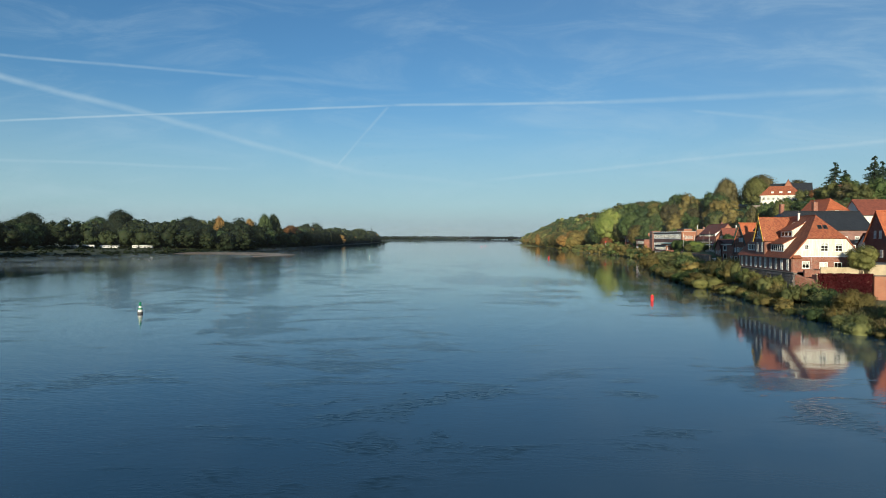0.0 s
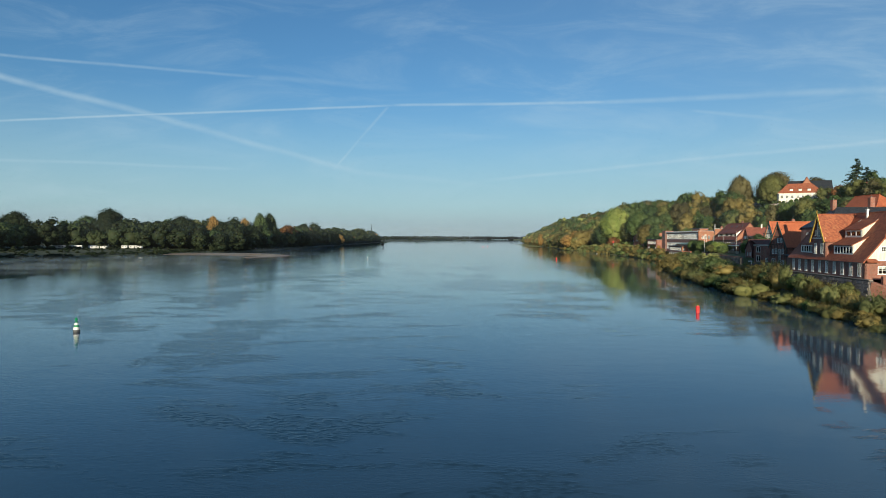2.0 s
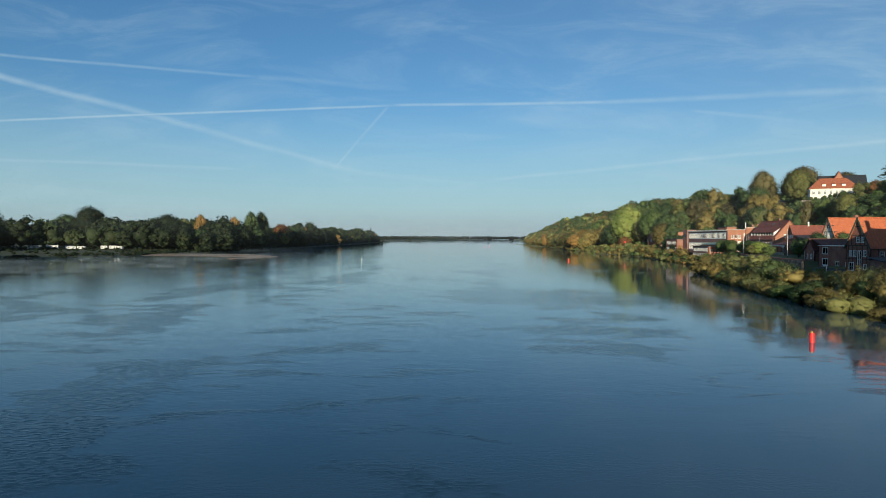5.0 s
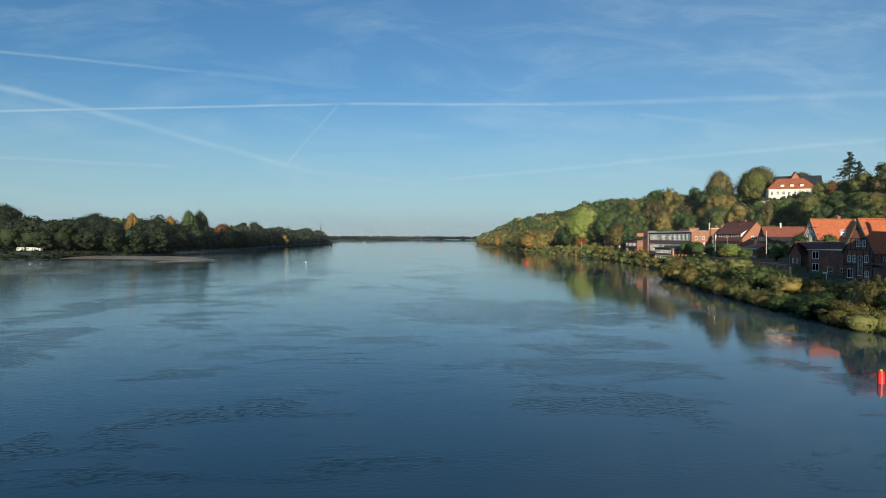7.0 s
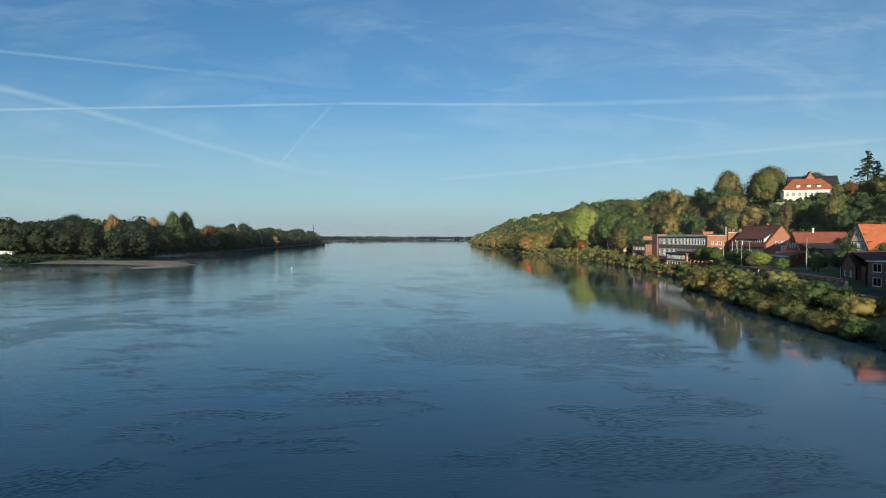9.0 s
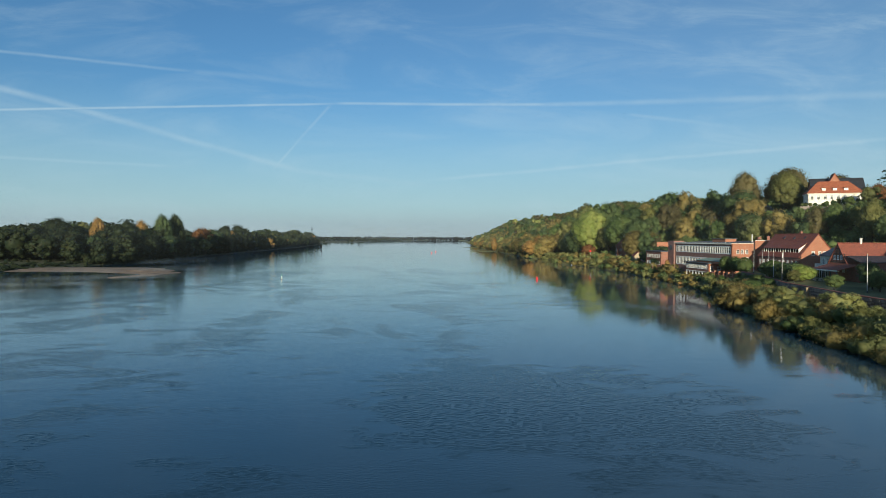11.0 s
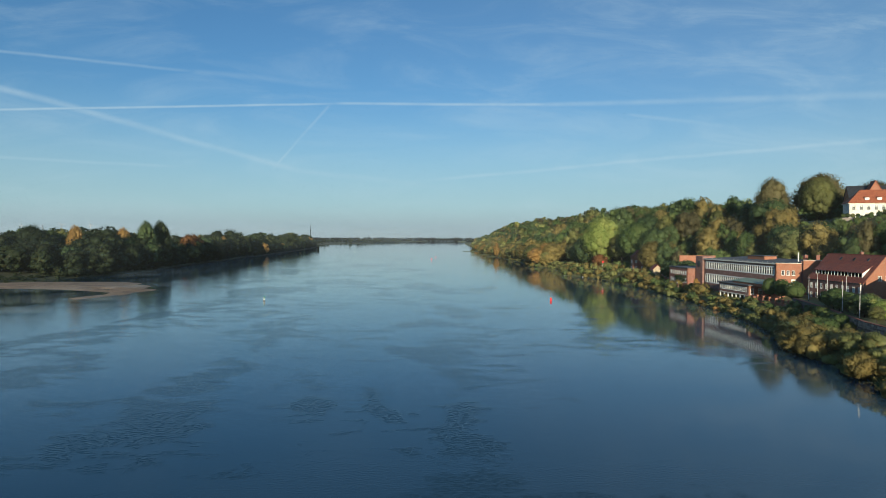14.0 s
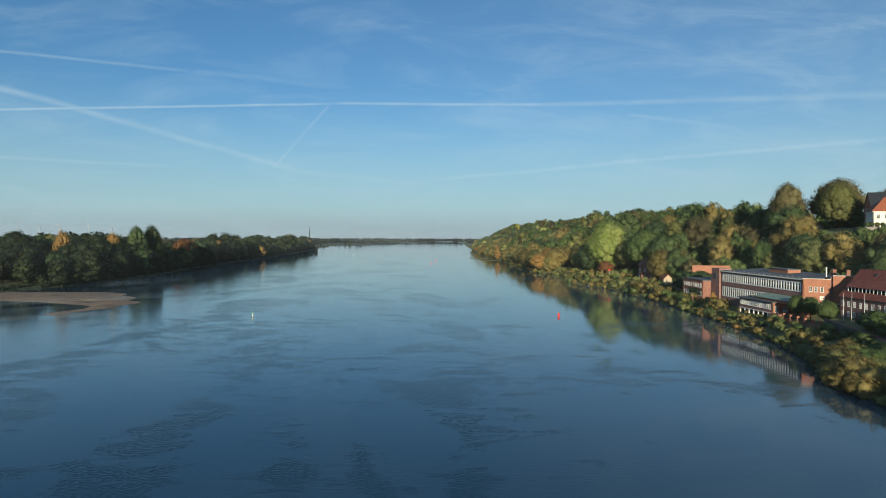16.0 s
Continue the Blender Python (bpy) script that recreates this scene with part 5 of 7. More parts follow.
def build_long_house():
    """Brick with a long tiled roof, a white window band under its eave and orange gables."""
    wide, long, base, eave, ridge = 13.5, 25, 6.0, 13.2, 21.1
    rows = [(1.6 + 2.45 * k, 9.9, 1.0, 1.7, 2, 2, True) for k in range(10)] + [(1.6 + 2.45 * k, 6.9, 1.0, 1.6, 2, 2, True) for k in range(10)]
    h, planes = simple_house("house", 142.8, 324.2, -2.0, wide, long, base, eave, ridge, "y", BRICK_DARK, TILE_BROWN, "long brick house with dark red roof and white dormer band",
                             {"river": rows, "near": [(5, 13.6, 1.1, 1.5, 2, 2, True), (7.4, 13.6, 1.1, 1.5, 2, 2, True), (9.0, 13.6, 1.1, 1.5, 2, 2, True)]}, chimneys=((8.5, 12, 19.0, 21.9, 0.8),), gable_mat=BRICK_ORANGE)
    d = part("dormer_band", boxes((1.0, 1.2, 2.0, 23.0, 14.2, 14.45), (1.0, 1.2, 2.0, 23.0, 15.75, 16.0), *[(1.0, 1.2, 2.0 + 1.5 * k - 0.08, 2.0 + 1.5 * k + 0.08, 14.45, 15.75) for k in range(15)]), WHITE, h, "white-framed dormer band")
    for k in range(14):
        part("pane", boxes((1.1, 1.12, 2.08 + 1.5 * k, 3.42 + 1.5 * k, 14.4, 15.8)), GLASS, d)
    part("blind", boxes((1.25, 1.27, 2.1, 22.9, 14.4, 15.8)), CURTAIN, d)
    for y in (1.9, 22.9):
        bm = bmesh.new()
        slab(bm, [(1.0, y, 13.9), (1.0, y, 16.0), (3.6, y, 17.6), (3.6, y, 16.0)], 0.15)
        part("cheek", bm, WHITE, d)
    part("dormer_roof", slab(bmesh.new(), [(0.6, 1.5, 15.95), (0.6, 23.5, 15.95), (4.2, 23.5, 18.2), (4.2, 1.5, 18.2)], 0.18), TILE_BROWN, d)
    for y in (5, 11, 17):
        skylight(h, pose(5.4, y, 19.75, 0, -49.5, 0) @ pose(0, 0, 0, 0, 0, 90), 0.7, 1.1)


build_long_house()

# ---- the school ----


def build_school():
    h = house_at("school", 139.9, 361.5, -2.0, 17, 52.6, "flat-roofed brick school hall with two long bands of windows", "school")
    band = [(0.8, 51.4, 12.9, 16.2), (0.8, 51.4, 7.0, 11.0)]
    wall(h, "river", 3.0, 17.0, BRICK_DARK, band, u1=52.6)
    for face in ("near", "far", "back"):
        wall(h, face, 3.0, 16.98, BRICK_DARK)
    for z0, z1, rows, mat in ((12.9, 16.2, 2, CURTAIN), (7.0, 11.0, 1, CURTAIN)):
        n = 33
        step = 50.6 / n
        fr = part("window", boxes((-0.04, 0.14, 0.8, 51.4, z0, z0 + 0.4), (-0.04, 0.14, 0.8, 51.4, z1 - 0.4, z1)), WHITE, h, "long band of white-framed windows")
        mull = mesh_of("mullion", boxes((-0.06, 0.16, -0.26, 0.26, z0 + 0.4, z1 - 0.4)), WHITE)
        rail = mesh_of("transom", boxes((0.0, 0.12, 0.2, step - 0.2, -0.09, 0.09)), WHITE)
        pane = mesh_of("pane", boxes((0.06, 0.08, 0.13, step - 0.13, z0 + 0.2, z1 - 0.2)), GLASS)
        for k in range(n + 1):
            share("mullion", mull, fr, Matrix.Translation((0, 0.8 + step * k, 0)))
            if k < n:
                share("pane", pane, fr, Matrix.Translation((0, 0.8 + step * k, 0)))
                share("transom", rail, fr, Matrix.Translation((0, 0.8 + step * k, z0 + (z1 - z0) * 0.62)))
        part("blind", boxes((0.2, 0.22, 0.8, 51.4, z0 + (0 if rows == 1 else 1.5), z1)), mat, fr)
    part("roof", slab(bmesh.new(), [(-0.5, -0.6, 17.35), (-0.5, 52.8, 17.35), (17.5, 52.8, 18.3), (17.5, -0.6, 18.3)], 0.3), FELT, h, "blue-grey felt roof")
    part("fascia", boxes((-0.58, -0.502, -0.6, 52.8, 16.95, 17.38)), RENDERED, h)
    for k in range(14):
        part("roof_vent", tube(bmesh.new(), [(0.8 + 0.12 * (k % 3), 3 + 3.4 * k, 17.3), (0.8 + 0.12 * (k % 3), 3 + 3.4 * k, 17.75)], [0.16, 0.14], 6), STEEL, h)
    part("roof_lantern", bevelled(boxes((9, 14, 22, 34, 17.6, 19.2)), 0.1), BRICK_ORANGE, h)
    part("lantern_roof", boxes((8.7, 14.3, 21.7, 34.3, 19.202, 19.45)), FELT, h)
    chimney(h, 15.0, 6.0, 17.8, 20.0, 1.2)
    part("flue", tube(bmesh.new(), [(10, 2.5, 17.5), (10, 2.5, 21.2)], [0.22, 0.22], 8), STEEL, h)
    # The stair tower at its far end, with a round clock face.
    part("tower", bevelled(boxes((-0.8, 4.5, 52.9, 59.4, 3.0, 18.2)), 0.05), BRICK_DARK, h)
    ring = bmesh.new()
    tube(ring, [(-0.95, 56.1, 14.8), (-0.80, 56.1, 14.8)], [1.3, 1.3], 20)
    part("clock", ring, DARK_METAL, h)


build_school()


def build_orange_wing():
    """The lit brick wing that closes the hall, set at an angle."""
    h = house_at("school_wing", 139.6, 360.9, -29.5, 15.2, 15, "tall orange brick wing of the school with small square windows", "school")
    glazed_wall(h, "near", 4.0, 17.4, BRICK_ORANGE, [(u, 13.2, 1.0, 1.7, 2, 2, False) for u in (2.3, 3.9, 5.5)] + [(u, 7.0, 1.5, 2.8, 2, 3, True) for u in (4.6, 6.4)], u1=7.9)
    glazed_wall(h, "near", 4.0, 18.6, BRICK_ORANGE, [(u, 6.4, 1.9, 3.2, 2, 3, False) for u in (10.6, 13.2)], u0=8.5, depth=-0.35)
    wall(h, "near", 4.0, 18.2, BRICK_DARK, u0=7.9, u1=8.5, depth=0.5)
    for face in ("river", "far", "back"):
        wall(h, face, 4.0, 17.2, BRICK_ORANGE)
    part("parapet", boxes((-0.05, 7.9, -0.06, 0.4, 17.4, 17.55), (8.5, 15.25, -0.42, 0.1, 18.6, 18.75)), RENDERED, h)
    part("roof", slab(bmesh.new(), [(0.2, 0.3, 17.0), (15, 0.3, 17.6), (15, 14.8, 17.6), (0.2, 14.8, 17.0)], 0.2), FELT, h)
    chimney(h, 13.5, 5, 17.2, 20.2, 1.1)
    part("sign_board", boxes((4.9, 6.3, -0.10, -0.02, 10.6, 11.8)), WHITE, h)
    part("sign_mark", boxes((5.2, 6.0, -0.106, -0.10, 11.0, 11.4)), YELLOW, h)


build_orange_wing()


def build_pavilion():
    """A low annex on white columns in front of the hall."""
    h = house_at("school_annex", 132.6, 366.0, -2.0, 8.0, 21.0, "low brick pavilion on white columns before the school hall", "school")
    front = [(1.0 + 1.36 * (k + 0.5), 6.6, 1.25, 1.8, 2, 2, True) for k in range(14)]
    glazed_wall(h, "river", 5.6, 9.0, BRICK_DARK, front)
    glazed_wall(h, "near", 4.2, 9.0, BRICK_ORANGE, [(1.4, 5.8, 1.2, 2.2, 2, 2, True), (4.4, 6.0, 1.6, 2.0, 2, 3, True)])
    wall(h, "far", 4.2, 9.0, BRICK_DARK)
    wall(h, "back", 4.2, 9.0, BRICK_DARK)
    part("floor", boxes((0, 8, 0.35, 20.6, 5.3, 5.6)), RENDERED, h)
    for k in range(7):
        part("column", tube(bmesh.new(), [(0.4, 3.2 + 2.9 * k, 1.6), (0.4, 3.2 + 2.9 * k, 5.3)], [0.28, 0.28], 10), WHITE, h)
    part("roof", slab(bmesh.new(), [(-0.6, -0.8, 9.25), (-0.6, 21.6, 9.25), (8, 21.6, 9.6), (8, -0.8, 9.6)], 0.28), FELT, h)
    part("copper_roof", slab(bmesh.new(), [(1.2, -9.5, 10.2), (1.2, 14.0, 10.2), (8.2, 14.0, 11.2), (8.2, -9.5, 11.2)], 0.22), COPPER, h, "pale green copper roof")
    part("copper_roof_wall", boxes((1.6, 1.9, -9.2, 13.6, 9.0, 9.95), (1.9, 8.0, -9.2, -8.9, 4.6, 10.1)), BRICK_ORANGE, h)
    part("terrace", bevelled(boxes((-1.4, 3.2, -4.6, -0.3, 2.0, 5.6)), 0.05), BRICK_RED, h)


build_pavilion()


def build_far_wing():
    h = house_at("school_side_wing", 137.6, 421.5, -2.0, 12, 19, "two-storey brick side wing with a flat roof and ivy", "school")
    rows = [(1.6 + 2.2 * k, 9.6, 1.2, 1.7, 2, 2, False) for k in range(8)] + [(1.6 + 2.2 * k, 6.0, 1.2, 1.9, 2, 2, False) for k in range(8)]
    glazed_wall(h, "river", 3.0, 12.6, BRICK_RED, rows)
    glazed_wall(h, "near", 3.0, 12.6, BRICK_RED, [])
    wall(h, "far", 3.0, 12.6, BRICK_ORANGE)
    wall(h, "back", 3.0, 12.6, BRICK_ORANGE)
    part("roof", bevelled(boxes((-0.4, 12.4, -0.4, 19.4, 12.602, 12.95)), 0.05), FELT, h)
    n = 260
    p = np.stack([-0.12 + 0.06 * rng.normal(size=n), rng.uniform(1.0, 12.5, n), rng.uniform(6.0, 9.0, n)], 1)
    w = np.tile([-1.0, 0, 0.3], (n, 1)) + 0.4 * rng.normal(size=(n, 3))
    me = leaf_mesh("ivy", p, w / np.linalg.norm(w, axis=1, keepdims=True), rng.uniform(0.25, 0.5, n))
    me.materials.append(LEAF_DEEP)
    share("ivy", me, h, Matrix())
    back = house_at("garden_wall", 156, 462, -12, 30, 0.6, "long orange brick wall behind the school", "wall")
    part("wall", bevelled(boxes((-2, 16, 0, 0.6, 6, 17.3)), 0.05), BRICK_ORANGE, back)


build_far_wing()

# ---- hillside and back-row houses ----


def pick_from(kinds):
    return kinds[int(rng.integers(len(kinds)))]


def build_hill_house():
    """Long white house on the hill with a red hipped roof; a brick villa stands behind it."""
    h = house_at("hill_house", 218.4, 425.2, -25.0, 24.6, 11, "white manor on the hill with red hipped roof and dormers")
    rows = [(1.9 + 2.97 * k, 39.6, 1.5, 2.4, 2, 3, True) for k in range(8)] + [(1.9 + 2.97 * k, 35.6, 1.4, 2.0, 2, 2, True) for k in range(8)]
    glazed_wall(h, "near", 30.0, 43.0, RENDERED, rows, label="white rendered front")
    glazed_wall(h, "river", 30.0, 43.0, RENDERED, [(u, 39.6, 1.3, 2.3, 2, 3, True) for u in (2.5, 5.5, 8.5)])
    wall(h, "far", 30.0, 43.0, RENDERED)
    wall(h, "back", 30.0, 43.0, RENDERED)
    a, b, e, r = -0.7, 25.3, 43.0, 49.4
    corners = {"sw": (a, -0.7, e), "se": (b, -0.7, e), "ne": (b, 11.7, e), "nw": (a, 11.7, e), "rw": (5.5, 5.5, r), "re": (19.2, 5.5, r)}
    for names in (("sw", "se", "re", "rw"), ("ne", "nw", "rw", "re"), ("nw", "sw", "rw"), ("se", "ne", "re")):
        part("roof", slab(bmesh.new(), [corners[k] for k in names], 0.2), TILE_RED, h)
    part("cornice", boxes((-0.5, 25.1, -0.5, 11.5, 42.6, 42.98)), RENDERED, h)
    for x in (7.3, 12.3, 17.3):
        d = part("dormer", boxes((x - 0.9, x + 0.9, 0.6, 3.0, 44.2, 45.6)), WHITE, h)
        part("dormer_roof", slab(bmesh.new(), [(x - 1.1, 0.3, 45.62), (x + 1.1, 0.3, 45.62), (x + 1.1, 4.0, 46.4), (x - 1.1, 4.0, 46.4)], 0.1), TILE_RED, d)
        frame_me, _, pane_me, _ = window_meshes(1.2, 1.0, 2, 1, 0.06, WHITE)
        w = share("window", frame_me, h, pose(x, 0.56, 44.4))
        share("pane", pane_me, w, Matrix())
    terrace = thing("terrace_wall", h.matrix_world.copy(), "field-stone terrace wall with a lawn below the white manor", "wall")
    part("wall", bevelled(boxes((-5, 31, -7.5, -6.9, 27, 35.9)), 0.06), RUBBLE, terrace)
    part("return_wall", bevelled(boxes((-5, -4.4, -6.9, 11, 27, 35.9)), 0.06), RUBBLE, terrace)
    part("lawn", boxes((-4.4, 31, -6.9, -0.02, 30, 35.7)), SOIL, terrace, "rough grass lawn")
    for x in [-3.4 + 1.9 * k for k in range(17)]:
        top = h.matrix_world @ Vector((x + float(rng.uniform(-0.4, 0.4)), -4.2 + float(rng.uniform(-0.8, 0.8)), 35.5))
        plant("bush", CLIPPED, top.x, top.y, float(rng.uniform(1.3, 2.6)), pick_from((LEAF_DEEP, LEAF_GREEN, LEAF_OLIVE)), "rounded garden shrub on the manor's terrace", "bush", "manor shrubs", 1.2, z=top.z)
    for x in [-6.5 + 2.6 * k for k in range(15)]:
        foot = h.matrix_world @ Vector((x + float(rng.uniform(-0.8, 0.8)), -10.0 + float(rng.uniform(-1.2, 1.2)), 0))
        z = ground_height(foot.x, foot.y)
        plant("bush", BUSH, foot.x, foot.y, max(3.0, 35.6 - z + float(rng.uniform(-1.0, 1.0))), pick_from((LEAF_DEEP, LEAF_GREEN, LEAF_OLIVE)), "leafy shrub against the manor's terrace wall", "bush", "slope shrubs", 0.7)
    v, planes = simple_house("villa", 240.0, 452.0, -25.0, 26, 12, 32, 46.8, 53.6, "x", BRICK_ORANGE, SLATE, "brick villa with a steep dark roof behind the white manor",
                             {"near": [(u, 43.5, 1.3, 2.2, 2, 2, True) for u in (3, 7, 17, 22)], "river": [(u, 43.5, 1.3, 2.2, 2, 2, True) for u in (3, 6, 9)]})
    gv = house_at("villa_wing", 240.0 + 4.8, 452.0 - 4.8, -25.0, 8.5, 7, "orange brick gabled wing of the villa on the hill")
    pl = saddle_roof(gv, 48.0, 55.8, "y", TILE_RED)
    glazed_wall(gv, "near", 32, 55.8, BRICK_ORANGE, [(4.25, 48.6, 1.2, 2.0, 2, 2, True), (2.6, 43.5, 1.3, 2.2, 2, 2, True), (5.9, 43.5, 1.3, 2.2, 2, 2, True)], pl)


build_hill_house()

simple_house("house", 88.5, 164.0, -2, 25, 12, 5, 16.0, 20.8, "x", BRICK_DARK, SLATE, "long house with a dark slate roof behind the quay houses", {"near": [(u, 12.5, 1.2, 1.6, 2, 2, True) for u in (15, 18, 21, 23.6)], "river": [(u, 13.2, 1.1, 1.7, 2, 2, True) for u in (3, 6, 9)]}, chimneys=((4.6, 6.5, 19.5, 22.6, 1.0), (13.5, 6.5, 19.8, 23.2, 1.1)), hip_near=(16.02, 5.0))
simple_house("house", 119.0, 196.0, 0, 12, 14, 8, 20.0, 26.2, "y", BRICK_RED, TILE_ORANGE, "house with a tall orange roof among gardens on the slope", {"near": [(6, 21, 1.2, 1.5, 2, 2, True)]}, hip_near=(22.5, 3.5))
simple_house("house", 139.0, 205.0, -6, 22, 12, 8, 21.5, 26.6, "x", RENDERED, TILE_BROWN, "house with a broad dark red roof on the slope", {"near": [(u, 18.5, 1.2, 1.6, 2, 2, True) for u in (12, 15, 18)]})
simple_house("house", 91.5, 126.8, -8, 14, 9, 6, 13.2, 19.2, "x", BRICK_RED, TILE_ORANGE, "brick house with an orange roof and ochre-edged gable", {"river": [(3, 13.5, 0.9, 1.6, 2, 2, True), (5, 13.5, 0.9, 1.6, 2, 2, True), (2.5, 9.5, 1.1, 1.6, 2, 2, True), (6.5, 9.5, 1.1, 1.6, 2, 2, True)], "near": [(4, 9.5, 1.1, 1.6, 2, 2, True), (9, 9.5, 1.1, 1.6, 2, 2, True)]})
simple_house("cottage", 101.0, 146.0, -6, 7, 5, 6, 12.2, 14.6, "x", WHITE, TILE_BROWN, "small white-boarded cottage between the bigger houses", {"river": [(3, 9.0, 1.0, 1.4, 2, 2, True)]})
simple_house("cottage", 262.0, 405.0, 5, 10, 9, 34, 43, 49, "x", RENDERED, TILE_BROWN, "small half-timbered house among conifers on the hilltop", {"river": [(3, 44.5, 1, 1.5, 2, 2, True), (6, 44.5, 1, 1.5, 2, 2, True)]})
simple_house("boat_house", 158.0, 533.0, -14, 8, 9, 4, 14.5, 18.5, "y", BRICK_RED, TILE_BROWN, "narrow red brick house at the foot of the wood", {"river": [(u, z, 1.0, 1.8, 2, 2, False) for u in (2.2, 4.5, 6.8) for z in (6.5, 10.5)], "near": [(u, z, 1.0, 1.8, 2, 2, False) for u in (2.2, 5.8) for z in (6.5, 10.5)]})
simple_house("kiosk", 153.5, 493.0, -8, 5, 6, 5.4, 8.6, 11.0, "y", BEIGE, TILE_BROWN, "small beige kiosk with a brown roof on the bank", {"river": [(3, 4.6, 1.4, 1.2, 2, 1, False)]}, category="kiosk")
simple_house("hall", 227.0, 509.0, -14, 27, 8, 26, 40.2, 41.8, "x", WHITE, SLATE, "long low white building under trees on the hill", {"near": [(1.5 + 2.2 * k, 37.6, 1.7, 1.6, 2, 1, False) for k in range(11)]}, category="building")

# ---- quay: garden wall, path, lamp posts, poles, fence ----
quay = thing("garden_wall", Matrix(), "field-stone garden wall with a brick coping along the river path", "wall")
ROCK = mesh_of("stone", bevelled(boxes((-0.5, 0.5, -0.14, 0.14, -0.5, 0.5)), 0.16), RUBBLE)
stones = 0
for (y0, x0), (y1, x1) in zip(GARDEN_WALL, GARDEN_WALL[1:]):
    long, turn = math.hypot(x1 - x0, y1 - y0), math.degrees(math.atan2(y1 - y0, x1 - x0))
    m = pose(x0, y0, 0, 0, 0, turn)
    part("wall", boxes((0, long, -0.25, 0.35, 2.5, 7.2)), RUBBLE, quay, at=m)
    part("coping", bevelled(boxes((0, long, -0.32, 0.42, 7.2, 7.42)), 0.04), BRICK_RED, quay, at=m)
    for row in range(5):
        u = 0.3 * (row % 2)
        while u < long - 0.5 and stones < 300:
            w = float(rng.uniform(0.9, 1.7))
            share("stone", ROCK, quay, m @ pose(u + w / 2, 0.34 + rng.uniform(-0.03, 0.05), 4.2 + 0.66 * row, 0, rng.uniform(-4, 4), 0) @ Matrix.Diagonal((w * 0.95, 1, 0.62, 1)))
            u += w
            stones += 1
pier = thing("gate_pier", turned(105.6, 268.0, 0, 70), "pale brick pier with worn courses in the garden wall", "pier")
for k in range(8):
    part("course", bevelled(boxes((-0.8, 0.8, 0.0, 0.55, 3.8 + 0.42 * k, 4.19 + 0.42 * k)), 0.03), SANDSTONE, pier)


def strip(name, mat, rows, half, lift, label, category):
    bm = bmesh.new()
    last = None
    for x, y in rows:
        pair = [bm.verts.new((x + s * half, y, ground_height(x + s * half, y) + lift)) for s in (-1, 1)]
        if last:
            bm.faces.new((last[0], last[1], pair[1], pair[0]))
        last = pair
    tagged(new(name, mesh_of(name, bm, mat)), label, category, kind="structure")


strip("path", PATH_STONE, [(right_shore(y) + 11.6, y) for y in range(160, 319, 3)], 1.3, 0.09, "pale gravel riverside path along the bank", "path")
strip("road", ASPHALT, [(right_shore(y) + 16.5, y) for y in range(162, 222, 3)], 2.6, 0.12, "dark asphalt quay road in front of the houses", "road")


def pole(x, y, tall, r=0.07, flag=False, group="flagpoles"):
    z = ground_height(x, y)
    ob = thing("flagpole", turned(x, y, z, 0), "white flagpole with a slim tapering mast" + (" and a limp flag" if flag else ""), "flagpole", group)
    part("mast", tube(bmesh.new(), [(0, 0, -0.2), (0, 0, tall * 0.5), (0, 0, tall)], [r * 1.3, r, r * 0.6], 8), STEEL, ob)
    part("truck", tube(bmesh.new(), [(0, 0, tall), (0, 0, tall + 0.15)], [r * 1.6, r * 0.8], 8), YELLOW, ob)
    part("foot", tube(bmesh.new(), [(0, 0, -0.2), (0, 0, 0.5)], [r * 2.4, r * 2.0], 8), DARK_METAL, ob)
    if flag:
        bm = bmesh.new()
        cols = [(0.08 + 0.05 * k, 0.05 * math.sin(k * 1.9)) for k in range(6)]
        a = [bm.verts.new((x_, y_, tall - 0.3)) for x_, y_ in cols]
        b = [bm.verts.new((x_ * 0.7, y_, tall - 1.7)) for x_, y_ in cols]
        for k in range(5):
            bm.faces.new((a[k], a[k + 1], b[k + 1], b[k]))
        part("flag", bm, CURTAIN, ob)


pole(109.4, 253.3, 9.0)
pole(112.5, 288.5, 8.5, flag=True)
pole(119.5, 303.0, 8.2)
for x, y in ((130.5, 331.0), (133.5, 327.0), (136.0, 322.5), (137.0, 336.0)):
    pole(x, y, 8.2)


def brick_fence():
    f = thing("terrace_fence", Matrix(), "orange brick terrace wall with square piers before the school", "fence")
    a, b = Vector((130.4, 357.0, 0)), Vector((127.6, 329.0, 0))
    turn = math.degrees(math.atan2(b.y - a.y, b.x - a.x))
    m = pose(a.x, a.y, 0, 0, 0, turn)
    long = (b - a).length
    part("wall", bevelled(boxes((0, long, -0.2, 0.2, 2.2, 5.3)), 0.03), BRICK_ORANGE, f, at=m)
    for k in range(8):
        part("pier", bevelled(boxes((k * long / 7 - 0.35, k * long / 7 + 0.35, -0.36, 0.36, 2.2, 6.5), (k * long / 7 - 0.42, k * long / 7 + 0.42, -0.43, 0.43, 6.5, 6.65)), 0.02), BRICK_ORANGE, f, at=m)
    for k in range(7):
        part("rail", boxes((k * long / 7 + 0.4, (k + 1) * long / 7 - 0.4, -0.04, 0.04, 6.1, 6.2), (k * long / 7 + 0.4, (k + 1) * long / 7 - 0.4, -0.04, 0.04, 5.7, 5.78)), DARK_METAL, f, at=m)


brick_fence()


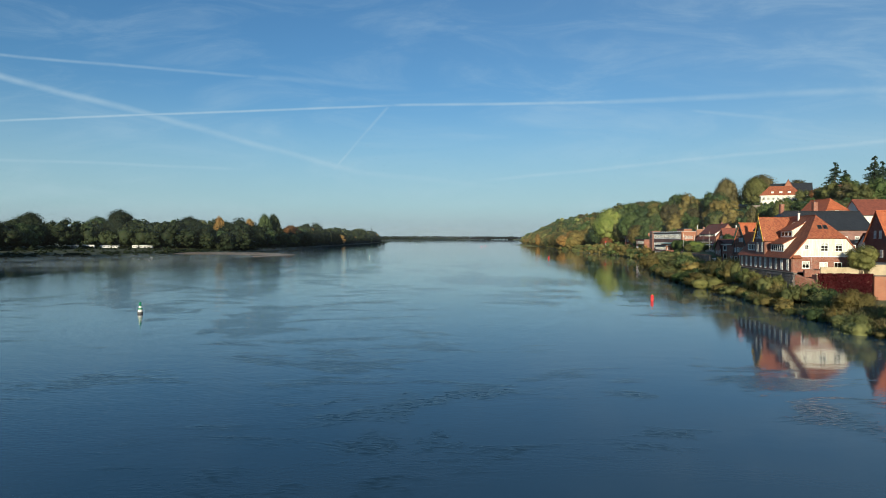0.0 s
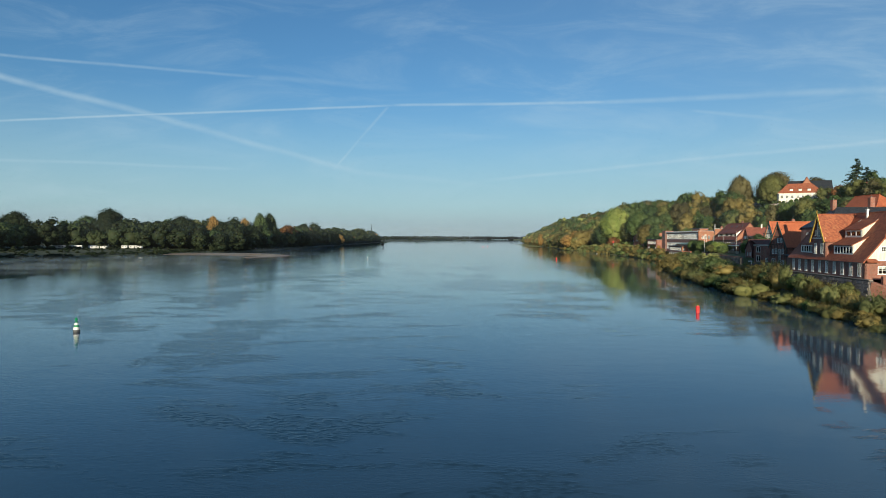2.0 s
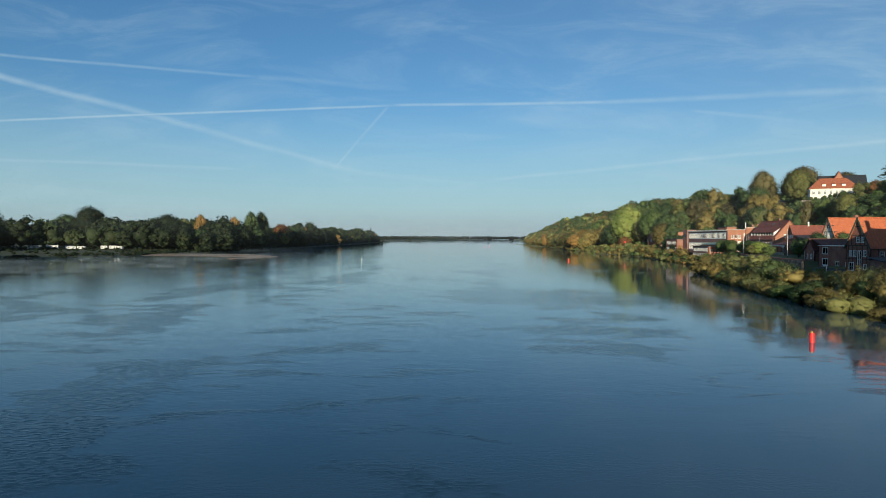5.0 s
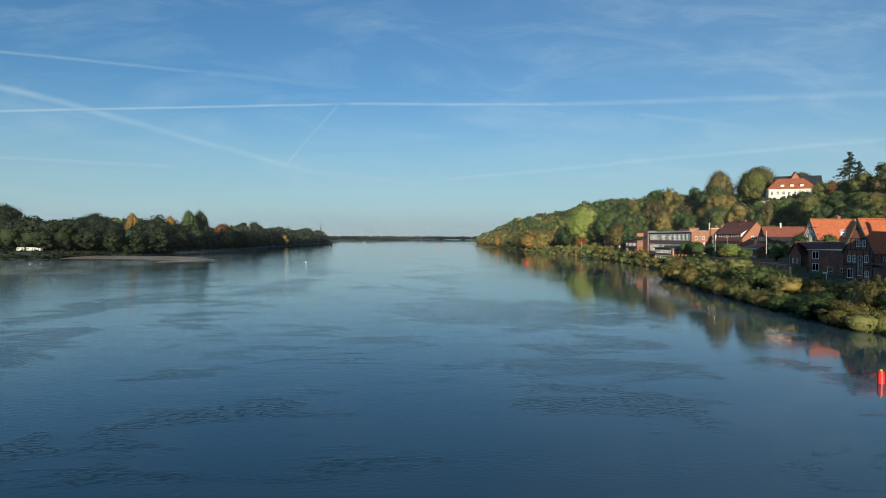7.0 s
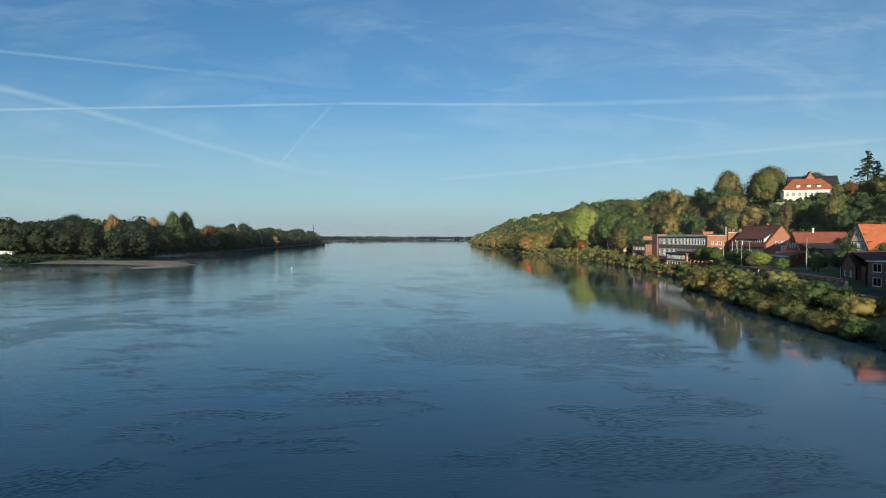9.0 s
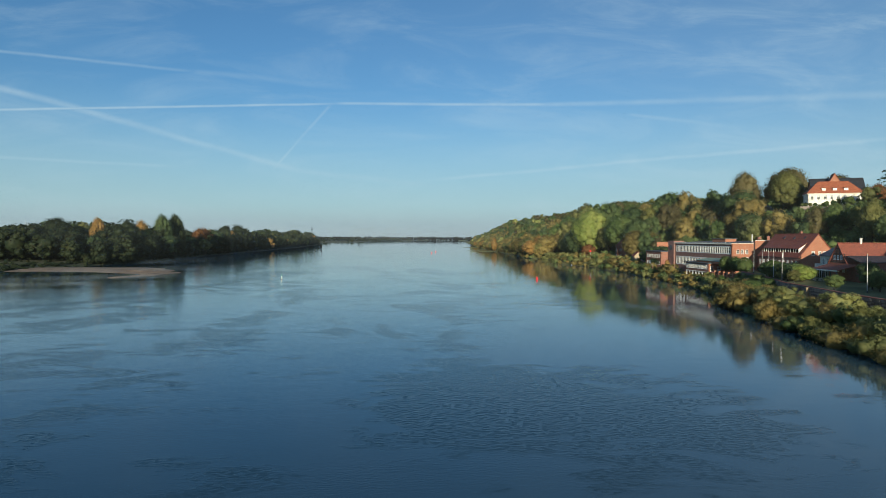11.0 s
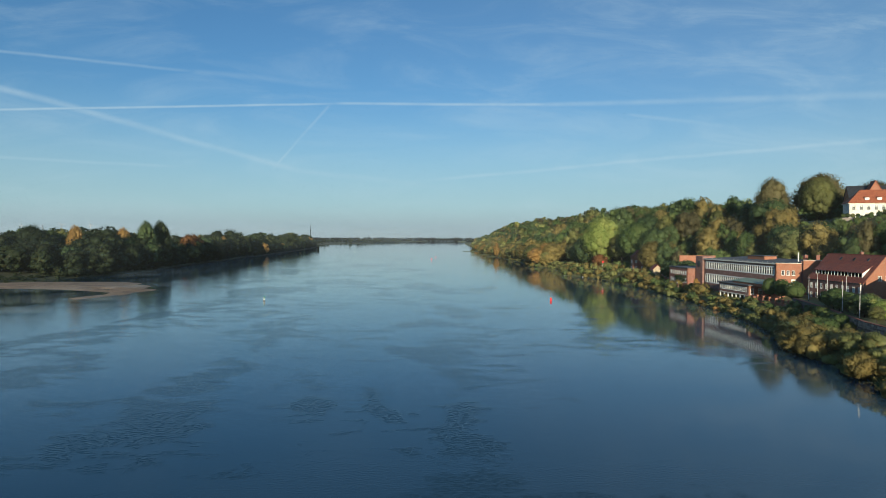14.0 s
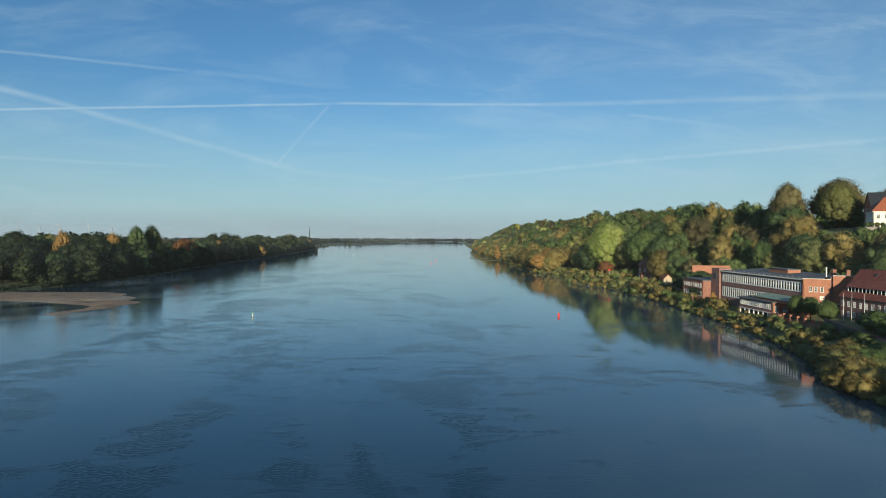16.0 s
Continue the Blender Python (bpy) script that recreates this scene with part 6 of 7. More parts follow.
def ramp_wall():
    """A brick wall that holds the ramp between the school and the open bank, with a steel railing."""
    w = thing("ramp_wall", Matrix(), "red brick retaining wall with a steel railing beside the school", "wall")
    rows = [(134.6, 424.0, 5.2), (139.6, 440.0, 5.4), (145.6, 458.0, 5.8), (151.4, 474.0, 6.2), (155.0, 486.0, 6.5)]
    for (x0, y0, z0), (x1, y1, z1) in zip(rows, rows[1:]):
        long, turn = math.hypot(x1 - x0, y1 - y0), math.degrees(math.atan2(y1 - y0, x1 - x0))
        m = pose(x0, y0, 0, 0, 0, turn)
        part("wall", slab(bmesh.new(), [(0, -0.2, z0), (long, -0.2, z1), (long, 0.2, z1), (0, 0.2, z0)], 4.2), BRICK_RED, w, at=m)
        part("coping", slab(bmesh.new(), [(0, -0.28, z0 + 0.14), (long, -0.28, z1 + 0.14), (long, 0.28, z1 + 0.14), (0, 0.28, z0 + 0.14)], 0.13), RUBBLE, w, at=m)
        for lift in (0.6, 1.1):
            part("rail", tube(bmesh.new(), [(0, 0, z0 + lift), (long, 0, z1 + lift)], [0.035, 0.035], 6), STEEL, w, at=m)
        for k in range(6):
            f = (k + 0.5) / 6
            part("post", tube(bmesh.new(), [(long * f, 0, z0 + (z1 - z0) * f), (long * f, 0, z0 + (z1 - z0) * f + 1.12)], [0.04, 0.04], 6), STEEL, w, at=m)


ramp_wall()


def car(x, y, degrees, paint):
    z = ground_height(x, y) + 0.12
    c = thing("car", turned(x, y, z, degrees), "silver-blue estate car parked on the quay", "car")
    bm = bmesh.new()
    outline = [(-2.1, 0.35), (-2.15, 0.75), (-1.95, 0.95), (-1.0, 1.0), (1.9, 1.02), (2.1, 0.85), (2.12, 0.35)]
    l, r = [bm.verts.new((px, -0.88, pz)) for px, pz in outline], [bm.verts.new((px, 0.88, pz)) for px, pz in outline]
    bm.faces.new(l), bm.faces.new(r[::-1])
    for i in range(len(outline)):
        j = (i + 1) % len(outline)
        bm.faces.new((l[i], r[i], r[j], l[j]))
    part("body", bevelled(bm, 0.06), paint, c)
    bm = bmesh.new()
    low, top = [(-1.1, 1.0), (1.95, 1.0)], [(-0.35, 1.45), (1.6, 1.46)]
    rows = [[bm.verts.new((px, s * w, pz)) for px, pz in pts] for pts, w in ((low, 0.82), (top, 0.62)) for s in (-1, 1)]
    (a0, a1), (b0, b1), (c0, c1), (d0, d1) = rows
    for f in ((a0, a1, c1, c0), (b1, b0, d0, d1), (a0, c0, d0, b0), (a1, b1, d1, c1), (c0, c1, d1, d0)):
        bm.faces.new(f)
    part("cabin_glass", bm, RUBBER, c, "dark car windows")
    part("roof_panel", bevelled(boxes((-0.4, 1.65, -0.64, 0.64, 1.44, 1.5)), 0.03), paint, c)
    for px in (-1.35, 1.35):
        for s in (-1, 1):
            w = part("wheel", tube(bmesh.new(), [(px, s * 0.78, 0.32), (px, s * 0.92, 0.32)], [0.33, 0.33], 14), RUBBER, c)
            part("rim", tube(bmesh.new(), [(px, s * 0.921, 0.32), (px, s * 0.93, 0.32)], [0.2, 0.2], 10), STEEL, w)
    for s in (-0.62, 0.62):
        part("headlight", boxes((-2.16, -2.05, s - 0.2, s + 0.2, 0.68, 0.82)), WHITE, c)


car(91.5, 191.0, 62, CAR_PAINT)


def gauge_post(x, y):
    g = thing("tide_lamp", turned(x, y, ground_height(x, y), 20), "white signal post with an arm on the bank", "signal post")
    part("post", tube(bmesh.new(), [(0, 0, 0), (0, 0, 2.9)], [0.14, 0.10], 8), WHITE, g)
    part("arm", bevelled(boxes((-1.1, 0.25, -0.1, 0.1, 2.75, 3.1)), 0.03), WHITE, g)
    part("base", bevelled(boxes((-0.35, 0.35, -0.35, 0.35, 0, 1.1)), 0.05), BEIGE, g)


gauge_post(87.0, 197.0)

# ---- on the water ----


def spar_buoy(x, y, tall=1.38, r=0.31):
    b = thing("buoy", turned(x, y, 0, 0), "red can buoy with a lantern floating in the river", "buoy", "red buoys")
    part("body", tube(bmesh.new(), [(0, 0, -0.6), (0, 0, 0.1), (0, 0, tall * 0.84), (0, 0, tall * 0.86)], [r, r, r, r * 0.8], 14), RED_PAINT, b)
    part("collar", tube(bmesh.new(), [(0, 0, tall * 0.55), (0, 0, tall * 0.60)], [r * 1.04, r * 1.04], 14), RED_PAINT, b)
    part("lantern", tube(bmesh.new(), [(0, 0, tall * 0.86), (0, 0, tall * 0.94), (0, 0, tall)], [r * 0.4, r * 0.4, r * 0.2], 10), YELLOW, b)


def cone_buoy(x, y, tall=1.55, r=0.42):
    b = thing("buoy", turned(x, y, 0, 0), "green conical buoy with white bands floating in the river", "buoy", "green buoys")
    part("hull", tube(bmesh.new(), [(0, 0, -0.6), (0, 0, 0.0), (0, 0, 0.35)], [r, r * 1.1, r], 14), DARK_METAL, b)
    for z0, z1, r0, r1, mat in ((0.35, 0.7, 1.0, 0.82, WHITE), (0.7, 1.0, 0.82, 0.66, GREEN_PAINT), (1.0, 1.3, 0.66, 0.5, WHITE), (1.3, tall, 0.5, 0.12, GREEN_PAINT)):
        part("band", tube(bmesh.new(), [(0, 0, z0), (0, 0, z1)], [r * r0, r * r1], 14), mat, b)
    part("topmark", tube(bmesh.new(), [(0, 0, tall), (0, 0, tall + 0.1), (0, 0, tall + 0.5)], [0.04, 0.26, 0.02], 10), GREEN_PAINT, b)


spar_buoy(45.1, 132.4)
spar_buoy(70.1, 404.7, 1.5, 0.4)
for x, y in ((58.0, 900.0), (70.0, 980.0)):
    spar_buoy(x, y, 1.5, 0.45)
cone_buoy(-52.0, 107.3)
cone_buoy(-47.6, 411.9, 1.55, 0.4)
cone_buoy(-50.0, 1250.0, 2.6, 0.7)


def boat(x, y, degrees, long=6.0):
    b = thing("boat", turned(x, y, 0.0, degrees), "small white motor boat moored at the bank", "boat", "moored boats")
    bm = bmesh.new()
    rings = []
    for k, (f, w) in enumerate(((-0.5, 0.75), (-0.2, 0.95), (0.2, 0.85), (0.42, 0.4), (0.5, 0.05))):
        rings.append([bm.verts.new((f * long, s * w * wf, z)) for s, wf, z in ((-1, 1, 0.75), (-1, 0.75, -0.1), (1, 0.75, -0.1), (1, 1, 0.75))])
    for a, c in zip(rings, rings[1:]):
        for i in range(3):
            bm.faces.new((a[i], a[i + 1], c[i + 1], c[i]))
        bm.faces.new((a[3], a[0], c[0], c[3]))
    bm.faces.new(rings[0])
    part("hull", bm, WHITE, b)
    part("cabin", bevelled(boxes((-0.15 * long, 0.2 * long, -0.6, 0.6, 0.76, 1.15)), 0.12), WHITE, b)
    part("windscreen", boxes((-0.1 * long, 0.15 * long, -0.612, 0.612, 0.85, 1.02)), RUBBER, b)


boat(134.4, 554.8, 10, 3.8)
boat(138.0, 552.3, 15, 4.6)
boat(141.0, 735.0, 30, 8.0)
mark = thing("day_mark", turned(148.2, 560.0, 3.9, 0), "red square day mark on a pole on the bank", "river sign")
part("pole", tube(bmesh.new(), [(0, 0, -1), (0, 0, 6.6)], [0.12, 0.09], 8), STEEL, mark)
part("board", bevelled(boxes((-0.6, 0.6, -0.18, -0.10, 5.5, 6.7)), 0.05), RED_PAINT, mark)


def caravan(x, y, degrees, long, high):
    c = thing("caravan", turned(x, y, ground_height(x, y), degrees), "pale grey caravan parked on the riverside meadow", "caravan", "caravans on the meadow")
    part("body", bevelled(boxes((-long / 2, long / 2, -1.15, 1.15, 0.5, high)), 0.18), STEEL, c)
    for k in (-1, 1):
        part("window", boxes((k * long * 0.25 - 0.6, k * long * 0.25 + 0.6, -1.165, -1.14, 1.5, 2.2)), RUBBER, c)
        part("wheel", tube(bmesh.new(), [(k * long * 0.2, -1.0, 0.32), (k * long * 0.2, 1.0, 0.32)], [0.33, 0.33], 10), RUBBER, c)


for k in range(11):
    caravan(-342 + 8.4 * k + float(rng.uniform(-2, 2)), 548 + float(rng.uniform(-6, 12)), float(rng.uniform(-25, 25)), float(rng.uniform(5.0, 7.5)), float(rng.uniform(2.6, 3.1)))
mast = thing("radio_mast", turned(-488, 4357, 0, 0), "tall slim radio mast far beyond the woods", "mast")
part("shaft", tube(bmesh.new(), [(0, 0, 0), (0, 0, 70), (0, 0, 108)], [2.6, 1.8, 0.6], 8), TURBINE, mast)
part("platform", tube(bmesh.new(), [(0, 0, 68), (0, 0, 74)], [4.5, 4.5], 10), TURBINE, mast)


def turbine(x, y, hub, spin):
    t = thing("wind_turbine", turned(x, y, 0, 0), "white three-bladed wind turbine on the far plain", "wind turbine", "wind turbines")
    part("tower", tube(bmesh.new(), [(0, 0, 0), (0, 0, hub)], [2.0, 1.2], 10), TURBINE, t)
    part("nacelle", bevelled(boxes((-1.8, 1.8, -4, 4, hub - 1.6, hub + 2)), 0.5), TURBINE, t)
    for k in range(3):
        part("blade", tube(bmesh.new(), [(0, -4.5, 0), (0, -4.6, 7), (0, -4.6, 27)], [0.8, 1.2, 0.3], 6), TURBINE, t, at=pose(0, 0, hub, 0, spin + 120 * k, 0))


for k, (px, hub) in enumerate(((-1835, 84), (-1735, 78), (-1640, 84), (-1500, 87), (-1385, 66))):
    turbine(px, 3500, hub, 37 * k)

# ---- planting ----


def pick(weights):
    mats = list(weights)
    w = np.array([weights[m] for m in mats], float)
    return mats[int(rng.choice(len(mats), p=w / w.sum()))]


HILL = {LEAF_DEEP: 5, LEAF_GREEN: 4, LEAF_OLIVE: 3.6, LEAF_TAWNY: 1.6, LEAF_LIME: 0.35, LEAF_SILVER: 0.8, LEAF_RUST: 0.12, LEAF_BROWN: 1.6}
SHORE = {LEAF_GREEN: 1.5, LEAF_OLIVE: 3, LEAF_TAWNY: 3.4, LEAF_GOLD: 0.9, LEAF_LIME: 0.8, LEAF_DEEP: 0.5}
WEST = {LEAF_SHADED: 12, LEAF_DEEP: 0.7, LEAF_OLIVE: 0.3, LEAF_RUST: 0.0, LEAF_GOLD: 0.0}
KEEP_CLEAR = [(212, 266, 408, 470), (258, 276, 402, 418), (208, 258, 488, 526), (152, 172, 525, 548), (115, 165, 190, 222), (148, 162, 484, 502), (134, 182, 320, 460), (128, 161, 556, 612), (246, 300, 366, 445)]


def clear(x, y, margin=3):
    return any(x0 - margin < x < x1 + margin and y0 - margin < y < y1 + margin for x0, x1, y0, y1 in KEEP_CLEAR)


near_trees, woods, middle = 0, {}, {}
SPACING = 11.0
for j in range(8, 176):
    for i in range(26):
        y = 60 + SPACING * j + float(rng.uniform(-4.5, 4.5))
        d = along(FOOT_IN, y) + 3 + SPACING * i + float(rng.uniform(-4.5, 4.5))
        x = right_shore(y) + d
        if i > 12 or clear(x, y):
            continue
        g = ground_height(x, y)
        tall = float(rng.uniform(12, 22)) if y < 560 else float(rng.uniform(15, 27))
        front = i < 2 and y > 600
        tall *= 1 + 0.35 * noise.noise((0.03 * x, 0.03 * y, 5))
        leaves = pick(SHORE if front and y > 640 else HILL)
        if front and y > 640:
            tall *= 0.8
        if 250 < y < 440 and d < 104:
            tall = min(tall, 35.0 - g)
            if y > 380:
                tall = min(tall, 33.5 - g)
        if y < 330:
            if i > 8 or y < 160:
                continue
            tall = min(tall, 10)
        if 370 < y < 500 and g > 28:
            tall = min(tall, 10)
        if tall < 4:
            tall = float(rng.uniform(3.0, 4.5))
        wide = float(rng.uniform(0.8, 1.12)) * (0.92 if tall > 10 else 1.4)
        if 300 < y < 720 and i < 5 and near_trees < 150:
            tree(x, y, tall, leaves, wide)
            near_trees += 1
        else:
            (middle if 150 < y < 800 else woods).setdefault(leaves, []).append((x, y, g - 0.3, tall, wide))
for leaves, rows in middle.items():
    wood("hillside_wood", rows, leaves, f"dense hillside wood with {LEAF_WORDS[leaves]} crowns above the town", 1500, 0.029, 22)
for leaves, rows in woods.items():
    wood("hillside_wood", rows, leaves, f"dense hillside wood with {LEAF_WORDS[leaves]} crowns above the river", 420, 0.052, 9)

# Willows and poplars that come down to the water below the wood.
fringe = {}
for k in range(150):
    y = 690 + 1150 * (k / 150) ** 1.35 + float(rng.uniform(-3, 3))
    d = float(rng.uniform(1.5, 15))
    tall, leaves, wide = float(rng.uniform(8, 15)) + 0.35 * d, pick({LEAF_TAWNY: 4, LEAF_OLIVE: 3, LEAF_SILVER: 1.5, LEAF_GOLD: 1.1, LEAF_LIME: 0.6}), float(rng.uniform(1.1, 1.5))
    if y < 850:
        tree(right_shore(y) + d, y, tall, leaves, wide, place="below the wooded hill", group="riverside trees")
    else:
        fringe.setdefault(leaves, []).append((right_shore(y) + d, y, 1.0, tall, wide))
for k in range(90):
    y = 600 + 1000 * (k / 90) ** 1.3
    fringe.setdefault(LEAF_TAWNY if k % 3 else LEAF_SILVER, []).append((right_shore(y) + float(rng.uniform(-0.5, 3)), y, 0.0, float(rng.uniform(2.5, 5)), 1.5))
for leaves, rows in fringe.items():
    wood("riverside_fringe", rows, leaves, f"waterside trees with {LEAF_WORDS[leaves]} crowns below the hill", 900, 0.036, 16)
tree(153, 985, 20, LEAF_GOLD, 0.7, place="below the wooded hill", group="riverside trees")
tree(160, 655, 17, LEAF_SILVER, 1.2, place="beside the huge tree", group="riverside trees")
tree(157, 590, 10, LEAF_RUST, 1.2, place="below the huge tree", group="riverside trees")
for x, y, tall, leaves in ((172, 560, 27, LEAF_GREEN), (163, 513, 19, LEAF_TAWNY), (176, 540, 24, LEAF_DEEP), (186, 575, 26, LEAF_DEEP)):
    tree(x, y, tall, leaves, 1.05, which=5, place="below the wooded hill", group="riverside trees")


def groyne(x0, y0, x1, y1, half):
    """A low spit of rubble that runs out from the bank."""
    n, bm, rings = 14, bmesh.new(), []
    across = Vector((y0 - y1, x1 - x0, 0)).normalized()
    for k in range(n + 1):
        f = k / n
        mid = Vector((x0 + (x1 - x0) * f, y0 + (y1 - y0) * f, 0))
        w = half * (1 - 0.5 * f) * (1 + 0.4 * noise.noise((0.3 * k, x0, y0)))
        top = (0.9 * (1 - f) + 0.15) * (1 + 0.5 * noise.noise((0.4 * k, y0, 3)))
        rings.append([bm.verts.new(mid + across * s * w + Vector((0, 0, z))) for s, z in ((-1, -0.6), (-0.45, top), (0.45, top * 0.9), (1, -0.6))])
    for a, b in zip(rings, rings[1:]):
        for i in range(3):
            bm.faces.new((a[i], a[i + 1], b[i + 1], b[i]))
    bm.faces.new(rings[-1])
    tagged(new("groyne", mesh_of("groyne", bm, SOIL)), "low grassy stone groyne running out into the river", "groyne", "river groynes")


for x0, y0, x1, y1, half in ((158, 1000, 131, 984, 7), (165, 1100, 127, 1074, 8), (150, 700, 133, 712, 7), (190, 1350, 150, 1320, 9), (142, 585, 126, 572, 6)):
    groyne(x0, y0, x1, y1, half)
hill_mast = thing("radio_mast", turned(331.5, 1700, ground_height(331.5, 1700), 0), "slim lattice mast on the far wooded hill", "mast")
part("shaft", tube(bmesh.new(), [(0, 0, 0), (0, 0, 22), (0, 0, 27)], [1.0, 0.7, 0.2], 6), DARK_METAL, hill_mast)

# Trees that stand out.
plant("tree", BROAD, 163, 600, 36, LEAF_LIME, "huge spreading tree with bright yellow-green foliage", "tree", "", 0.95, which=5)
plant("tree", BROAD, 229, 499, 28, LEAF_BROWN, "tall rounded tree with browning foliage on the hilltop", "tree", "", 0.74, which=5)
plant("tree", BROAD, 250, 488, 28, LEAF_BROWN, "tall broad tree with olive foliage on the hilltop", "tree", "", 1.1, which=5)
plant("tree", BROAD, 241, 476, 24, LEAF_OLIVE, "tall broad tree with olive foliage on the hilltop", "tree", "", 0.85, which=5)
plant("tree", BROAD, 268, 470, 22, LEAF_BROWN, "tall broad tree with olive foliage behind the manor", "tree", "", 1.0, which=5)
for x, y, tall in ((273, 431, 30), (283, 436, 25), (276, 396, 31), (285, 402, 28), (292, 385, 32), (212, 508, 13)):
    fir(x, y, tall, 1.25)
for x, y, tall, leaves in ((255, 425, 11, LEAF_RUST), (262, 428, 12, LEAF_RUST), (268, 396, 9, LEAF_LIME), (258, 390, 10, LEAF_OLIVE), (270, 385, 13, LEAF_OLIVE), (280, 376, 15, LEAF_OLIVE)):
    tree(x, y, tall, leaves, 1.1, place="near the hilltop houses", group="hilltop trees")
for x, y in ((134.6, 356.4), (135.0, 350.6), (132.6, 340.2)):
    plant("tree", CLIPPED, x, y, 7.2, LEAF_GREEN, "small clipped dark green tree on the school terrace", "tree", "clipped trees", 1.0, z=5.0, which=int(y < 345))
plant("tree", BROAD, 84.0, 123.6, 6.2, LEAF_OLIVE, "small spreading tree with olive foliage in the walled yard", "tree", "garden trees", 1.0, z=6.1, which=4)
for x, y, tall, leaves in ((122, 268, 6.5, LEAF_DEEP), (118, 262, 5.5, LEAF_DEEP), (114, 255, 5, LEAF_GREEN), (117, 286, 4.5, LEAF_LIME), (121, 296, 4.5, LEAF_LIME), (125, 306, 5.0, LEAF_GREEN), (110, 240, 8, LEAF_DEEP), (113, 232, 8, LEAF_DEEP), (117, 247, 7.5, LEAF_GREEN), (106, 233, 5.5, LEAF_DEEP), (108, 262, 4, LEAF_GREEN)):
    tree(x, y, tall, leaves, 1.3, place="in the terraced gardens", group="garden trees")

# Tall single trees on the far bank.
for x, y, tall, leaves, wide in ((-310, 602, 36, LEAF_SHADED, 0.95), (-378, 570, 32, LEAF_SHADED, 1.0), (-345, 625, 30, LEAF_DEEP, 1.0), (-258, 640, 31, LEAF_SHADED, 0.95), (-197, 694, 37, LEAF_DEEP, 0.5), (-193, 716, 38, LEAF_SHADED, 0.5), (-190, 880, 28, LEAF_SHADED, 0.8), (-208, 676, 31, LEAF_GOLD, 0.5), (-228, 640, 31, LEAF_GOLD, 0.45), (-203, 735, 32, LEAF_RUST, 0.5), (-214, 700, 24, LEAF_OLIVE, 0.6), (-196, 845, 25, LEAF_RUST, 0.6), (-194, 930, 25, LEAF_GOLD, 0.5), (-215, 612, 15, LEAF_OLIVE, 0.9), (-196, 800, 27, LEAF_RUST, 0.7), (-188, 1010, 25, LEAF_OLIVE, 0.9)):
    plant("tree", BROAD, x, y, tall, leaves, f"tall tree with {LEAF_WORDS[leaves]} foliage on the far bank", "tree", "far bank trees", wide, which=5)
# Gardens on the terrace above the stone wall.
for k in range(26):
    y = float(rng.uniform(283, 322))
    x = along(GARDEN_WALL, y) + float(rng.uniform(1.5, 11))
    tree(x, y, float(rng.uniform(3.2, 5.6)), pick({LEAF_OLIVE: 3, LEAF_GREEN: 3, LEAF_LIME: 1.5, LEAF_DEEP: 2}), 1.35, place="in the terraced gardens", group="garden trees")
for k in range(16):
    y = float(rng.uniform(318, 364))
    bush(along(RIGHT_SHORE, y) + float(rng.uniform(6.5, 9.5)), y, float(rng.uniform(1.6, 2.4)), pick({LEAF_SILVER: 3, LEAF_GREEN: 2, LEAF_OLIVE: 1}), 1.2, willow=k % 2 == 0, place="on the bank below the school")
for k in range(15):
    y = float(rng.uniform(288, 340))
    bush(along(GARDEN_WALL, y) - float(rng.uniform(0.8, 2.2)), y, float(rng.uniform(2.4, 4.2)), pick({LEAF_DEEP: 2, LEAF_GREEN: 3, LEAF_OLIVE: 1}), 1.1, place="against the garden wall")
tree(133.6, 405.6, 6.5, LEAF_GOLD, 0.75, which=3, place="before the school side wing", group="garden trees")
for x, y, tall in ((94.5, 281, 3.4), (94.0, 285.5, 4.0), (97.0, 290, 3.8), (99.5, 294.5, 4.0), (102.5, 299, 3.6), (98.5, 286, 4.2), (102.5, 293, 4.0), (105.0, 303, 3.6)):
    bush(x, y, tall, LEAF_TAWNY, 1.35, place="leaning over the water")
WILLOW_PLACES = ((78.0, 168.0, 6.8, LEAF_SILVER), (77.0, 163.5, 7.0, LEAF_TAWNY), (79.5, 173.0, 6.2, LEAF_SILVER), (76.0, 158.0, 6.6, LEAF_SILVER), (75.5, 160.5, 6.0, LEAF_TAWNY), (72.5, 146.0, 5.6, LEAF_SILVER), (71.5, 141.0, 4.6, LEAF_TAWNY), (70.5, 134.0, 4.8, LEAF_SILVER), (68.5, 126.0, 4.6, LEAF_TAWNY), (67.8, 119.0, 5.2, LEAF_SILVER), (69.5, 116.0, 5.4, LEAF_SILVER))
# Tall willows that stand out on the bank by the quay road.
for x, y, tall, leaves in WILLOW_PLACES:
    bush(x, y, tall, leaves, 0.8, willow=True, place="beside the quay road")
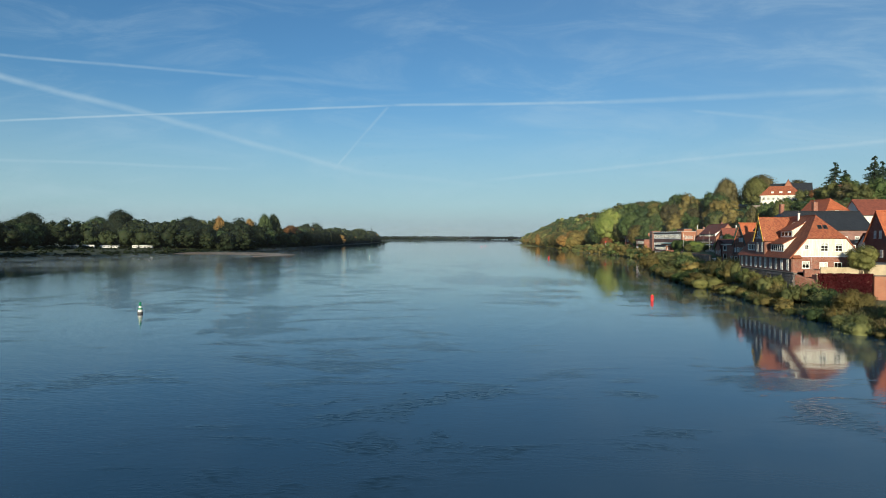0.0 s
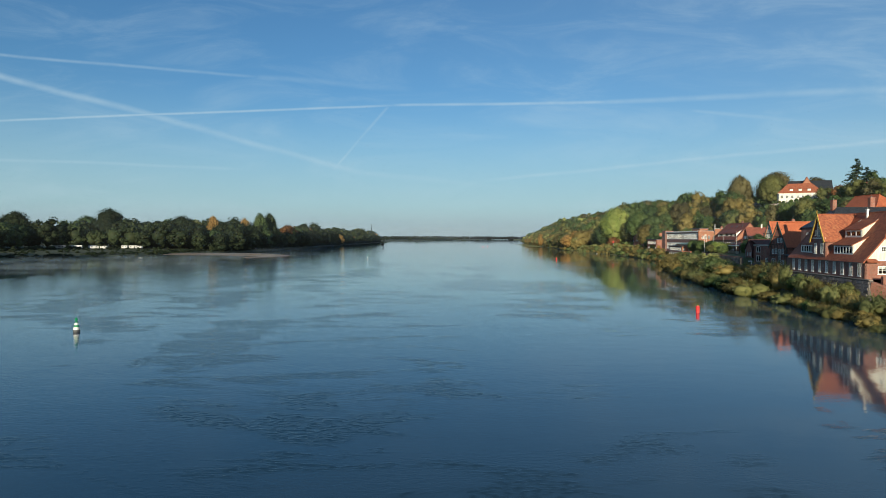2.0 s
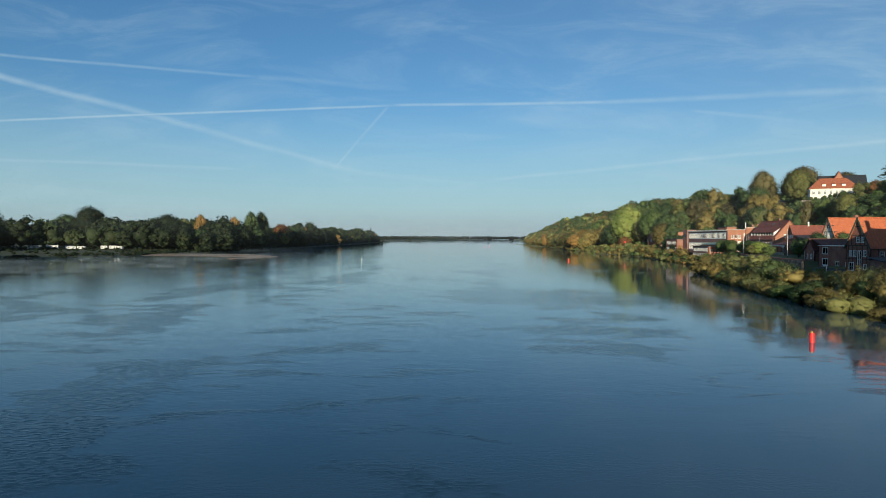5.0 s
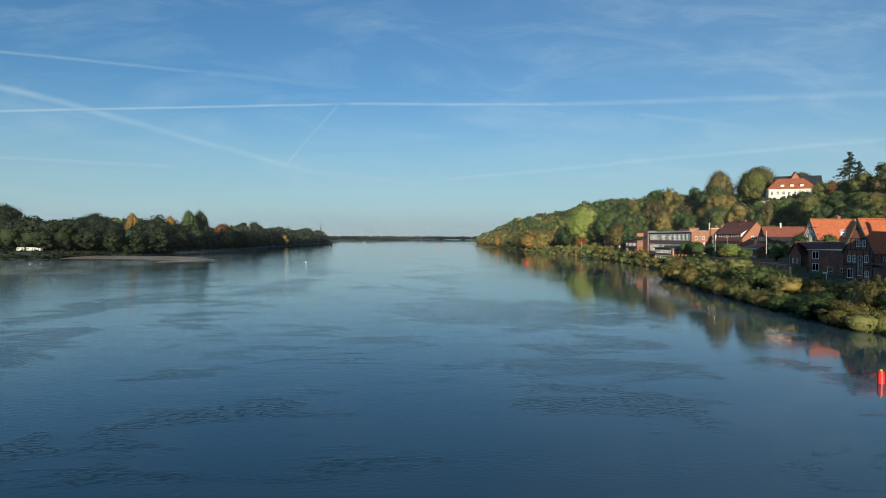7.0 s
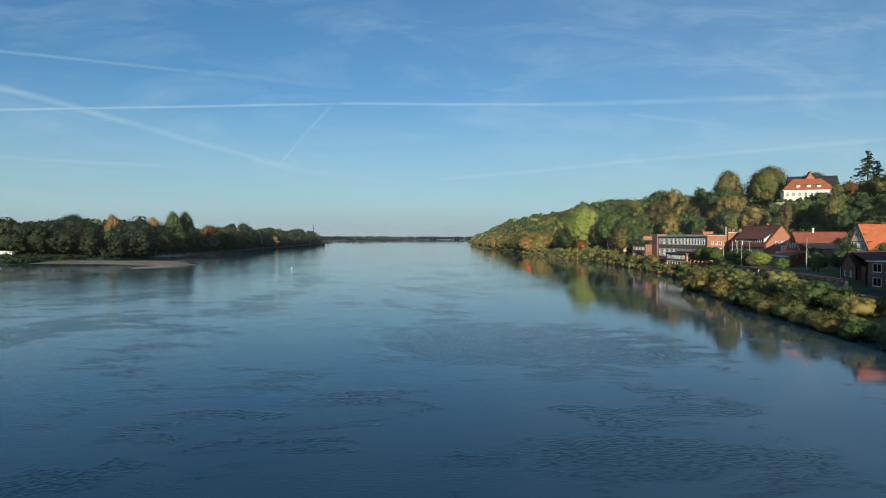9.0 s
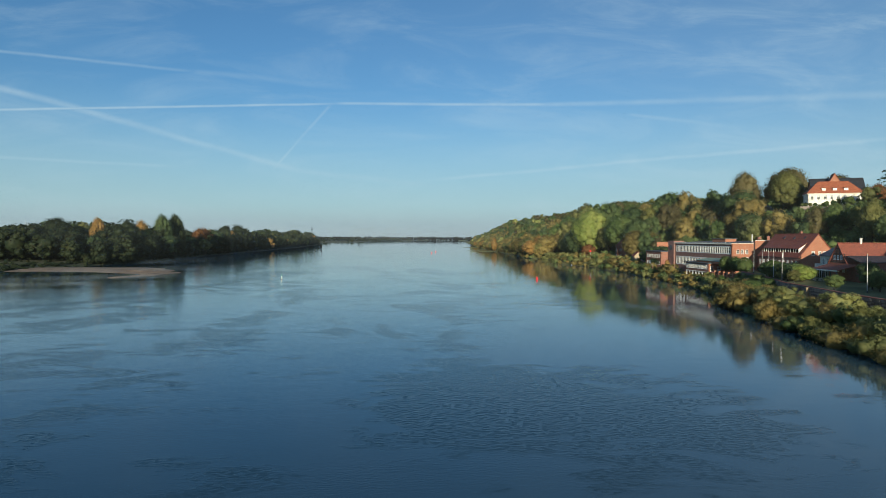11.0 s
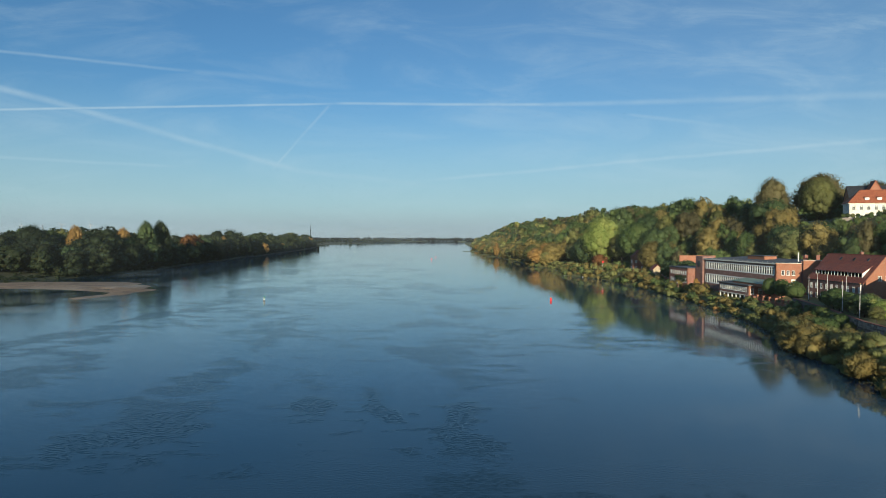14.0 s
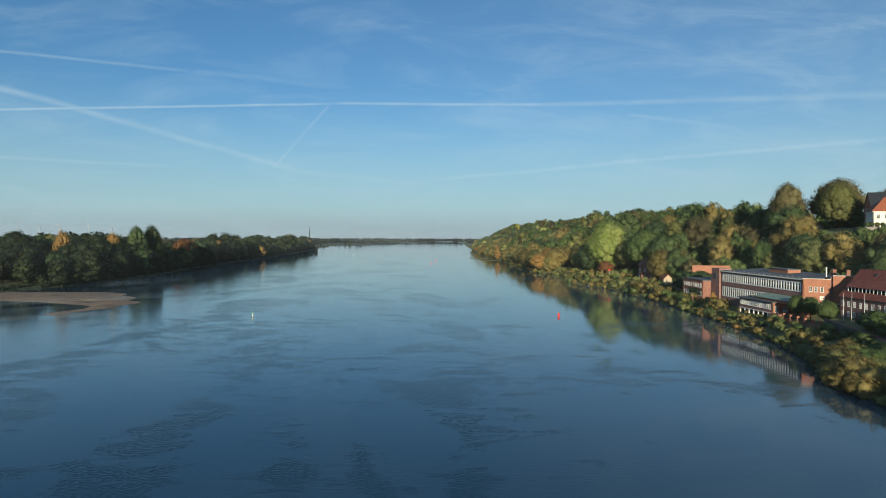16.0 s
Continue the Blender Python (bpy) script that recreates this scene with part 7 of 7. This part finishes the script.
# Shrubs and reeds along the bank.
y = 78.0
while y < 760:
    s = right_shore(y)
    for d, tall in ((0.4, 4.4), (3.9, 5.4), (7.6, 4.8)):
        if d > 6 and (y < 170 or rng.random() < 0.25):
            continue
        if rng.random() < 0.08:
            continue
        low = (0.38 if d > 6 else 0.62) if 312 < y < 398 else (0.95 if d < 3 else 0.8) if 196 < y <= 312 else 0.7 if y < 125 else 0.6 if y < 166 else 0.6 if 176 < y < 206 and d > 3 else 0.85 if d > 6 else 1.0
        leaves = pick({LEAF_SILVER: 3.2, LEAF_TAWNY: 3.4, LEAF_OLIVE: 2.0, LEAF_GREEN: 1.0, LEAF_DEEP: 0.8, LEAF_GOLD: 0.2})
        bush(s + d - (1.3 if y < 262 and d < 1 else 0) + float(rng.uniform(-1.2, 1.2)), y + float(rng.uniform(-1.5, 1.5)), tall * low * (0.78 if y > 300 else 1.0) * float(rng.uniform(0.7, 1.3)), leaves, float(rng.uniform(1.0, 1.4)), willow=rng.random() < 0.68)
    y += 4.0 if y < 400 else 9.0
places = [(right_shore(yy) + float(rng.uniform(-0.3, 2.2)), yy) for yy in rng.uniform(60, 700, 700)]
places += [(right_shore(yy) + float(rng.uniform(-0.8, 7)), yy) for yy in rng.uniform(80, 104, 900)]
pts, nor, ups, siz = [], [], [], []
for x, yy in places:
    k = 9
    z = max(ground_height(x, yy), -0.2)
    p = np.stack([x + 0.35 * rng.normal(size=k), yy + 0.35 * rng.normal(size=k), z + rng.uniform(0.2, 1.5, k)], 1)
    pts.append(p)
    nor.append(rng.normal(size=(k, 3)) * np.array([1, 1, 0.25]))
    ups.append(np.tile([0, 0, 3.0], (k, 1)))
    siz.append(rng.uniform(0.06, 0.10, k))
nor = np.concatenate(nor)
reeds = leaf_mesh("reeds", np.concatenate(pts), nor / np.linalg.norm(nor, axis=1, keepdims=True), np.concatenate(siz), 6.0, np.concatenate(ups))
reeds.materials.append(REED)
tagged(new("reeds", reeds), "pale dry reeds and grasses along the water's edge", "reeds", kind="stuff")

# The other bank: a meadow with the caravans, then woods down to the water.
near_trees, woods, middle = 0, {}, {}
for j in range(0, 222):
    for i in range(13):
        y = -450 + 11 * j + float(rng.uniform(-4, 4))
        # Trees below y = 285 stay out of view, added to shade the meadow.
        e = (10 if y < 285 else 105 if y < 470 else 138 if y < 560 else 8) + (9.5 if i < 4 else 12) * i + float(rng.uniform(-4, 4))
        if (y > 1000 and i > 7) or y < 100 or (y < 285 and i > 6):
            continue
        x = left_shore(y) - e
        tall = float(rng.uniform(17, 27)) * (0.72 if i == 0 and y > 560 else 1.0) * (1 + 0.55 * noise.noise((0.02 * x, 0.02 * y, 7)))
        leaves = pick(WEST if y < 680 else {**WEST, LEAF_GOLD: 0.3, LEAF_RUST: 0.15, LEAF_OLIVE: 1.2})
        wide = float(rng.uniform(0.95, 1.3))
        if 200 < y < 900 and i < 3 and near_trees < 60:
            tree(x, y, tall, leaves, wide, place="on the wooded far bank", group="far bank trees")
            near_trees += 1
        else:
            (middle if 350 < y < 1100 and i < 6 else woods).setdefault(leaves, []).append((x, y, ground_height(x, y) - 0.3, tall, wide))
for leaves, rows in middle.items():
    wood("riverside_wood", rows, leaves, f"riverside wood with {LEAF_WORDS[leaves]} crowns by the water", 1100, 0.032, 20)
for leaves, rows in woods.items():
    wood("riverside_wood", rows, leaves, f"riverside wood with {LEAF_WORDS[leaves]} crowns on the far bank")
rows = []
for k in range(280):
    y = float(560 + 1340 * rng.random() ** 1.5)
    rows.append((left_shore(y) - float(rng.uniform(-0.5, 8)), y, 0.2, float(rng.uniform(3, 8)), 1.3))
wood("riverside_thicket", rows, LEAF_SHADED, "dark shrubs along the water at the foot of the wood", 450, 0.055)

# Far woods round the bend.
rows = []
for k in range(900):
    x, y = float(rng.uniform(-1900, 2100)), float(rng.uniform(4560, 4850))
    rows.append((x, y, 0, float(rng.uniform(18, 30)), 1.3))
for k in range(420):
    y = float(rng.uniform(2300, 4500))
    rows.append((left_shore(y) - float(rng.uniform(60, 900)), y, 0, float(rng.uniform(8, 22)), 1.3))
for k in range(500):
    y = float(rng.uniform(1950, 4500))
    rows.append((right_shore(y) + float(rng.uniform(25, 500)), y, 0, float(rng.uniform(10, 22)), 1.3))
for k in range(14):
    y = float(rng.uniform(2350, 3600))
    rows.append((left_shore(y) - float(rng.uniform(4, 16)), y, 0, float(rng.uniform(8, 15)), 1.4))
wood("far_wood", rows, LEAF_SHADED, "low far woods round the river bend", 90, 0.10, 4)

# Shrubs below the manor and on the open slope behind the town.
rows = []
for k in range(620):
    y = float(rng.uniform(190, 470))
    x = right_shore(y) + float(rng.uniform(46, 102))
    if clear(x, y, 1):
        continue
    g = ground_height(x, y)
    rows.append((x, y, g - 0.2, min(float(rng.uniform(3.0, 7.5)), max(2.5, 35.5 - g)), 1.4))
wood("hillside_shrubs", rows, LEAF_GREEN, "tangled green shrubs on the slope behind the town", 420, 0.055)

# Morning mist: drifts over the water by the other bank; the veil is for painted haze.
DRIFT, VEIL = mist_material("low_mist", 0.23, 0.05, (0.26, 0.34, 0.44)), mist_material("far_haze_sheet", 0.11, 0.004, (0.26, 0.32, 0.38))
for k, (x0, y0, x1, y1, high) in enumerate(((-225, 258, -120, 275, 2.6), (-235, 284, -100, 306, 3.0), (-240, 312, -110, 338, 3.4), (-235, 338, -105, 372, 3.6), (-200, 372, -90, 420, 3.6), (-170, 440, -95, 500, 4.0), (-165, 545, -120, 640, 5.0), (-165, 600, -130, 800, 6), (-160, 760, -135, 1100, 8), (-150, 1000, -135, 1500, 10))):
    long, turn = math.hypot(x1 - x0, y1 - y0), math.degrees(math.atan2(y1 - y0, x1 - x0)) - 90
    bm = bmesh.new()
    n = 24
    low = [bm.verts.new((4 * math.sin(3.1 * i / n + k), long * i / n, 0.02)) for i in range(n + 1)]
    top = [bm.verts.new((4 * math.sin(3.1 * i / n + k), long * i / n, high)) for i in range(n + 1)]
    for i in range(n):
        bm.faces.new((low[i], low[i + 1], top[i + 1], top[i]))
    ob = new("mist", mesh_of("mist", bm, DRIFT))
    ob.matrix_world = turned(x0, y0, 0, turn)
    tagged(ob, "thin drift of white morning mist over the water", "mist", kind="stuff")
# Aerial haze painted on wide clear sheets, to lift and pale what lies behind.
HAZE, FAINT = mist_material("thin_haze_sheet", 0.05, 0.004, (0.26, 0.32, 0.38)), mist_material("faint_haze_sheet", 0.022, 0.004, (0.26, 0.32, 0.38))
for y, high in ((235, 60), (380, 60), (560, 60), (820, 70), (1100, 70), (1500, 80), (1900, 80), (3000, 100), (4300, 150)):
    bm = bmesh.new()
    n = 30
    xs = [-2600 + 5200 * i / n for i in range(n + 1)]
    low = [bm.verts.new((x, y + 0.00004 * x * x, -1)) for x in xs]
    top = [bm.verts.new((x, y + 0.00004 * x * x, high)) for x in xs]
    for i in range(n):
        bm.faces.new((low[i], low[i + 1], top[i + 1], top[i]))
    tagged(new("mist", mesh_of("mist", bm, VEIL if y > 1300 else HAZE if y > 700 else FAINT)), "clear sheet painted as haze in the valley air", "mist", kind="stuff")

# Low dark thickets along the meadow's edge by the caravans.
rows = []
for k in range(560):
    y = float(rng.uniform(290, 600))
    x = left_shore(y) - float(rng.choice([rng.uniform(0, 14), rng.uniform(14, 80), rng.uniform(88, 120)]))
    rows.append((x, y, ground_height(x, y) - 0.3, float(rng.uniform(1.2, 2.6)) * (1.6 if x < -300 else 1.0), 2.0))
wood("meadow_thicket", rows, LEAF_SHADED, "low dark thickets along the meadow bank", 240, 0.07)

# A hedge below the brick wall behind the school.
rows = [(float(rng.uniform(144, 178)), float(rng.uniform(447, 457)), 5.0, float(rng.uniform(8.5, 10.2)), 0.9) for k in range(52)]
wood("hedge", rows, LEAF_DEEP, "dense green hedge below a brick wall behind the school", 700, 0.04, 14)

# Rough grass and shrubs on the open bank downstream of the school.
for leaves, count in ((LEAF_GREEN, 50), (LEAF_SILVER, 55), (LEAF_TAWNY, 60)):
    rows = []
    for k in range(count):
        y = float(rng.uniform(428, 690))
        d = float(rng.uniform(2, 30 if y > 500 else 14))
        x = right_shore(y) + d
        if not clear(x, y, -4) or y > 550:
            rows.append((x, y, ground_height(x, y) - 0.2, float(rng.uniform(1.6, 4.5)) + 0.06 * d, 1.3))
    wood("bank_shrubs", rows, leaves, f"rough shrubs with {LEAF_WORDS[leaves]} foliage on the open bank", 600, 0.042, 10)
